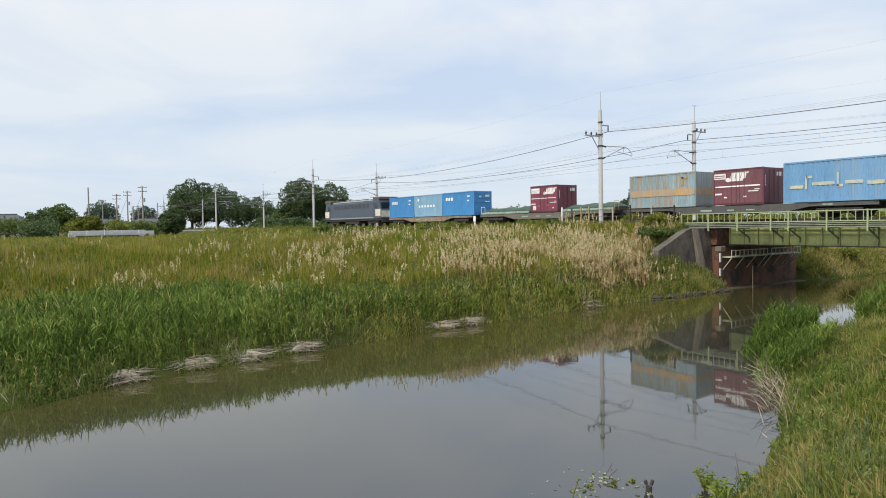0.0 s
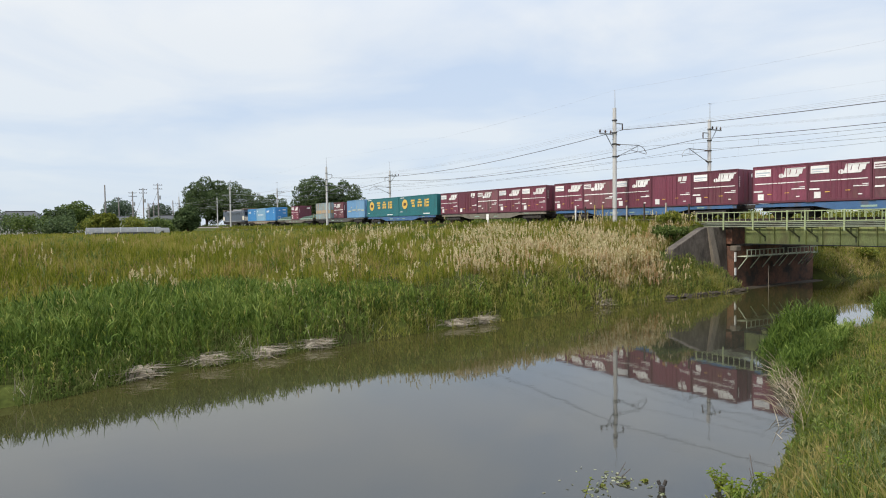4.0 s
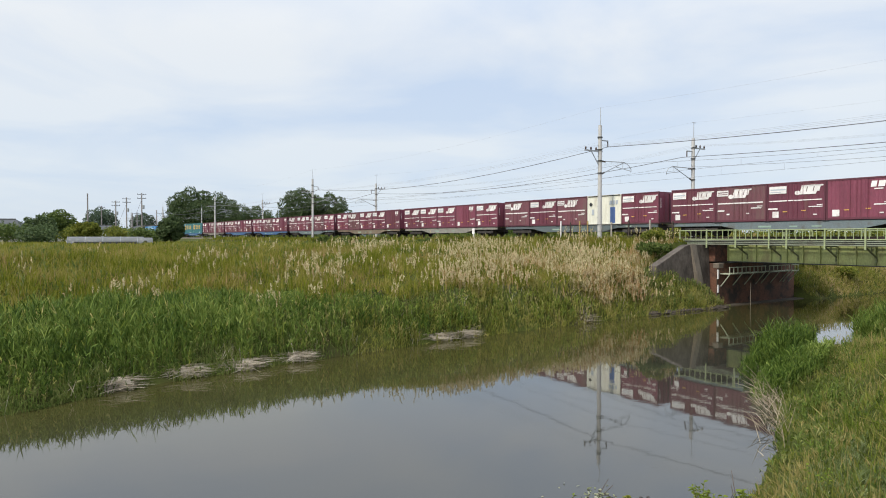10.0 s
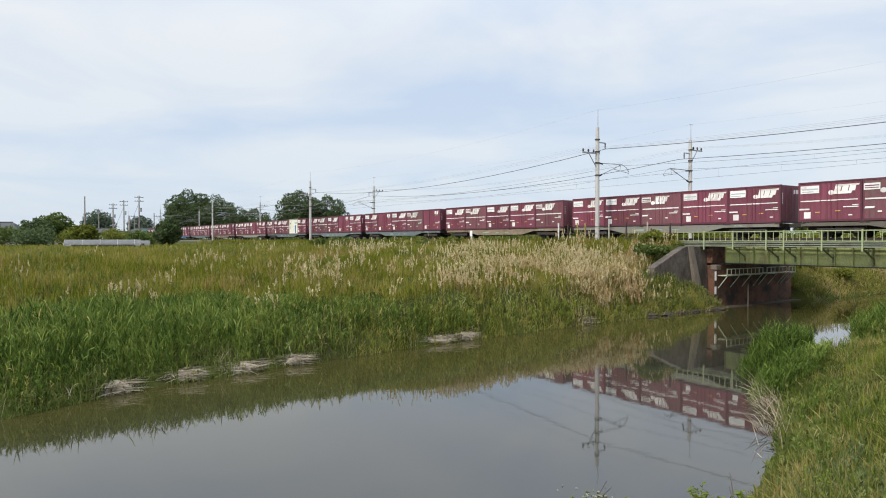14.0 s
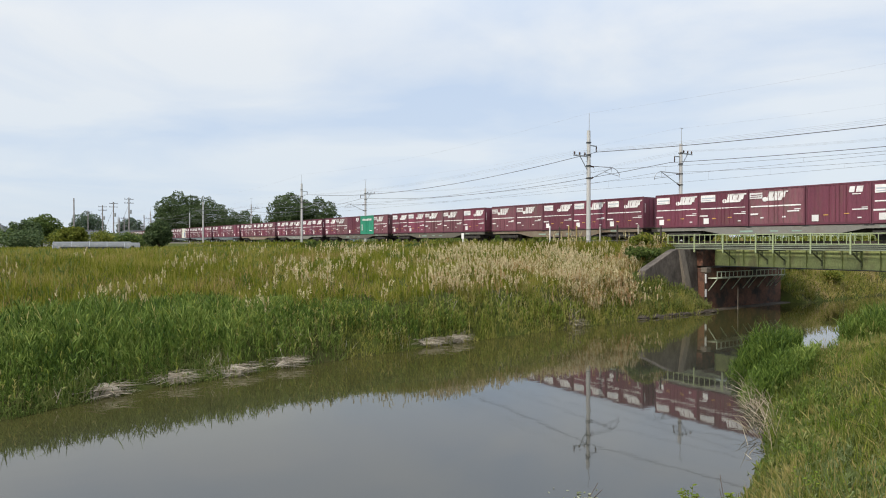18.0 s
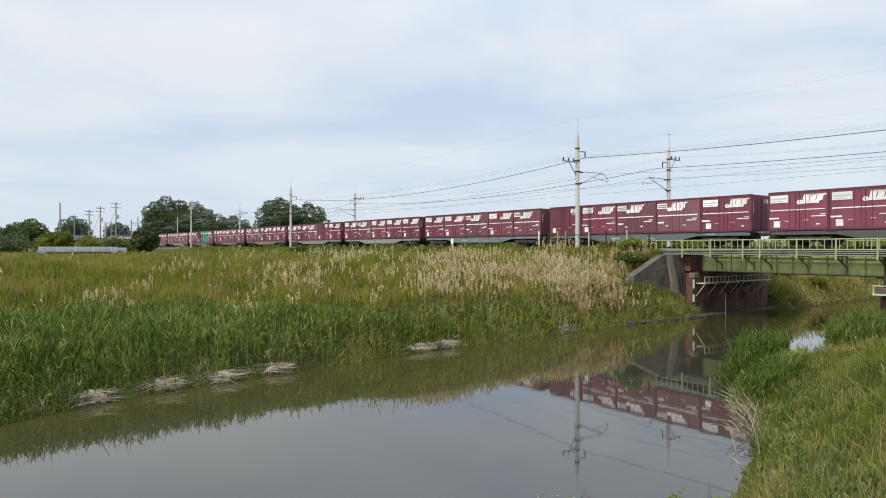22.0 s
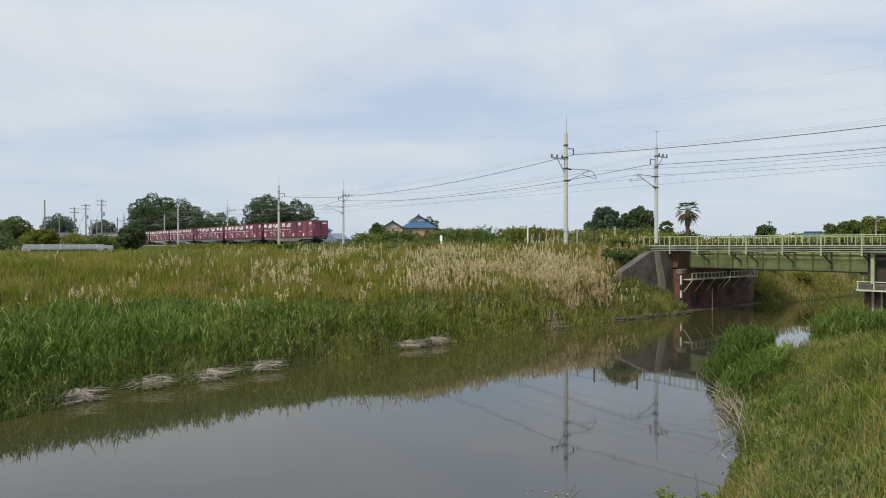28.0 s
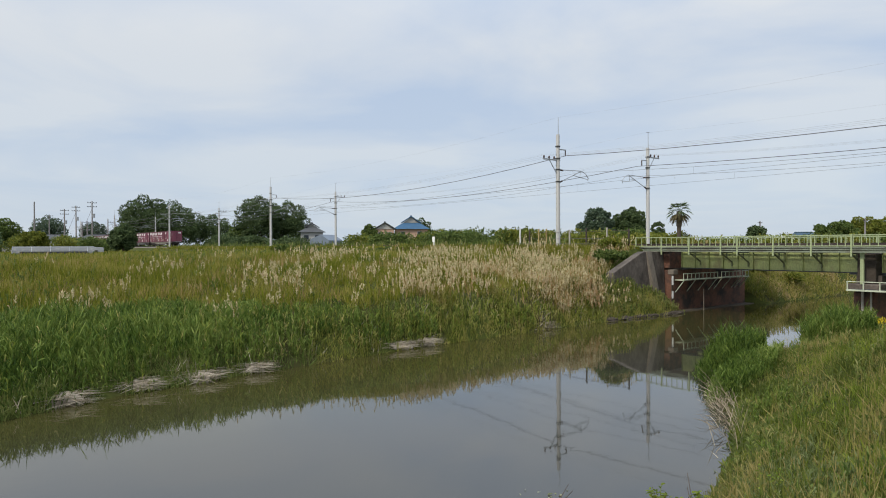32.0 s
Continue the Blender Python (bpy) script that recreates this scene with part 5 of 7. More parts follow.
def shrub(x, y, top, width, mat, label, n=700, leaf=0.22):
    z0 = float(ground_z(x, y))
    h = max(1.0, top - z0)
    s = thing("shrub", label, "shrub", "shrubs")
    s.location = (x, y, z0)
    part("stem", rods([((0, 0, -0.2), (width * 0.2 * math.cos(a), width * 0.2 * math.sin(a), h * 0.6), 0.06, 0.03) for a in (0.3, 2.2, 4.4)]), BARK, s)
    k = 6
    cs = [(width * 0.32 * math.cos(i * 2.4) * (i > 0), width * 0.32 * math.sin(i * 2.4) * (i > 0), h * RNG.uniform(0.35, 0.62)) for i in range(k)]
    rs = [min(width * 0.36, h * 0.5) * RNG.uniform(0.8, 1.1) for i in range(k)]
    rs = [min(r, (h - c[2]) / 0.85) for c, r in zip(cs, rs)]
    v, q = leaf_cloud(cs, rs, n, leaf)
    part("foliage", raw_mesh("foliage", v, q, mat), None, s)
    return s


def palm(x, y, top):
    z0 = float(ground_z(x, y))
    h = top - z0
    p = thing("palm_tree", "fan palm with a shaggy brown trunk and drooping fronds", "palm tree")
    p.location = (x, y, z0)
    bm = bmesh.new()
    add_rod(bm, (0, 0, -0.2), (0.05, 0, h * 0.55), 0.24, 0.30, 10)
    add_rod(bm, (0.05, 0, h * 0.55), (0.05, 0, h - 1.0), 0.42, 0.36, 10)
    part("trunk", bm, BARK, p, "shaggy brown fibrous trunk")
    top_p = np.array([0.05, 0, h - 0.9])
    for i in range(34):
        a = i * 2.39996
        up = 1.6 - 3.4 * (i / 34)
        n = 12
        way0 = np.array([math.cos(a), math.sin(a), up])
        way0 /= np.linalg.norm(way0)
        hub = top_p + way0 * 1.0
        side = np.array([-math.sin(a), math.cos(a), 0])
        fan = np.linspace(-1.15, 1.15, n)
        ways = way0[None, :] * np.cos(fan)[:, None] + side[None, :] * np.sin(fan)[:, None]
        v1, q1 = ribbons(np.repeat(hub[None, :], n, 0), ways, RNG.uniform(0.75, 1.15, n), np.full(n, 0.12), RNG.uniform(0.3, 0.7, n), 4)
        v2, q2 = ribbons(top_p[None, :], way0[None, :], np.array([1.0]), np.array([0.05]), np.array([0.0]), 4)
        v, q = joined([(v1, q1), (v2, q2)])
        part("frond", raw_mesh("frond", v, q, TREE_DARK if i < 21 else DEAD_FROND), None, p)
    return p


DEAD_FROND = leaf_material("dry_frond", [(0.07, 0.06, 0.03), (0.12, 0.10, 0.05)], 0.2)


def house(x, y, w, d, eave, ridge, wall, roof, label, turn=0.0, hip=0.35):
    """Walls with windows under a hipped tile roof with overhanging eaves."""
    z0 = float(ground_z(x, y)) - 0.1
    o = thing("house", label, "house", "houses")
    o.matrix_basis = pose(x, y, z0, 0, 0, turn)
    e, r = eave - z0, ridge - z0
    part("wall", box(-w / 2, w / 2, -d / 2, d / 2, 0, e), wall, o)
    bm = bmesh.new()
    ov = 0.7
    lo = [bm.verts.new(p) for p in ((-w / 2 - ov, -d / 2 - ov, e - 0.1), (w / 2 + ov, -d / 2 - ov, e - 0.1), (w / 2 + ov, d / 2 + ov, e - 0.1), (-w / 2 - ov, d / 2 + ov, e - 0.1))]
    hi = [bm.verts.new((-w / 2 * (1 - hip), 0, r)), bm.verts.new((w / 2 * (1 - hip), 0, r))]
    bm.faces.new((lo[0], lo[1], hi[1], hi[0]))
    bm.faces.new((lo[2], lo[3], hi[0], hi[1]))
    bm.faces.new((lo[1], lo[2], hi[1]))
    bm.faces.new((lo[3], lo[0], hi[0]))
    bm.faces.new(list(reversed(lo)))
    roof_ob = part("roof", bm, roof, o)
    part("ridge_tiles", box(-w / 2 * (1 - hip), w / 2 * (1 - hip), -0.15, 0.15, r - 0.05, r + 0.2, 0.04), roof, roof_ob)
    for i in range(3):
        wx = -w / 2 + w * (i + 0.5) / 3
        f = part("window", box(wx - 0.75, wx + 0.75, -d / 2 - 0.05, -d / 2 + 0.02, e - 1.9, e - 0.7), GALV, o)
        part("pane", box(wx - 0.68, wx + 0.68, -d / 2 - 0.06, -d / 2 - 0.045, e - 1.83, e - 0.77), GLASS, f)
    for wy in (-d / 4, d / 4):
        f = part("window", box(w / 2 - 0.02, w / 2 + 0.05, wy - 0.6, wy + 0.6, e - 1.9, e - 0.7), GALV, o)
        part("pane", box(w / 2 + 0.045, w / 2 + 0.06, wy - 0.53, wy + 0.53, e - 1.83, e - 0.77), GLASS, f)
    return o


def gable_house(x, y, w, d, eave, ridge, wall, roof, label, turn=0.0, skirt=0.0):
    """A house whose white gable end faces along its own +x; with a skirt the gable sits on a wide hipped lower roof."""
    z0 = float(ground_z(x, y)) - 0.1
    o = thing("house", label, "house", "houses")
    o.matrix_basis = pose(x, y, z0, 0, 0, turn)
    e, r, ov = eave - z0, ridge - z0, 0.6
    part("wall", box(-w / 2, w / 2, -d / 2, d / 2, 0, e), wall, o)
    hd, low = d / 2 + ov, e - 0.15
    if skirt:
        knee, hk = e + (r - e) * 0.48, d / 2 * 0.5
        bm = bmesh.new()
        lo = [bm.verts.new(p) for p in ((-w / 2 - ov, -hd, low), (w / 2 + ov, -hd, low), (w / 2 + ov, hd, low), (-w / 2 - ov, hd, low))]
        hi = [bm.verts.new(p) for p in ((-w / 2 + skirt, -hk, knee), (w / 2 - skirt, -hk, knee), (w / 2 - skirt, hk, knee), (-w / 2 + skirt, hk, knee))]
        for i in range(4):
            bm.faces.new((lo[i], lo[(i + 1) % 4], hi[(i + 1) % 4], hi[i]))
        bm.faces.new(hi)
        bm.faces.new(list(reversed(lo)))
        part("lower_roof", bm, roof, o)
        hd, low, x0, x1 = hk + 0.45, knee - 0.05, -w / 2 + skirt - 0.3, w / 2 - skirt + 0.3
    else:
        x0, x1 = -w / 2 - ov, w / 2 + ov
    for q in (-1, 1):
        bm = bmesh.new()
        f = [bm.verts.new(p) for p in ((x0, q * hd, low), (x1, q * hd, low), (x1, 0, r), (x0, 0, r))]
        g = [bm.verts.new((v.co.x, v.co.y, v.co.z + 0.22)) for v in f]
        bm.faces.new(f)
        bm.faces.new(list(reversed(g)))
        for i in range(4):
            bm.faces.new((f[i], g[i], g[(i + 1) % 4], f[(i + 1) % 4]))
        bmesh.ops.recalc_face_normals(bm, faces=bm.faces)
        part("roof_slope", bm, roof, o)
    part("ridge_tiles", box(x0, x1, -0.18, 0.18, r + 0.08, r + 0.36, 0.04), roof, o)
    bm = bmesh.new()
    tri = [(-hd + 0.5, low + 0.12), (hd - 0.5, low + 0.12), (0, r - 0.06)]
    f = [bm.verts.new((x0 + 0.5, yy, zz)) for yy, zz in tri]
    g = [bm.verts.new((x1 - 0.5, yy, zz)) for yy, zz in tri]
    bm.faces.new(f)
    bm.faces.new(list(reversed(g)))
    for i in range(3):
        bm.faces.new((f[i], g[i], g[(i + 1) % 3], f[(i + 1) % 3]))
    bmesh.ops.recalc_face_normals(bm, faces=bm.faces)
    part("gable", bm, WALL_WHITE, o, "white plaster gable")
    for wy in (-d / 4, d / 4):
        f = part("window", box(w / 2 - 0.02, w / 2 + 0.05, wy - 0.6, wy + 0.6, e - 1.9, e - 0.8), GALV, o)
        part("pane", box(w / 2 + 0.045, w / 2 + 0.06, wy - 0.53, wy + 0.53, e - 1.83, e - 0.87), GLASS, f)
    for wx in (-w / 4, w / 4):
        f = part("window", box(wx - 0.7, wx + 0.7, -d / 2 - 0.05, -d / 2 + 0.02, e - 1.9, e - 0.8), GALV, o)
        part("pane", box(wx - 0.63, wx + 0.63, -d / 2 - 0.06, -d / 2 - 0.045, e - 1.83, e - 0.87), GLASS, f)
    return o


def utility_pole(x, y, top, arms, label):
    z0 = float(ground_z(x, y))
    p = thing("utility_pole", label, "utility pole", "village utility poles")
    p.location = (x, y, z0)
    h = top - z0
    part("shaft", rod((0, 0, -0.3), (0, 0, h), 0.22, 0.15, 10), OLD_POLE, p)
    for k in range(arms):
        z = h - 0.5 - k * 1.1
        part("crossarm", box(-0.06, 0.06, -1.2, 1.2, z - 0.06, z + 0.06), STEEL_DARK, p)
        for yy in (-1.05, -0.4, 0.4, 1.05):
            part("insulator", rod((0, yy, z + 0.06), (0, yy, z + 0.28), 0.07, 0.05, 6), INSULATOR, p)
    if arms > 1:
        part("transformer", rod((0.35, 0.35, h - 4.6), (0.35, 0.35, h - 3.5), 0.32, n=12), GALV, p)
        part("stay_wire", rod((0, 0, h - 2.0), (0, -4.5, 0), 0.035), WIRE, p)


def greenhouse(x0, x1, y, w, h, label, turn):
    """A long low tunnel: hoops under grey sheeting."""
    z0 = float(ground_z((x0 + x1) / 2, y))
    g = thing("greenhouse_tunnel", label, "greenhouse", "greenhouse tunnels")
    g.matrix_basis = pose((x0 + x1) / 2, y, z0, 0, 0, turn)
    x0, x1, y = (x0 - x1) / 2, (x1 - x0) / 2, 0.0
    arc = [(y + w / 2 * math.cos(a), h * math.sin(a) ** 0.8) for a in np.linspace(0, math.pi, 11)]
    bm = bmesh.new()
    ends = [[bm.verts.new((x, yy, zz)) for yy, zz in arc] for x in (x0, x1)]
    for i in range(10):
        bm.faces.new((ends[0][i], ends[1][i], ends[1][i + 1], ends[0][i + 1]))
    bm.faces.new(ends[0])
    bm.faces.new(list(reversed(ends[1])))
    bmesh.ops.recalc_face_normals(bm, faces=bm.faces)
    part("sheeting", bm, SHEET_GREY, g)
    for x in np.arange(x0, x1 + 0.1, 2.5):
        hoop = bmesh.new()
        for a, b in zip(arc, arc[1:]):
            add_rod(hoop, (x, a[0], a[1] + 0.02), (x, b[0], b[1] + 0.02), 0.03, n=5)
        part("hoop", hoop, GALV, g)
    part("side_vent", box(x0 + 1, x1 - 1, y - w / 2 - 0.02, y - w / 2 + 0.25, 0.5, 0.85), STEEL_DARK, g, "dark open side vent")


def car(x, y, turn, mat, label):
    z0 = float(ground_z(x, y)) + 0.02
    c = thing("car", label, "car", "parked cars")
    c.matrix_basis = pose(x, y, z0, 0, 0, turn)
    low = [(-2.05, 0.25), (2.05, 0.25), (2.1, 0.62), (1.95, 0.85), (0.95, 0.95), (0.35, 1.45), (-1.3, 1.48), (-1.95, 0.98), (-2.1, 0.7)]
    bm = prism(low, -0.82, 0.82)
    bmesh.ops.bevel(bm, geom=list(bm.edges), offset=0.06, segments=2, affect="EDGES")
    body = part("body", bm, mat, c)
    for s in (-1, 1):
        part("side_window", prism([(-1.55, 1.0), (0.72, 1.0), (0.28, 1.38), (-1.2, 1.40)], s * 0.825 - 0.012, s * 0.825 + 0.012), GLASS, body)
    bm = bmesh.new()
    f = [bm.verts.new(p) for p in ((0.98, -0.7, 0.98), (0.98, 0.7, 0.98), (0.44, 0.66, 1.43), (0.44, -0.66, 1.43))]
    bm.faces.new(f)
    ex = bmesh.ops.extrude_face_region(bm, geom=list(bm.faces))
    bmesh.ops.translate(bm, vec=(0.03, 0, 0.03), verts=[v for v in ex["geom"] if isinstance(v, bmesh.types.BMVert)])
    part("windscreen", bm, GLASS, body)
    for wx in (-1.3, 1.3):
        for s in (-1, 1):
            part("wheel", rod((wx, s * 0.72, 0.3), (wx, s * 0.86, 0.3), 0.31, n=18), TYRE, c)
    part("head_lamp", boxes([(2.0, 2.09, s * 0.6 - 0.15, s * 0.6 + 0.15, 0.62, 0.76) for s in (-1, 1)]), GALV, c)


def build_far():
    # big trees beside the line
    tree(-210, 13.0, 21.9, 17.5, TREE_DARK, "large dark green spreading tree behind the railway", 8500, 0.6, lobes=15, leaf=0.33)
    tree(-207, 21, 20.0, 22, TREE_DARK, "large dark green spreading tree behind the railway", 8000, 0.6, lobes=15, leaf=0.33)
    tree(-214, 37, 16.4, 18, TREE_DARK, "wide dark green tree behind the railway", 4600, 0.4, leaf=0.33)
    tree(-138.5, 24.5, 18.2, 13.0, TREE_DARK, "tall dark broadleaf tree beside the railway", 6500, 0.5, lobes=13, leaf=0.27)
    tree(-139, 32.5, 17.0, 13.0, TREE_DARK, "tall dark broadleaf tree beside the railway", 6500, 0.5, lobes=13, leaf=0.27)
    tree(-141, 20.5, 10.5, 8, TREE_MID, "smaller leafy tree at the edge of a grove", 1800, 0.3)
    tree(-264, -9, 16.6, 15, TREE_HAZE, "rounded dark tree in the village", 3000, 0.4, leaf=0.38)
    tree(-264, 7, 15.2, 11, TREE_HAZE, "rounded dark tree in the village", 2200, 0.4, leaf=0.38)
    tree(-153, -31, 11.4, 9, TREE_MID, "leafy green village tree", 1600, 0.3)
    tree(-142, -35, 9.5, 8, TREE_DARK, "leafy dark village tree", 1400, 0.3)
    tree(-122, -27.5, 7.9, 6, HEDGE, "yellow-green bushy tree among village gardens", 1400, 0.25)
    tree(-104, -15.2, 9.0, 5.2, TREE_DARK, "dark bushy evergreen near the railway", 2000, 0.25, low=0.02)
    tree(-102, 36.5, 10.3, 4, TREE_MID, "slim garden tree near the houses", 900, 0.2)
    tree(-123, 66, 12.4, 8, TREE_DARK, "dark tree behind the blue-roofed house", 1400, 0.3)
    tree(-68, 76, 13.4, 8.6, TREE_HAZE, "dark spreading tree beyond the railway", 4200, 0.35)
    tree(-66, 85, 13.5, 9.0, TREE_DARK, "dark spreading tree beyond the railway", 4600, 0.35)
    tree(-67, 98, 10.9, 4, TREE_DARK, "slender tree beyond the railway", 800, 0.2)
    tree(-57, 127, 9.6, 5, TREE_DARK, "round-headed tree in the distance", 1000, 0.25, low=0.4)
    for i in range(8):
        tree(-42 + i * 3.2, 138 + i * 6 + 2 * math.sin(i * 2.0), 10.4 + 0.6 * i + 0.6 * math.sin(i * 1.7), 13, HEDGE if i % 3 else TREE_MID, "tree in the grove at the far side of the river", 3200, 0.3, low=0.04)
    palm(-26.8, 43.4, 10.6)
    # hedges and shrubs along the far side of the track
    rng = random.Random(5)
    for i in range(60):
        f = i / 59
        x, y = -150 + 120 * f + rng.uniform(-2, 2), 14.5 + 30 * f ** 1.5 + rng.uniform(-1.5, 6)
        if 0.335 < f < 0.47:
            continue
        top = 7.1 + rng.uniform(-0.5, 1.5) + (-0.1 if 0.55 < f < 0.80 else 0.5 if 0.80 <= f < 0.88 else -0.5 if f > 0.88 else 0) + (0.6 if i % 5 == 0 else 0)
        shrub(x, y, top, rng.uniform(3.5, 6.5), (HEDGE if rng.random() < 0.45 else TREE_MID) if f > 0.36 else TREE_DARK, "unkempt yellow-green shrub in the hedge along the line" if f > 0.36 else "dark unkempt shrub in the hedge along the line", 2000, 0.27)
    for i in range(12):
        x, y = -36 + i * 2.4 + rng.uniform(-1, 1), 34 + i * 2.6 + rng.uniform(-2, 2)
        shrub(x, y, (6.9 if i < 4 else 5.8) + rng.uniform(-0.6, 0.5), rng.uniform(3, 5), HEDGE, "yellow-green shrub beside the palm", 1400, 0.26)
    for x, y, top, w, m in ((-126.8, -28.7, 7.6, 6.5, HEDGE), (-132.9, -20.2, 7.4, 6.5, HEDGE), (-139.8, -12.9, 7.2, 6, TREE_MID), (-131, -35.5, 8.0, 6, TREE_DARK), (-120, -36, 7.4, 6, TREE_DARK),
                            (-128, -41, 8.0, 7, TREE_MID), (-112, -18.5, 6.8, 4.5, TREE_MID), (-150, -44, 9.0, 8, TREE_DARK), (-160, -24, 8.5, 8, TREE_DARK), (-170, -14, 8.0, 8, TREE_DARK), (-185, -6, 7.5, 7, TREE_MID), (-200, -38, 10.0, 10, TREE_DARK)):
        shrub(x, y, top, w, m, "rounded garden bush near the greenhouse", 1900, 0.26)
    for i in range(11):
        shrub(-60 + i * 3.1 + rng.uniform(-1, 1), -4.2 + rng.uniform(-0.8, 0.6), 4.75 + rng.uniform(-0.3, 0.35), rng.uniform(2.8, 4.2), TREE_MID if i % 2 else HEDGE, "low dark green bramble along the embankment top", 900, 0.17)
    shrub(-2.0, -4.4, 4.35, 2.6, TREE_MID, "dark leafy bush behind the wing wall", 2600, 0.12)
    shrub(-3.0, -2.9, 5.05, 2.4, HEDGE, "yellow-green leafy bush on the embankment", 2200, 0.12)
    # houses
    gable_house(-116, 49.8, 4.5, 4.6, 9.0, 10.6, WALL_TAN, TILE_GREY, "tan two-storey house with white gable and grey tile roof", -33)
    gable_house(-115, 57.3, 7.6, 8.6, 9.2, 12.3, WALL_TAN, TILE_BLUE, "two-storey house under a dark blue gabled tile roof", -33, 1.7)
    gable_house(-112, 27.0, 5.0, 5.0, 8.1, 9.9, WALL_WHITE, TILE_GREY, "white house with a grey gabled tile roof", -28, 1.2)
    house(-165, -30, 9, 8, 7.2, 9.2, WALL_WHITE, TILE_GREY, "low village house with a grey roof", 80)
    house(-176, -42, 11, 8, 7.4, 9.4, WALL_WHITE, TILE_GREY, "low village house with a grey roof", 70)
    house(-240, -12, 16, 9, 7.4, 9.0, WALL_WHITE, TILE_GREY, "white village house far off", 60)
    house(-228, 2, 10, 7, 7.2, 9.0, WALL_WHITE, TILE_GREY, "small white village house", 60)
    house(-37.0, 107.5, 5.5, 5, 5.8, 7.2, WALL_WHITE, TILE_SLATE, "low house with a blue tiled roof beyond the river", 40)
    cover = thing("tarpaulin_shed", "shed draped in blue-grey sheeting beside a house", "shed")
    cover.matrix_basis = pose(-104, 26.5, float(ground_z(-104, 26.5)), 0, 0, 25)
    part("sheet_roof", prism([(-2.6, 0), (2.6, 0), (2.6, 2.6), (0.4, 3.9), (-2.6, 2.9)], -2.5, 2.5), SHEET_BLUE, cover)
    part("door", box(-0.6, 0.6, -2.53, -2.49, 0, 2.0), STEEL_DARK, cover)
    # village poles
    for x, y, top, arms in ((-172.5, -22.4, 16.6, 0), (-239.8, -11.3, 16.2, 1), (-202.1, -11.6, 16.4, 2), (-199.9, -8.8, 17.4, 2), (-174.4, -8.6, 17.4, 2), (-227, 5.1, 14.6, 0), (-214, -5, 13.0, 0), (-236, 0, 14.0, 1)):
        utility_pole(x, y, top, arms, "weathered grey utility pole among village roofs" if arms else "plain tall grey pole among village roofs")
    utility_pole(-60, 135, 11.0, 1, "thin utility pole beyond the river")
    utility_pole(-30, 122, 10.4, 1, "thin utility pole beyond the river")
    greenhouse(-97, -86, -27.7, 5, 1.65, "long low grey sheeted greenhouse tunnel in the field", 82)
    greenhouse(-108, -101, -22, 5, 1.4, "grey sheeted greenhouse tunnel further along", 82)
    for x, y, turn, m, lab in ((-19.2, 62.0, 8, CAR_WHITE, "white hatchback parked beyond the tracks"), (-15.6, 64.2, 4, CAR_BLUE, "pale blue car parked beyond the tracks")):
        car(x, y, turn, m, lab)
    for i in range(13):
        shrub(-58 + i * 2.5 + rng.uniform(-0.8, 0.8), 69 + rng.uniform(-2, 3), 6.2 + rng.uniform(-0.5, 0.5), rng.uniform(3.0, 4.5), TREE_MID if i % 3 else HEDGE, "low green hedge bush along the levee road", 800, 0.24)
    shrub(-0.6, 13.4, 2.5, 2.4, TREE_MID, "dark green bush on the slope beyond the bridge", 1500, 0.14)
    shrub(1.0, 16.8, 1.7, 2.0, HEDGE, "low yellow-green bush on the slope beyond the bridge", 1000, 0.14)
    for i in range(14):
        shrub(-27 + i * 2.3 + rng.uniform(-0.8, 0.8), 71 + rng.uniform(-2, 3), 6.5 + rng.uniform(-0.4, 0.4), rng.uniform(3.0, 4.5), TREE_MID if i % 2 else HEDGE, "low green hedge bush beyond the parked cars", 700, 0.24)


build_far()

# ---- line-side fence and small posts ----


def line_side():
    f = thing("track_fence", "rusty post-and-rail fence along the top of the embankment", "fence")
    posts = [-13.63, -12.48, -11.4, -10.52, -7.99, -6.27, -4.27, -2.29]
    for i, x in enumerate(posts):
        mat = WHITE_MARK if i == 0 else (FADED_YELLOW if i in (2, 3) else (RUST_RAIL if i % 2 else CONCRETE_PALE))
        part("post", box(x - 0.05, x + 0.05, -1.95, -1.85, 4.2, 6.18 - 0.015 * i - (0.12 if i % 3 == 1 else 0), 0.008), mat, f, "white marker post" if i == 0 else ("faded yellow post" if i in (2, 3) else ""))
    part("top_rail", box(-12.5, -2.2, -1.92, -1.895, 5.81, 5.84), RUST_RAIL, f)
    part("mid_wire", rods([((-13.6, -1.9, 5.3), (-2.3, -1.9, 5.25), 0.012), ((-13.6, -1.9, 4.9), (-2.3, -1.9, 4.88), 0.012)]), WIRE, f)
    g = thing("yellow_barrier", "low yellow pipe barrier where the walkway meets the bank", "barrier")
    for x in (-4.6, -3.4, -2.4):
        part("upright", rod((x, -1.55, 4.2), (x, -1.55, 5.05), 0.035), FADED_YELLOW, g)
    part("pipe_rail", rods([((-4.7, -1.55, 5.05), (-2.3, -1.55, 5.05), 0.035), ((-4.7, -1.55, 4.75), (-2.3, -1.55, 4.75), 0.03)]), FADED_YELLOW, g)
    k = thing("line_marker", "short white line-side marker post with a small board", "marker post")
    part("post", box(-24.8, -24.66, -3.05, -2.95, 4.0, 5.35, 0.01), WHITE_MARK, k)
    part("board", box(-24.9, -24.5, -3.08, -3.04, 5.1, 5.65, 0.01), WHITE_MARK, k)


line_side()

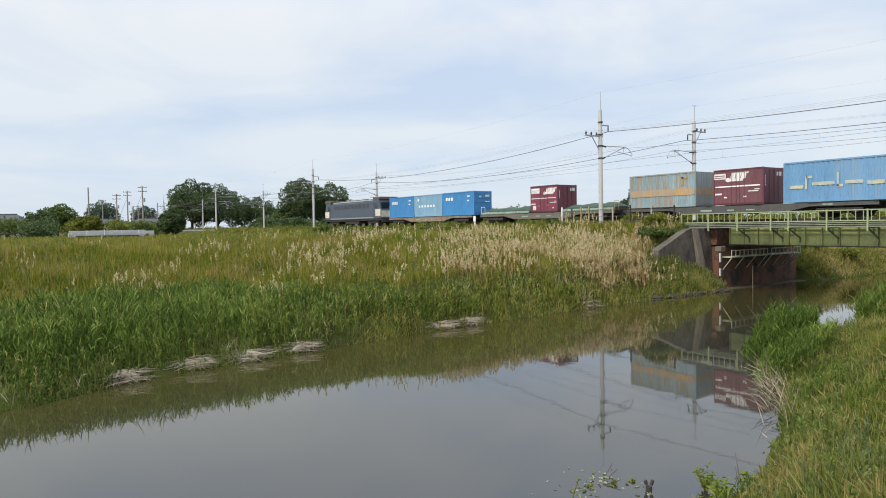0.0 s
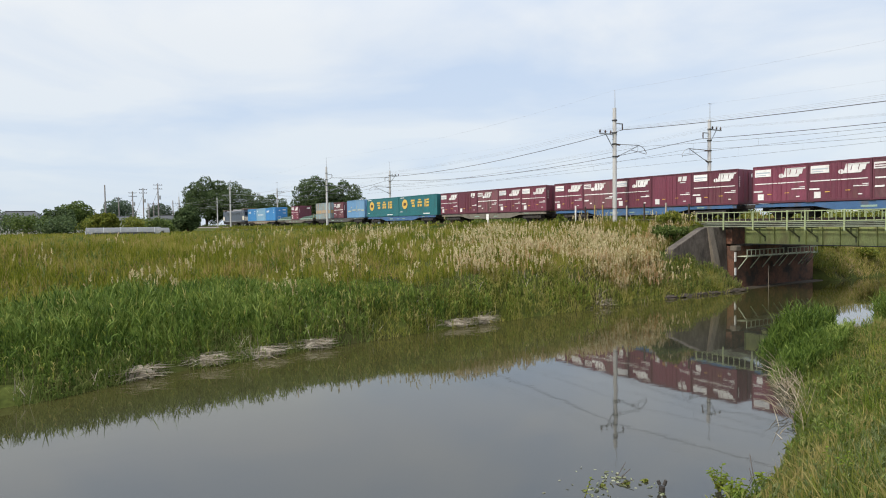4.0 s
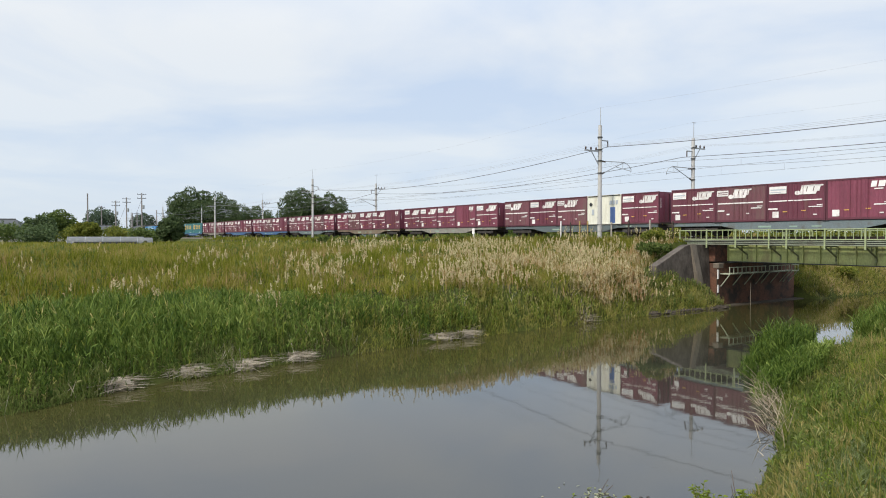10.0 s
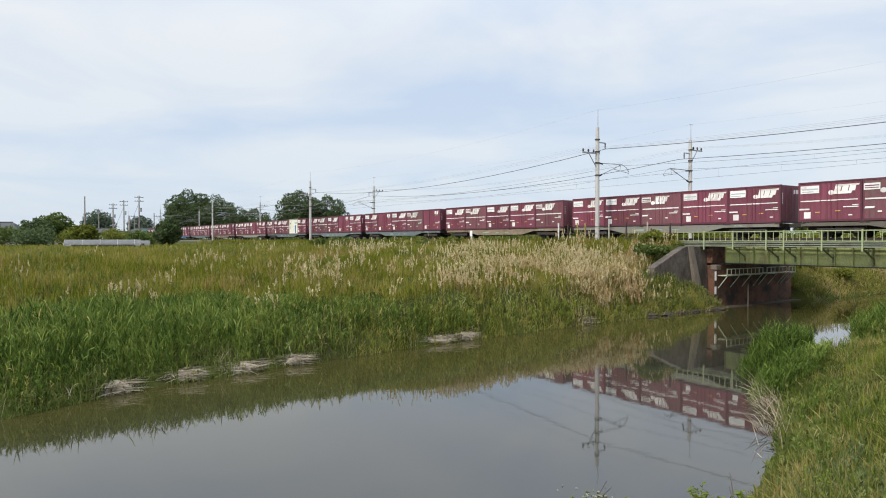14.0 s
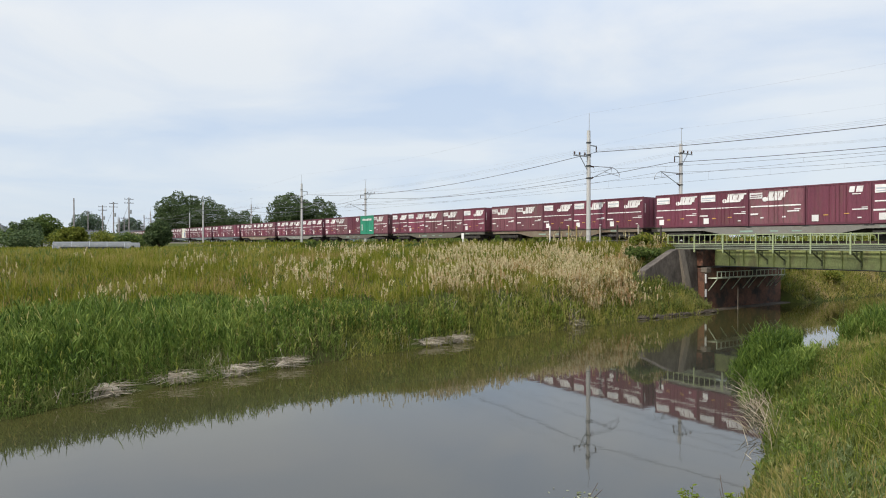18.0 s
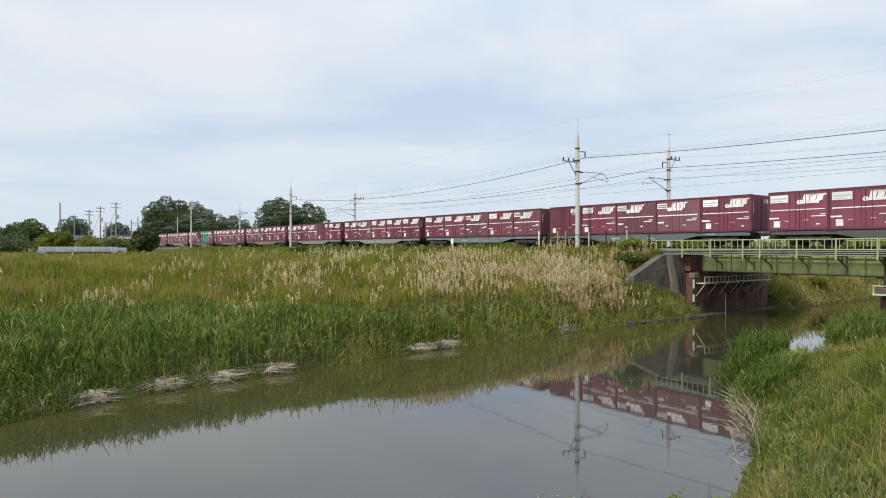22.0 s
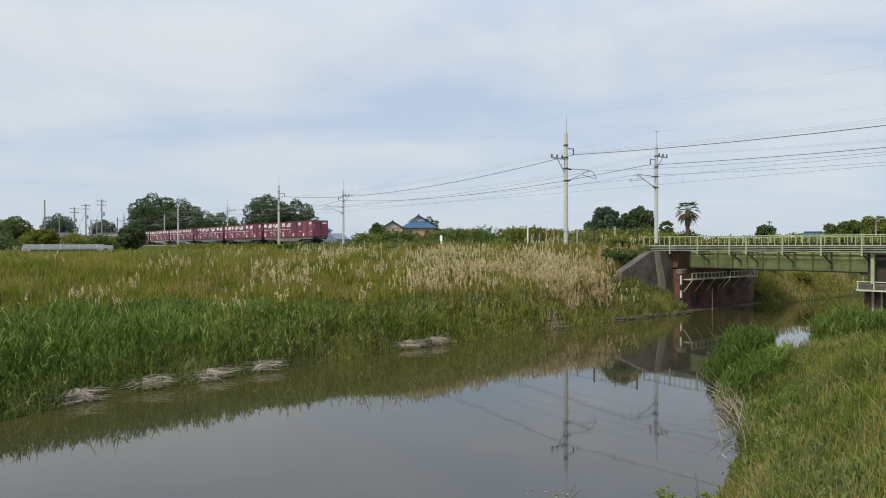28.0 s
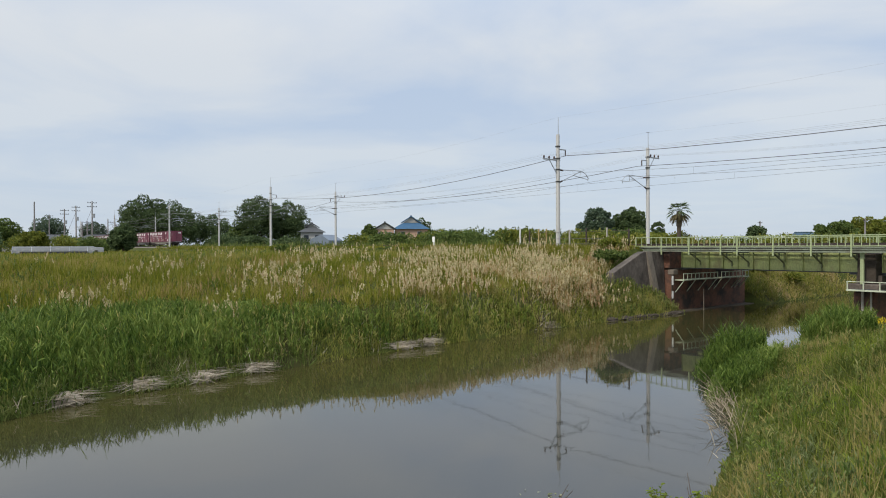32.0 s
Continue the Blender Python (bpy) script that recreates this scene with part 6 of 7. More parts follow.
# ---- vegetation on the banks ----
REED = leaf_material("reed_green", [(0.038, 0.070, 0.012), (0.074, 0.122, 0.020), (0.124, 0.178, 0.032), (0.185, 0.232, 0.055)], 0.24, patch=0.35, patch_scale=0.45)
REED_LIGHT = leaf_material("reed_yellow_green", [(0.110, 0.150, 0.022), (0.190, 0.235, 0.038), (0.275, 0.300, 0.062), (0.390, 0.335, 0.130)], 0.38, patch=0.35, patch_scale=0.5)
FRESH = leaf_material("fresh_green", [(0.062, 0.098, 0.022), (0.104, 0.148, 0.034), (0.158, 0.190, 0.050), (0.235, 0.235, 0.085)], 0.3, patch=0.4, patch_scale=0.7)
EDGE = leaf_material("yellow_green_edge", [(0.110, 0.130, 0.024), (0.185, 0.205, 0.038), (0.265, 0.260, 0.058), (0.350, 0.300, 0.105)], 0.4, patch=0.4, patch_scale=0.8)
TURF = leaf_material("deep_turf_green", [(0.050, 0.075, 0.012), (0.085, 0.115, 0.018), (0.140, 0.160, 0.030)], 0.25, patch=0.4, patch_scale=0.6)
LEAFY = leaf_material("bright_leafy_green", [(0.105, 0.150, 0.018), (0.170, 0.215, 0.028), (0.235, 0.265, 0.042)], 0.4, patch=0.4, patch_scale=0.5)
MUGWORT = leaf_material("grey_green_mugwort", [(0.085, 0.115, 0.035), (0.135, 0.170, 0.060), (0.210, 0.235, 0.110)], 0.3)
BRIGHT = leaf_material("bright_yellow_green", [(0.14, 0.20, 0.022), (0.20, 0.27, 0.034), (0.26, 0.31, 0.05)], 0.4)
BANK = leaf_material("bank_olive_green", [(0.055, 0.074, 0.014), (0.110, 0.134, 0.025), (0.176, 0.180, 0.040), (0.285, 0.236, 0.090)], 0.28, patch=0.75, patch_scale=0.8)
MEADOW = leaf_material("meadow_green", [(0.098, 0.122, 0.012), (0.158, 0.175, 0.018), (0.222, 0.216, 0.030), (0.310, 0.265, 0.080)], 0.4, patch=0.4, patch_scale=0.3)
SLOPE = leaf_material("slope_yellow_green", [(0.150, 0.170, 0.030), (0.230, 0.228, 0.046), (0.320, 0.272, 0.090), (0.420, 0.325, 0.170)], 0.4, patch=0.4, patch_scale=0.2)
STRAW = leaf_material("tan_seed_heads", [(0.37, 0.31, 0.145), (0.49, 0.42, 0.235), (0.61, 0.54, 0.335), (0.50, 0.36, 0.22)], 0.3, patch=0.3, patch_scale=0.5)
STRAW_TAN = leaf_material("tan_straw_tangle", [(0.26, 0.22, 0.09), (0.42, 0.33, 0.17), (0.57, 0.46, 0.28), (0.50, 0.33, 0.20)], 0.35, patch=0.4, patch_scale=0.4)
BROWN_GRASS = leaf_material("brown_flowering_grass", [(0.22, 0.175, 0.05), (0.34, 0.235, 0.095), (0.46, 0.30, 0.16)], 0.35, patch=0.4, patch_scale=0.35)
STRAW_LOW = leaf_material("faded_brown_green", [(0.150, 0.152, 0.036), (0.255, 0.215, 0.068), (0.370, 0.285, 0.120)], 0.35, patch=0.3, patch_scale=0.9)
DEAD = leaf_material("dead_straw", [(0.13, 0.10, 0.065), (0.26, 0.21, 0.145), (0.42, 0.36, 0.27)], 0.2)
DEAD_PALE = leaf_material("bleached_straw", [(0.18, 0.145, 0.10), (0.36, 0.31, 0.23), (0.54, 0.48, 0.39)], 0.2)
MUD = material("pale_dry_mud", (0.40, 0.34, 0.265), 0.95, 0.3, 2.0, 20.0, 0.6, dirt=(0.14, 0.11, 0.08), dirt_amount=0.4)


def directions(n, lean):
    az = RNG.uniform(0, 2 * np.pi, n)
    k = np.abs(RNG.normal(0, lean, n))
    return np.stack([np.cos(az) * k, np.sin(az) * k, np.ones(n)], 1)


def scatter(n, x0, x1, y0, y1):
    return RNG.uniform(x0, x1, n), RNG.uniform(y0, y1, n)


def roots(x, y, sink=0.05):
    return np.stack([x, y, ground_z(x, y) - sink], 1)


def reed_plants(x, y, height, leaves=8, width=0.052):
    """Stems with long arching leaves."""
    n = len(x)
    r = roots(x, y)
    h = height * RNG.uniform(0.78, 1.12, n)
    d = directions(n, 0.10)
    sets = [ribbons(r, d, h * 0.9, np.full(n, width * 0.6), np.full(n, 0.02), 3)]
    for i in range(leaves):
        f = RNG.uniform(0.15, 0.88, n)
        b = r + d * (h * 0.9 * f)[:, None]
        az = RNG.uniform(0, 2 * np.pi, n)
        up = RNG.uniform(1.1, 4.2, n)
        way = np.stack([np.cos(az), np.sin(az), up], 1)
        sets.append(ribbons(b, way, h * RNG.uniform(0.25, 0.42, n), width * RNG.uniform(0.7, 1.2, n), RNG.uniform(0.1, 0.75, n), 4))
    return joined(sets)


def grass_tufts(x, y, height, blades=5, width=0.02, lean=0.35, levels=3, spread=0.07):
    n = len(x)
    sets = []
    for i in range(blades):
        r = roots(x + RNG.normal(0, spread, n), y + RNG.normal(0, spread, n))
        sets.append(ribbons(r, directions(n, lean), height * RNG.uniform(0.55, 1.1, n), np.full(n, width) * RNG.uniform(0.7, 1.3, n), RNG.uniform(0.0, 0.35, n), levels))
    return joined(sets)


def seed_heads(x, y, height, size=0.32, width=0.034):
    """A bare stalk with a feathery nodding head of short slivers."""
    n = len(x)
    r = roots(x, y)
    d = directions(n, 0.22)
    d = d / np.linalg.norm(d, axis=1, keepdims=True)
    h = height * RNG.uniform(0.8, 1.2, n)
    sets = [ribbons(r, d, h, np.full(n, 0.010), np.zeros(n), 3)]
    for i in range(5):
        b = r + d * (h * RNG.uniform(0.74, 0.98, n))[:, None]
        way = d + RNG.normal(0, 0.22, (n, 3))
        way[:, 2] = np.abs(way[:, 2]) + 0.5
        sets.append(ribbons(b, way, size * RNG.uniform(0.5, 1.1, n), np.full(n, width), RNG.uniform(0, 0.3, n), 3))
    return joined(sets)


def stuff(name, data, mat, label, category):
    v, q = data
    return piece(name, raw_mesh(name, v, q, mat), None, label, category, kind="stuff")


def plumes(x, y, height, long=0.46, wide=0.098):
    """Tall stalks, each with a loose feathery plume along its upper part."""
    n = len(x)
    r = roots(x, y)
    d = directions(n, 0.13)
    d = d / np.linalg.norm(d, axis=1, keepdims=True)
    h = height * RNG.uniform(0.8, 1.2, n)
    sets = [ribbons(r, d, h, np.full(n, 0.014), np.zeros(n), 2)]
    for i in range(9):
        f = i / 9
        b = r + d * (h - long * (1 - f) * RNG.uniform(0.85, 1.1, n))[:, None]
        way = d + RNG.normal(0, 0.75 * (1 - 0.6 * f), (n, 3))
        way[:, 2] = np.abs(way[:, 2]) + 0.35
        sets.append(ribbons(b, way, long * RNG.uniform(0.28, 0.5, n), wide * RNG.uniform(0.6, 1.2, n), RNG.uniform(0, 0.35, n), 3))
    return joined(sets)


def reed_top(y):
    """Level that the reed tips reach."""
    return np.interp(y, (-44, -38, -34, -18, -14, -9), (2.38, 2.48, 2.42, 2.35, 1.8, 1.3))


def in_reeds(x, y):
    d = bank_left(y) - x
    wave = 0.8 * np.sin(y * 0.9) + 0.5 * np.sin(y * 2.3 + 1)
    return (d > 0.15) & (d < 9.5 + wave) & (ground_z(x, y) < reed_top(y) - 0.55 + 0.2 * np.sin(y * 1.3 + x))


def dryness(x, y):
    """How far the grass has gone to straw: most beside the wing wall."""
    return np.exp(-((y + 11.0) / 6.5) ** 2 - ((x + 2.0) / 4.5) ** 2)


def plant_banks():
    # reed belt along the water on the far bank
    x, y = scatter(33000, -8, 8, -56, -8)
    keep = in_reeds(x, y)
    x, y = x[keep], y[keep]
    d = bank_left(y) - x
    # low at the water's edge towards the near end, with clumps of taller stems
    end = np.interp(y, (-43, -37), (1.0, 0.0))
    front = end * np.interp(d, (0.1, 0.8, 2.0, 4.5, 6.0), (0.18, 0.28, 0.48, 0.86, 1.0)) + (1 - end) * np.interp(d, (0.1, 0.7, 2.0, 3.2), (0.32, 0.56, 0.84, 1.0))
    h = np.clip(reed_top(y) - ground_z(x, y), 0.45, 2.1) * front
    h = h * (1 + 0.10 * np.sin(x * 1.7 + y) * np.cos(y * 0.9) + 0.13 * np.sin(x * 4.1 - y * 2.7) * np.sin(y * 3.3 + x))
    bare = np.sin(y * 1.9 + 0.6) + np.sin(y * 0.83) > 0.9
    keep = ~(bare & (d < 0.9))
    x, y, h = x[keep], y[keep], h[keep]
    light = RNG.uniform(0, 1, len(x)) < np.interp(y, (-36, -27, -20, -10), (0.06, 0.30, 0.75, 0.95))
    stuff("reeds", reed_plants(x[~light], y[~light], h[~light], 7, 0.041), REED, "dense belt of tall dark green reeds along the water", "reeds")
    stuff("reeds", reed_plants(x[light], y[light], h[light], 7, 0.041), REED_LIGHT, "yellow-green reeds thinning out towards the bridge", "reeds")
    x, y = scatter(26000, -2, 9, -56, -2.5)
    d = bank_left(y) - x
    keep = (d > -0.15) & (d < 1.0 + 1.1 * np.sin(y * 0.8) ** 2) & (np.sin(y * 2.7) + np.sin(y * 1.1 + 2) > -1.5)
    x, y = x[keep], y[keep]
    for pick, mat, lab in ((y < -30, FRESH, "fresh green grass hanging over the water's edge"), (y >= -30, EDGE, "yellow-green grass hanging over the water's edge")):
        ex, ey = x[pick], y[pick]
        stuff("edge_grass", joined([grass_tufts(ex, ey, 0.50 + 0.26 * np.sin(ey * 2.1) * np.sin(ey * 0.7 + 1), 5, 0.034, 0.6), reed_plants(ex[::5], ey[::5], 0.72 + 0.25 * np.sin(ey[::5] * 1.7), 6, 0.04)]), mat, lab, "grass")
    # pale dead leaves and stalks hanging through the front of the belt
    x, y = scatter(5200, -2, 9, -52, -8)
    d = bank_left(y) - x
    keep = (d > 0.0) & (d < 1.5) & (np.sin(y * 1.6 + 1) + np.sin(y * 3.7) + RNG.uniform(-1, 1, len(x)) > 1.0)
    x, y = x[keep], y[keep]
    stuff("dead_reed_leaves", grass_tufts(x, y, np.full(len(x), 0.7), 3, 0.026, 0.9, 4, 0.12), DEAD_PALE, "bleached dead leaves hanging at the foot of the reeds", "reeds")
    # meadow grass on the slope behind
    x, y = scatter(32000, -34, 1, -58, -2.6)
    wall = (x > -1.2) & (y > -8.6)
    keep = ~in_reeds(x, y) & (bank_left(y) - x < 32) & (bank_left(y) - x > 0.8) & ~wall & (RNG.uniform(0, 1, len(x)) > 0.55 * dryness(x, y))
    x, y = x[keep], y[keep]
    stuff("meadow_grass", grass_tufts(x, y, np.full(len(x), 0.82) + 0.2 * np.sin(x * 0.7) * np.cos(y * 0.5), 5, 0.044, 0.42), MEADOW, "tall olive green meadow grass on the river slope", "grass")
    x, y = scatter(9000, -130, -30, -60, -2.6)
    stuff("field_grass", grass_tufts(x, y, np.full(len(x), 0.85), 4, 0.12, spread=0.3), MEADOW, "olive green field grass reaching to the village", "grass")
    # brownish flowering grass in soft patches through the meadow
    x, y = scatter(15000, -34, 0.5, -58, -2.6)
    d = bank_left(y) - x
    keep = ~in_reeds(x, y) & (d > 1.3) & (np.sin(x * 0.42 + 0.7) * np.cos(y * 0.33 + 2) + 0.8 * np.sin(x * 0.9 + y * 0.55) + RNG.uniform(-1.1, 1.1, len(x)) > 0.55 - 0.9 * dryness(x, y)) & ~((x > -1.3) & (y > -8))
    x, y = x[keep], y[keep]
    stuff("brown_grass", grass_tufts(x, y, RNG.uniform(0.7, 1.05, len(x)), 5, 0.024, 0.35), BROWN_GRASS, "soft patches of brownish flowering grass", "grass")
    # pale plumes in drifts, thickest beside the wing wall, few on the level ground behind
    x, y = scatter(60000, -34, 1.0, -58, -2.0)
    d = bank_left(y) - x
    clump = np.sin(x * 0.55 + 2) * np.cos(y * 0.62 + 1) + 0.9 * np.sin(x * 1.3 - y * 0.8) * np.sin(y * 1.7 + x * 0.6) + 0.8 * np.sin(x * 2.9 + y * 1.1) * np.sin(y * 3.1 - x)
    dry = np.exp(-((y + 9.0) / 8.5) ** 2) * np.exp(-((x + 5.0) / 8.0) ** 2) * 0.7 + 0.5 * dryness(x, y)
    level = np.interp(d, (7, 11, 19, 26), (0.0, 0.35, 1.1, 2.4))
    keep = ~in_reeds(x, y) & (d > 1.1) & (RNG.uniform(-0.8, 3.6, len(x)) < clump * 1.4 - 0.85 - level + np.interp(y, (-48, -34, -18), (-0.9, -0.2, 0.35)) + dry) & ~((x > -1.3) & (y > -8))
    x, y = x[keep], y[keep]
    stuff("dry_grass", plumes(x, y, RNG.uniform(0.55, 1.2, len(x)), 0.31, 0.075), STRAW, "pale tan flowering grass plumes in drifts", "grass")
    # on the steep face towards the water they stand close together
    y = RNG.uniform(-34, -3.5, 12000)
    d = np.where(RNG.uniform(0, 1, 12000) < 0.5, RNG.uniform(0.45, 1.9, 12000), RNG.uniform(1.9, 6.5, 12000)) * np.interp(y, (-34, -24), (1.5, 1.0))
    x = bank_left(y) - d
    clump = np.sin(x * 0.8 + y * 0.5) + np.sin(y * 1.35 - x * 0.4 + 1) + 0.8 * np.sin(y * 3.1 + x * 2.3) * np.sin(x * 1.9)
    foot = np.interp(y, (-34, -18, -15, -10, -7, -4), (1.9, 1.7, 0.85, 0.45, 1.0, 2.2))
    keep = (d > foot + 0.3 * np.sin(y * 2.1)) & (clump + RNG.uniform(-1.6, 1.6, len(x)) > np.interp(y, (-34, -22, -14, -6), (2.2, 1.6, 0.45, 0.7)) + np.interp(d, (2, 5), (0, 0.6))) & ~((x > -1.3) & (y > -8))
    x, y = x[keep], y[keep]
    k = RNG.uniform(0, 1, len(x)) < np.interp(y, (-20, -8), (0.2, 0.55))
    stuff("slope_plumes", plumes(x[~k], y[~k], RNG.uniform(0.5, 1.05, (~k).sum()), 0.30, 0.07), STRAW, "pale plumes crowding the steep face of the bank", "grass")
    stuff("brown_plumes", plumes(x[k], y[k], RNG.uniform(0.5, 1.0, k.sum()), 0.30, 0.06), BROWN_GRASS, "pinkish brown plumes among the pale ones", "grass")
    x, y = RNG.normal(-2.6, 3.0, 7000), RNG.normal(-8.6, 3.4, 7000)
    keep = (ground_z(x, y) > 0.95) & (y < -2.0) & ((x < -1.4) | (y < -7.5)) & (np.sin(x * 1.1 + y * 0.4) + np.sin(y * 1.5 - x * 0.5 + 1) > -0.5)
    x, y = x[keep], y[keep]
    k = RNG.uniform(0, 1, len(x)) < 0.45
    stuff("straw_grass", grass_tufts(x[k], y[k], 0.7 + 0.25 * np.sin(x[k] * 2.3) * np.sin(y[k] * 1.9), 5, 0.036, 0.55), STRAW_TAN, "tangle of faded brown grass under the plumes", "grass")
    stuff("under_grass", grass_tufts(x[~k], y[~k], np.full(len(x[~k]), 0.62), 5, 0.036, 0.5), EDGE, "green grass growing through the straw", "grass")
    # embankment shoulder and the bank past the bridge
    x, y = scatter(6000, -120, -0.8, -3.4, -0.9)
    stuff("shoulder_grass", grass_tufts(x, y, np.full(len(x), 0.5), 4, 0.06), MEADOW, "rough grass on the embankment shoulder", "grass")
    x, y = scatter(7000, -290, -20, 10.8, 13.5)
    stuff("far_shoulder_scrub", joined([grass_tufts(x, y, RNG.uniform(0.6, 1.5, len(x)), 4, 0.16, 0.4, 3, 0.25), reed_plants(x[::4], y[::4], RNG.uniform(0.8, 1.6, len(x[::4])), 7, 0.14)]), FRESH, "rank scrub along the far side of the tracks", "scrub")
    x, y = scatter(9000, -24, 3.2, 11.0, 60)
    x2, y2 = scatter(4000, -7, 3.2, 9.9, 26)
    x, y = np.concatenate([x, x2]), np.concatenate([y, y2])
    d = bank_left(y) - x
    keep = d > 0.1
    x, y = x[keep], y[keep]
    stuff("far_slope_grass", joined([grass_tufts(x, y, RNG.uniform(0.45, 0.75, len(x)), 6, 0.045, 0.55), plumes(x[::14], y[::14], np.full(len(x[::14]), 1.0))]), SLOPE, "yellow-green grass slope beyond the bridge", "grass")
    x, y = scatter(7000, -24, 3.2, 10.5, 60)
    keep = (bank_left(y) - x > 0.4) & (np.sin(x * 0.7 + 2) + np.sin(y * 0.45 + x * 0.3) + RNG.uniform(-0.7, 0.7, len(x)) > 0.4)
    x, y = x[keep], y[keep]
    stuff("far_slope_brown_grass", grass_tufts(x, y, np.full(len(x), 0.6), 4, 0.035, 0.55), STRAW_LOW, "brownish patches on the slope beyond the bridge", "grass")
    # low growth at the foot of the wing wall
    x, y = scatter(3000, -0.6, 2.2, -10.5, -0.6)
    d = bank_left(y) - x
    keep = (d > 0.25) & (np.sin(x * 3 + y * 2) + RNG.uniform(-1, 1, len(x)) > -0.9)
    x, y = x[keep], y[keep]
    h = 0.42 + 0.2 * np.sin(y * 2.2 + 1) * np.sin(x * 2.5)
    k = RNG.uniform(0, 1, len(x)) < 0.45
    stuff("wall_foot_grass", grass_tufts(x[~k], y[~k], h[~k], 5, 0.034, 0.6), EDGE, "low weeds at the foot of the wing wall", "grass")
    stuff("wall_foot_weeds", reed_plants(x[k], y[k], h[k] + 0.2, 7, 0.05), FRESH, "leafy green weeds crowding the wing wall foot", "weeds")
    x, y = scatter(40, -0.6, 1.0, -10.0, -5)
    stuff("wall_foot_dry_grass", plumes(x, y, np.full(40, 0.7), 0.35), STRAW, "few tan grass plumes beside the wing wall", "grass")
    x, y = scatter(3000, -32, -1, -52, -4)
    keep = ~in_reeds(x, y) & (bank_left(y) - x > 1.0) & (np.sin(x * 0.8 + 1) + np.sin(y * 0.6) + RNG.uniform(-1, 1, len(x)) > 0.2)
    x, y = x[keep], y[keep]
    stuff("meadow_weeds", reed_plants(x, y, np.full(len(x), 0.95), 7, 0.05), FRESH, "leafy green weeds standing among the meadow grass", "weeds")
    # near bank
    x, y = scatter(20000, 14, 33, -43, -3)
    e = x - bank_right(y)
    keep = (e > 0.1) & (e < 10) & ((x - EYE.x) ** 2 + (y - EYE.y) ** 2 > 4.0)
    x, y = x[keep], y[keep]
    stuff("bank_turf", grass_tufts(x, y, np.full(len(x), 0.2), 4, 0.055, 1.0, 3, 0.10), TURF, "low leafy turf on the near bank", "grass")
    x, y = scatter(40000, 14, 33, -43, -3)
    e = x - bank_right(y)
    r2 = (x - EYE.x) ** 2 + (y - EYE.y) ** 2
    keep = (e > 0.2) & (e < 9) & (y > -40) & (r2 > 3.0) & (RNG.uniform(0, 1, len(x)) < np.clip(11 / np.sqrt(r2), 0.3, 1))
    x, y, e = x[keep], y[keep], e[keep]
    h = 0.36 + 0.15 * np.sin(x * 1.1 + 0.5) * np.cos(y * 0.9) + 0.10 * np.sin(x * 3.1 + y * 2.3) + 0.08 * np.sin(x * 5.7 - y * 4.3)
    h = np.clip(h, 0.12, 1) * np.interp(e, (0.2, 1.2), (0.6, 1.15))
    k = np.sin(x * 1.3 + 2) * np.sin(y * 1.1 + x * 0.4) + 0.7 * np.sin(x * 3.3 + y) * np.sin(y * 2.9) + RNG.uniform(-0.7, 0.7, len(x)) > 1.0
    stuff("bank_grass", grass_tufts(x[~k], y[~k], h[~k], 6, 0.019, 0.8, 3, 0.09), BANK, "thick soft olive green grass on the near bank", "grass")
    stuff("bank_dry_grass", grass_tufts(x[k], y[k], h[k] * 1.15, 6, 0.016, 0.7, 3, 0.09), STRAW_LOW, "patches of faded brown-green grass on the near bank", "grass")
    x, y = scatter(4600, 16, 31, -38, -8)
    e = x - bank_right(y)
    keep = (e > 0.3) & ((x - EYE.x) ** 2 + (y - EYE.y) ** 2 > 8) & (np.sin(x * 1.9) + np.cos(y * 1.7) + RNG.uniform(-1, 1, len(x)) > 0.3)
    x, y = x[keep], y[keep]
    stuff("bank_leaves", reed_plants(x, y, np.full(len(x), 0.5) * RNG.uniform(0.5, 1.3, len(x)), 7, 0.038), FRESH, "broader leafy shoots through the bank grass", "weeds")
    x, y = scatter(700, 17, 31, -36, -6)
    e = x - bank_right(y)
    keep = (e > 1.8) & ((x - EYE.x) ** 2 + (y - EYE.y) ** 2 > 6) & (np.sin(x * 0.9) + np.cos(y * 0.7) + RNG.uniform(-1, 1, len(x)) > 0.5)
    x, y = x[keep], y[keep]
    stuff("bank_seed_grass", seed_heads(x, y, np.full(len(x), 0.45), 0.13, 0.010), STRAW_LOW, "thin tan seed heads over the near bank", "grass")
    # tall brown seed grass and grey-green weeds on the crest
    x, y = RNG.normal(24.3, 0.9, 200), RNG.normal(-32.6, 1.5, 200)
    keep = (x - EYE.x) ** 2 + (y - EYE.y) ** 2 > 30
    stuff("crest_seed_grass", seed_heads(x[keep], y[keep], RNG.uniform(0.4, 0.8, keep.sum()), 0.13, 0.009), STRAW_LOW, "tall brown seed grass on the crest of the near bank", "grass")
    x, y = RNG.uniform(17, 27, 900), RNG.uniform(-33, -10, 900)
    keep = (x - bank_right(y) > 2.5) & (np.sin(x * 1.1 + 1) + np.sin(y * 0.8) > 0.5)
    stuff("bank_brown_grass", seed_heads(x[keep], y[keep], RNG.uniform(0.4, 0.75, keep.sum()), 0.15, 0.012), STRAW_LOW, "drifts of brown seed grass on the near bank", "grass")
    x, y = RNG.normal(23.0, 0.55, 240), RNG.normal(-32.4, 0.8, 240)
    stuff("mugwort", reed_plants(x, y, RNG.uniform(0.25, 0.45, 240), 12, 0.022), MUGWORT, "soft grey-green mugwort on the near bank", "weeds")
    x, y = RNG.normal(21.9, 0.35, 130), RNG.normal(-30.6, 0.6, 130)
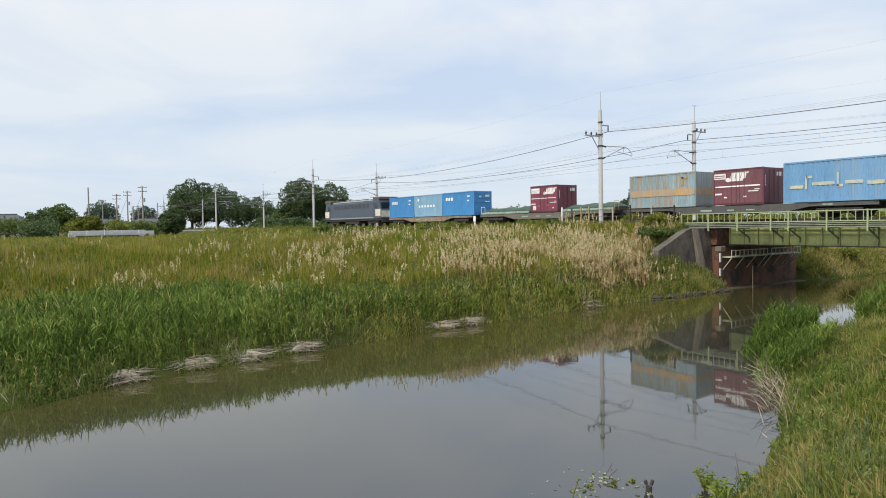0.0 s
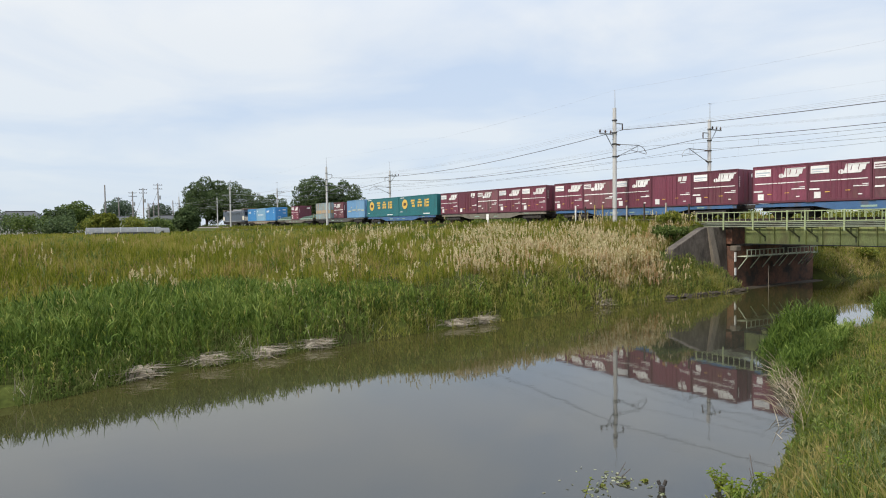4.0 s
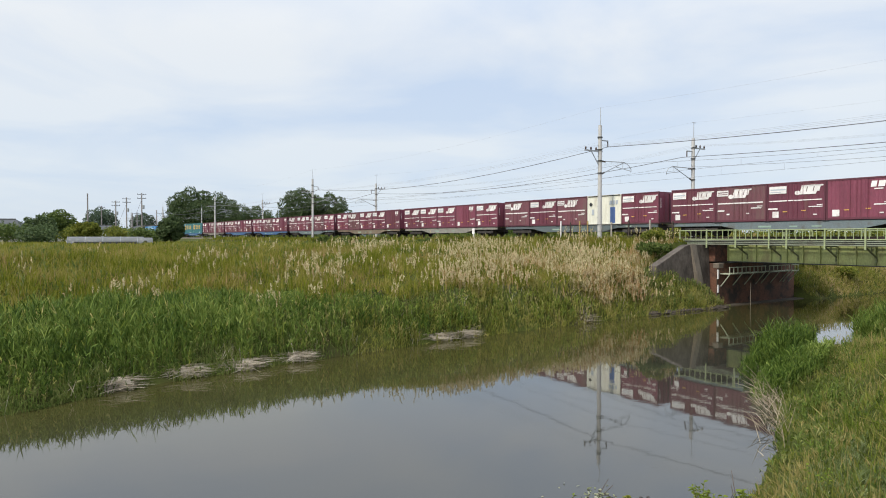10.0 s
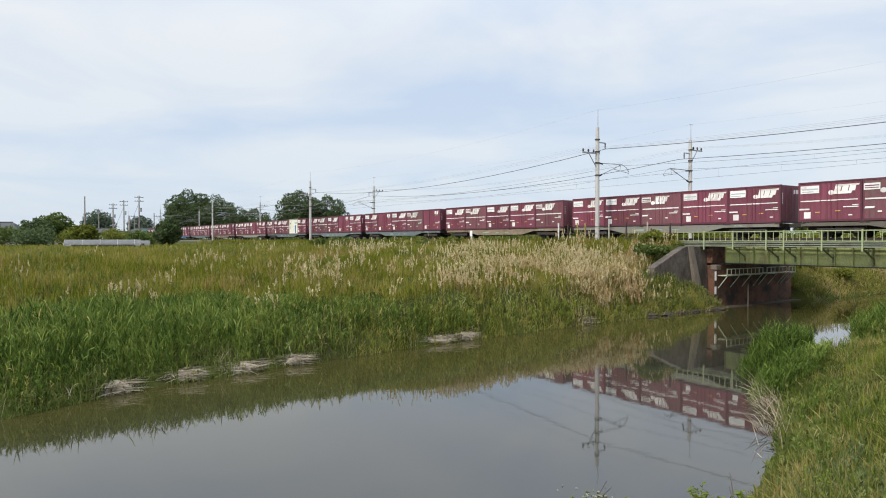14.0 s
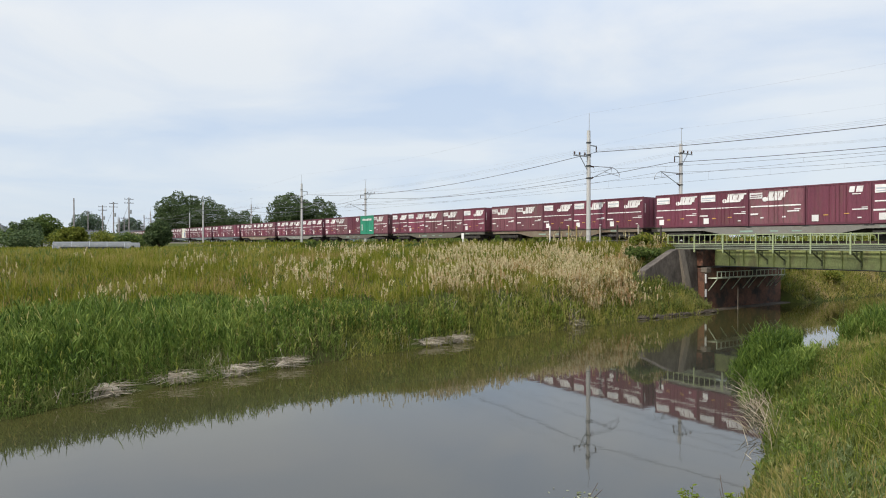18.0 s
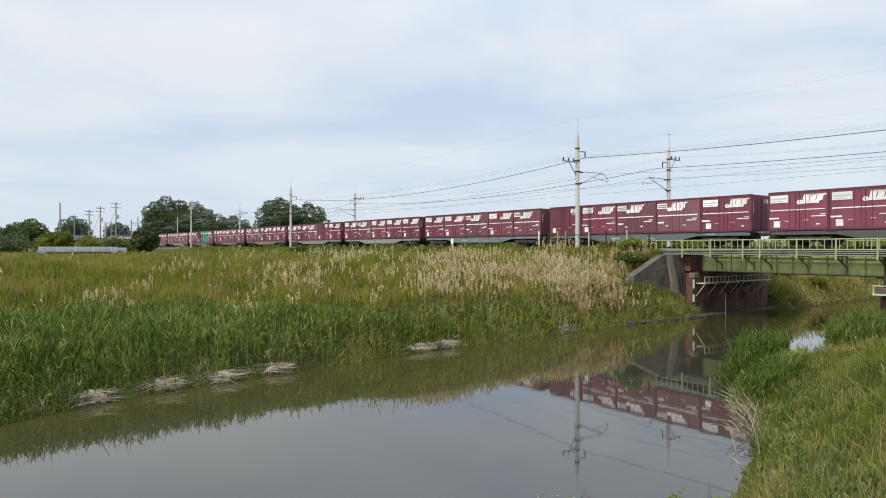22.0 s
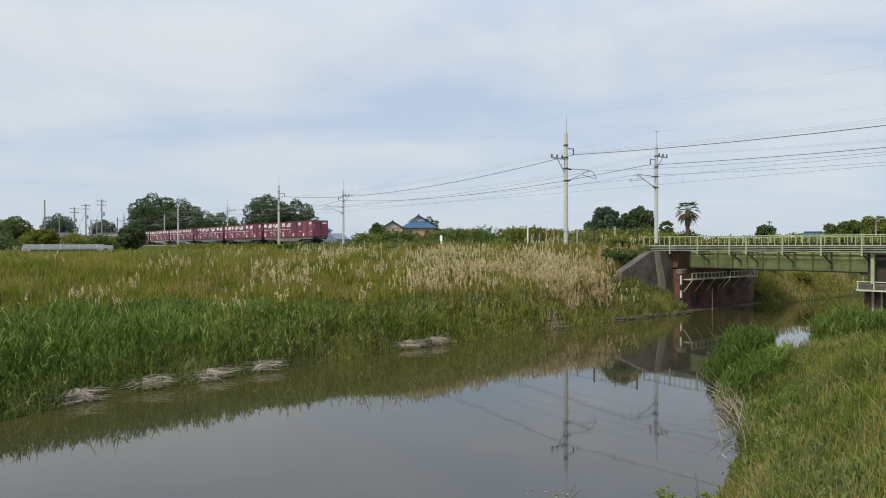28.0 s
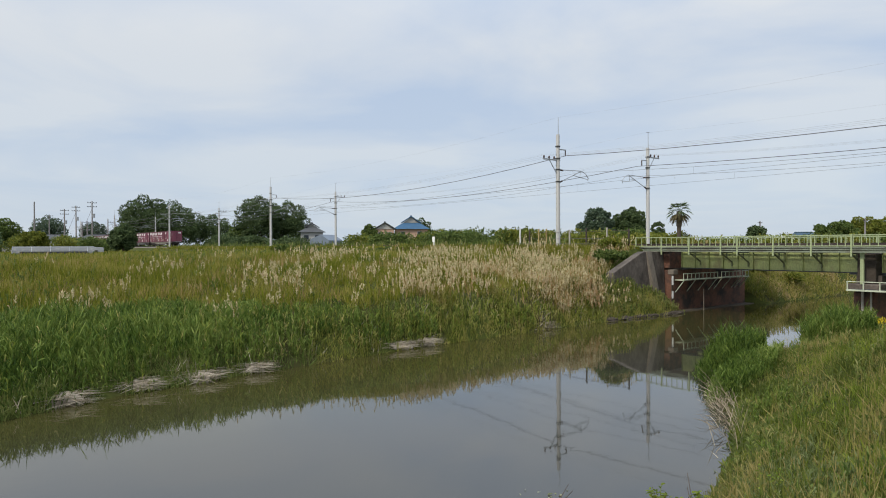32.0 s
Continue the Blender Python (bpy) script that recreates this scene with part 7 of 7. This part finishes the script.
    stuff("mugwort", reed_plants(x, y, RNG.uniform(0.25, 0.42, 130), 12, 0.022), MUGWORT, "soft grey-green mugwort near the water", "weeds")
    for cx, cy, rx, ry, hh, n in ((15.0, -19.6, 1.05, 1.5, 1.8, 1250), (16.5, -14.1, 1.3, 1.5, 1.95, 1250), (16.6, -22.0, 1.1, 1.8, 1.1, 900)):
        a, k = RNG.uniform(0, 2 * np.pi, n), np.sqrt(RNG.uniform(0, 1, n))
        x, y = cx + rx * k * np.cos(a), cy + ry * k * np.sin(a)
        stuff("reed_clump", reed_plants(x, y, np.full(n, hh) * (1 - 0.35 * k) * RNG.uniform(0.75, 1.1, n), 8, 0.030), REED, "thick clump of tall green reeds beside the water", "reeds")


def straw_mat(x, y, length, wide, turn):
    """A washed-up mat of pale dead reed on a lip of dry mud."""
    m = thing("straw_mat", "washed-up mat of pale dead reed at the waterline", "debris", "straw mats")
    m.matrix_basis = pose(x - 0.22, y, 0.02, 0, 0, turn)
    bm = bmesh.new()
    bmesh.ops.create_icosphere(bm, subdivisions=3, radius=1.0)
    for v in bm.verts:
        k = 1 + 0.45 * noise.noise(v.co * 2.0 + Vector((x, y, 0)))
        v.co = Vector((v.co.x * length / 2 * k, v.co.y * wide / 2 * k, v.co.z * 0.30 * k + 0.03))
    part("mud_lip", bm, MUD, m)
    n = 420
    p = np.stack([RNG.uniform(-length / 2, length / 2, n), RNG.normal(0, wide * 0.34, n), RNG.uniform(0.06, 0.36, n)], 1)
    way = np.stack([RNG.normal(1, 0.4, n), RNG.normal(0, 0.5, n), RNG.normal(0.04, 0.12, n)], 1)
    way[RNG.uniform(0, 1, n) < 0.5] *= -1
    v, q = ribbons(p, way, RNG.uniform(0.3, 0.9, n), np.full(n, 0.022), RNG.uniform(0, 0.12, n), 3)
    part("dead_stalk_mat", raw_mesh("dead_stalk_mat", v, q, DEAD_PALE), None, m)


def dead_reeds():
    """Broken pale stalks leaning from the near bank over the water."""
    n = 230
    y = RNG.normal(-24.4, 1.7, n)
    x = bank_right(y) + RNG.uniform(-0.25, 0.45, n)
    r = np.stack([x, y, np.maximum(ground_z(x, y), -0.05)], 1)
    way = np.stack([RNG.normal(-0.6, 0.4, n), RNG.normal(0.30, 0.35, n), RNG.uniform(0.35, 1.0, n)], 1)
    v, q = ribbons(r, way, RNG.uniform(0.3, 1.15, n), np.full(n, 0.018), RNG.uniform(0.05, 0.45, n), 4)
    stuff("dead_reeds", (v, q), DEAD, "broken pale dead reed stalks leaning over the water", "reeds")


def leafy_weed(x, y, h, n, name, label, mat, leaf=0.10):
    """A broad-leaved weed: a few stalks with paired leaves."""
    w = thing(name, label, "weed", "weeds")
    z = float(ground_z(x, y))
    w.location = (x, y, max(z, 0.0) - 0.03)
    for i in range(n):
        a = i * 2.4 + RNG.uniform(-0.3, 0.3)
        lean = RNG.uniform(0.15, 0.6)
        tip = Vector((math.cos(a) * lean * h, math.sin(a) * lean * h, h * RNG.uniform(0.7, 1.1)))
        st = part("stalk", rod((0, 0, 0), tip, 0.012, 0.006, 5), FRESH, w)
        k = 12
        t = np.linspace(0.25, 1.0, k)
        base = np.array(tip)[None, :] * t[:, None]
        az = np.arange(k) * 2.2 + a
        way = np.stack([np.cos(az), np.sin(az), RNG.uniform(0.0, 0.6, k)], 1)
        v, q = ribbons(base, way, RNG.uniform(0.8, 1.4, k) * leaf * 1.6, np.full(k, leaf), RNG.uniform(0.1, 0.5, k), 4, 0.8)
        part("leaves", raw_mesh("leaves", v, q, mat), None, st)


plant_banks()
for row in ((4.75, -39.3, 1.3, 0.7, 78), (4.15, -37.0, 0.8, 0.6, 72), (3.85, -34.9, 1.3, 0.75, 80), (3.4, -32.7, 0.95, 0.75, 70), (2.50, -25.4, 1.3, 0.55, 84), (2.35, -23.8, 0.9, 0.5, 84), (1.6, -15.0, 0.8, 0.4, 88)):
    straw_mat(*row)
dead_reeds()
for row in ((20.85, -32.2, 0.42, 18, "bramble", "bright green broad-leaved bramble at the water's edge", LEAFY, 0.045), (20.35, -31.9, 0.42, 11, "bramble", "bright green broad-leaved bramble at the water's edge", LEAFY, 0.042),
            (20.75, -31.2, 0.32, 5, "bramble", "low bright green bramble beside the water", LEAFY, 0.05), (21.2, -32.8, 0.4, 14, "bank_weed", "bright green leafy weed on the near bank", LEAFY, 0.042),
            (19.2, -33.0, 0.08, 5, "water_weed", "small pale leafy water weed at the surface", EDGE, 0.035), (19.3, -32.6, 0.07, 5, "water_weed", "small pale leafy water weed at the surface", EDGE, 0.035), (19.0, -33.4, 0.07, 4, "water_weed", "small pale leafy water weed at the surface", EDGE, 0.03),
            (22.5, -32.5, 0.75, 2, "tall_weed", "tall yellow-green leafy stalk on the near bank", BRIGHT, 0.034), (22.65, -32.45, 0.6, 2, "tall_weed", "tall yellow-green leafy stalk on the near bank", BRIGHT, 0.03),
            (19.15, -34.0, 0.42, 1, "tall_weed", "single yellow-green stalk rising from the water", LEAFY, 0.03)):
    leafy_weed(*row)
WEED_PALE = leaf_material("pale_water_weed", [(0.14, 0.16, 0.08), (0.25, 0.27, 0.16), (0.36, 0.36, 0.26)], 0.3)
n = 230
x, y = RNG.normal(19.1, 0.42, n), RNG.normal(-33.25, 0.42, n)
keep = np.sin(x * 6.0 + y * 3.0) + np.sin(y * 7.0 - x * 2.0) + RNG.uniform(-1, 1, n) > 0.1
x, y = x[keep], y[keep]
k = len(x)
turn = RNG.uniform(0, 2 * np.pi, k)
side = np.stack([np.cos(turn), np.sin(turn), RNG.uniform(0.02, 0.5, k)], 1)
v, q = ribbons(np.stack([x, y, np.full(k, 0.008)], 1), side, RNG.uniform(0.04, 0.11, k), RNG.uniform(0.02, 0.045, k), RNG.uniform(0.1, 0.5, k), 4, 0.7)
stuff("water_weed", (v, q), WEED_PALE, "pale leaves of water weed floating at the surface", "water weed")
# lush drifts on the near bank: soft bright grass, and darker shoots in the hollows
x, y = scatter(5200, 17, 29, -36, -12)
k = np.sin(x * 1.7 + y * 0.6) + np.sin(y * 1.2 - x * 0.5 + 1.0) + RNG.uniform(-0.5, 0.5, len(x))
keep = (x - bank_right(y) > 0.7) & ((x - EYE.x) ** 2 + (y - EYE.y) ** 2 > 6)
b = keep & (k > 0.75)
stuff("lush_grass", grass_tufts(x[b], y[b], RNG.uniform(0.4, 0.6, b.sum()), 8, 0.016, 0.95, 4, 0.10), LEAFY, "soft bright green grass in drifts on the near bank", "grass")
b = keep & (k < -1.0)
stuff("bank_shoots", reed_plants(x[b], y[b], RNG.uniform(0.3, 0.55, b.sum()), 9, 0.026), REED, "darker green leafy shoots in hollows of the bank", "weeds")
stump = thing("broken_stake", "small dark broken stake at the water's edge", "stake")
part("stake", rod((19.73, -32.69, -0.4), (19.74, -32.68, 0.07), 0.06, 0.055, 8), UNDERGEAR, stump)
for dx, dz in ((-0.045, 0.17), (0.045, 0.19)):
    part("split_top", rod((19.74 + dx * 0.7, -32.68 + dx * 0.5, 0.1), (19.74 + dx * 1.2, -32.68 + dx * 0.9, dz), 0.034, 0.03, 7), UNDERGEAR, stump)
twigs = thing("twig_snag", "thin dark twigs sticking out of the shallow water", "twigs")
for a, b in (((19.0, -33.2, -0.1), (18.75, -32.5, 0.16)), ((18.9, -33.4, -0.1), (19.3, -32.9, 0.10)), ((20.4, -30.9, -0.1), (20.05, -30.5, 0.3)), ((20.4, -30.95, -0.1), (20.2, -30.75, 0.12)), ((18.9, -33.0, -0.1), (18.95, -32.6, 0.12))):
    part("twig", rod(a, b, 0.012, 0.006, 5), SLEEPER, twigs)
for i, yy in enumerate((-8.6, -7.3, -6.0, -4.6, -3.2, -2.0)):
    ledge = thing("mud_ledge", "low ledge of dark wet mud at the wing wall foot", "mud", "mud ledges")
    ledge.matrix_basis = pose(float(bank_left(yy)) - 0.15, yy, 0.0, 0, 0, 88 + 6 * math.sin(i * 2.0))
    bm = bmesh.new()
    bmesh.ops.create_icosphere(bm, subdivisions=3, radius=1.0)
    for v in bm.verts:
        k = 1 + 0.4 * noise.noise(v.co * 2.4 + Vector((yy, i, 0)))
        v.co = Vector((v.co.x * 0.85 * k, v.co.y * 0.3 * k, v.co.z * 0.2 * k))
    part("mud", bm, DARK_BROWN, ledge)
YELLOW_FLOWER = leaf_material("yellow_flowers", [(0.55, 0.42, 0.02), (0.70, 0.55, 0.03)], 0.3)
x, y = RNG.normal(15.6, 0.4, 260), RNG.normal(-8.2, 0.6, 260)
stuff("yellow_flowers", seed_heads(x, y, np.full(260, 0.7), 0.12, 0.06), YELLOW_FLOWER, "patch of bright yellow flowers near the pier", "flowers")


def motions():
    for ob, x, z in TRAIN:
        walk(ob, [(0.0, pose(x, FACE_Y, z)), (16.0, pose(x - SPEED * 16.0, FACE_Y, z)), (32.0, pose(x - SPEED * 32.0, FACE_Y, z))])


motions()
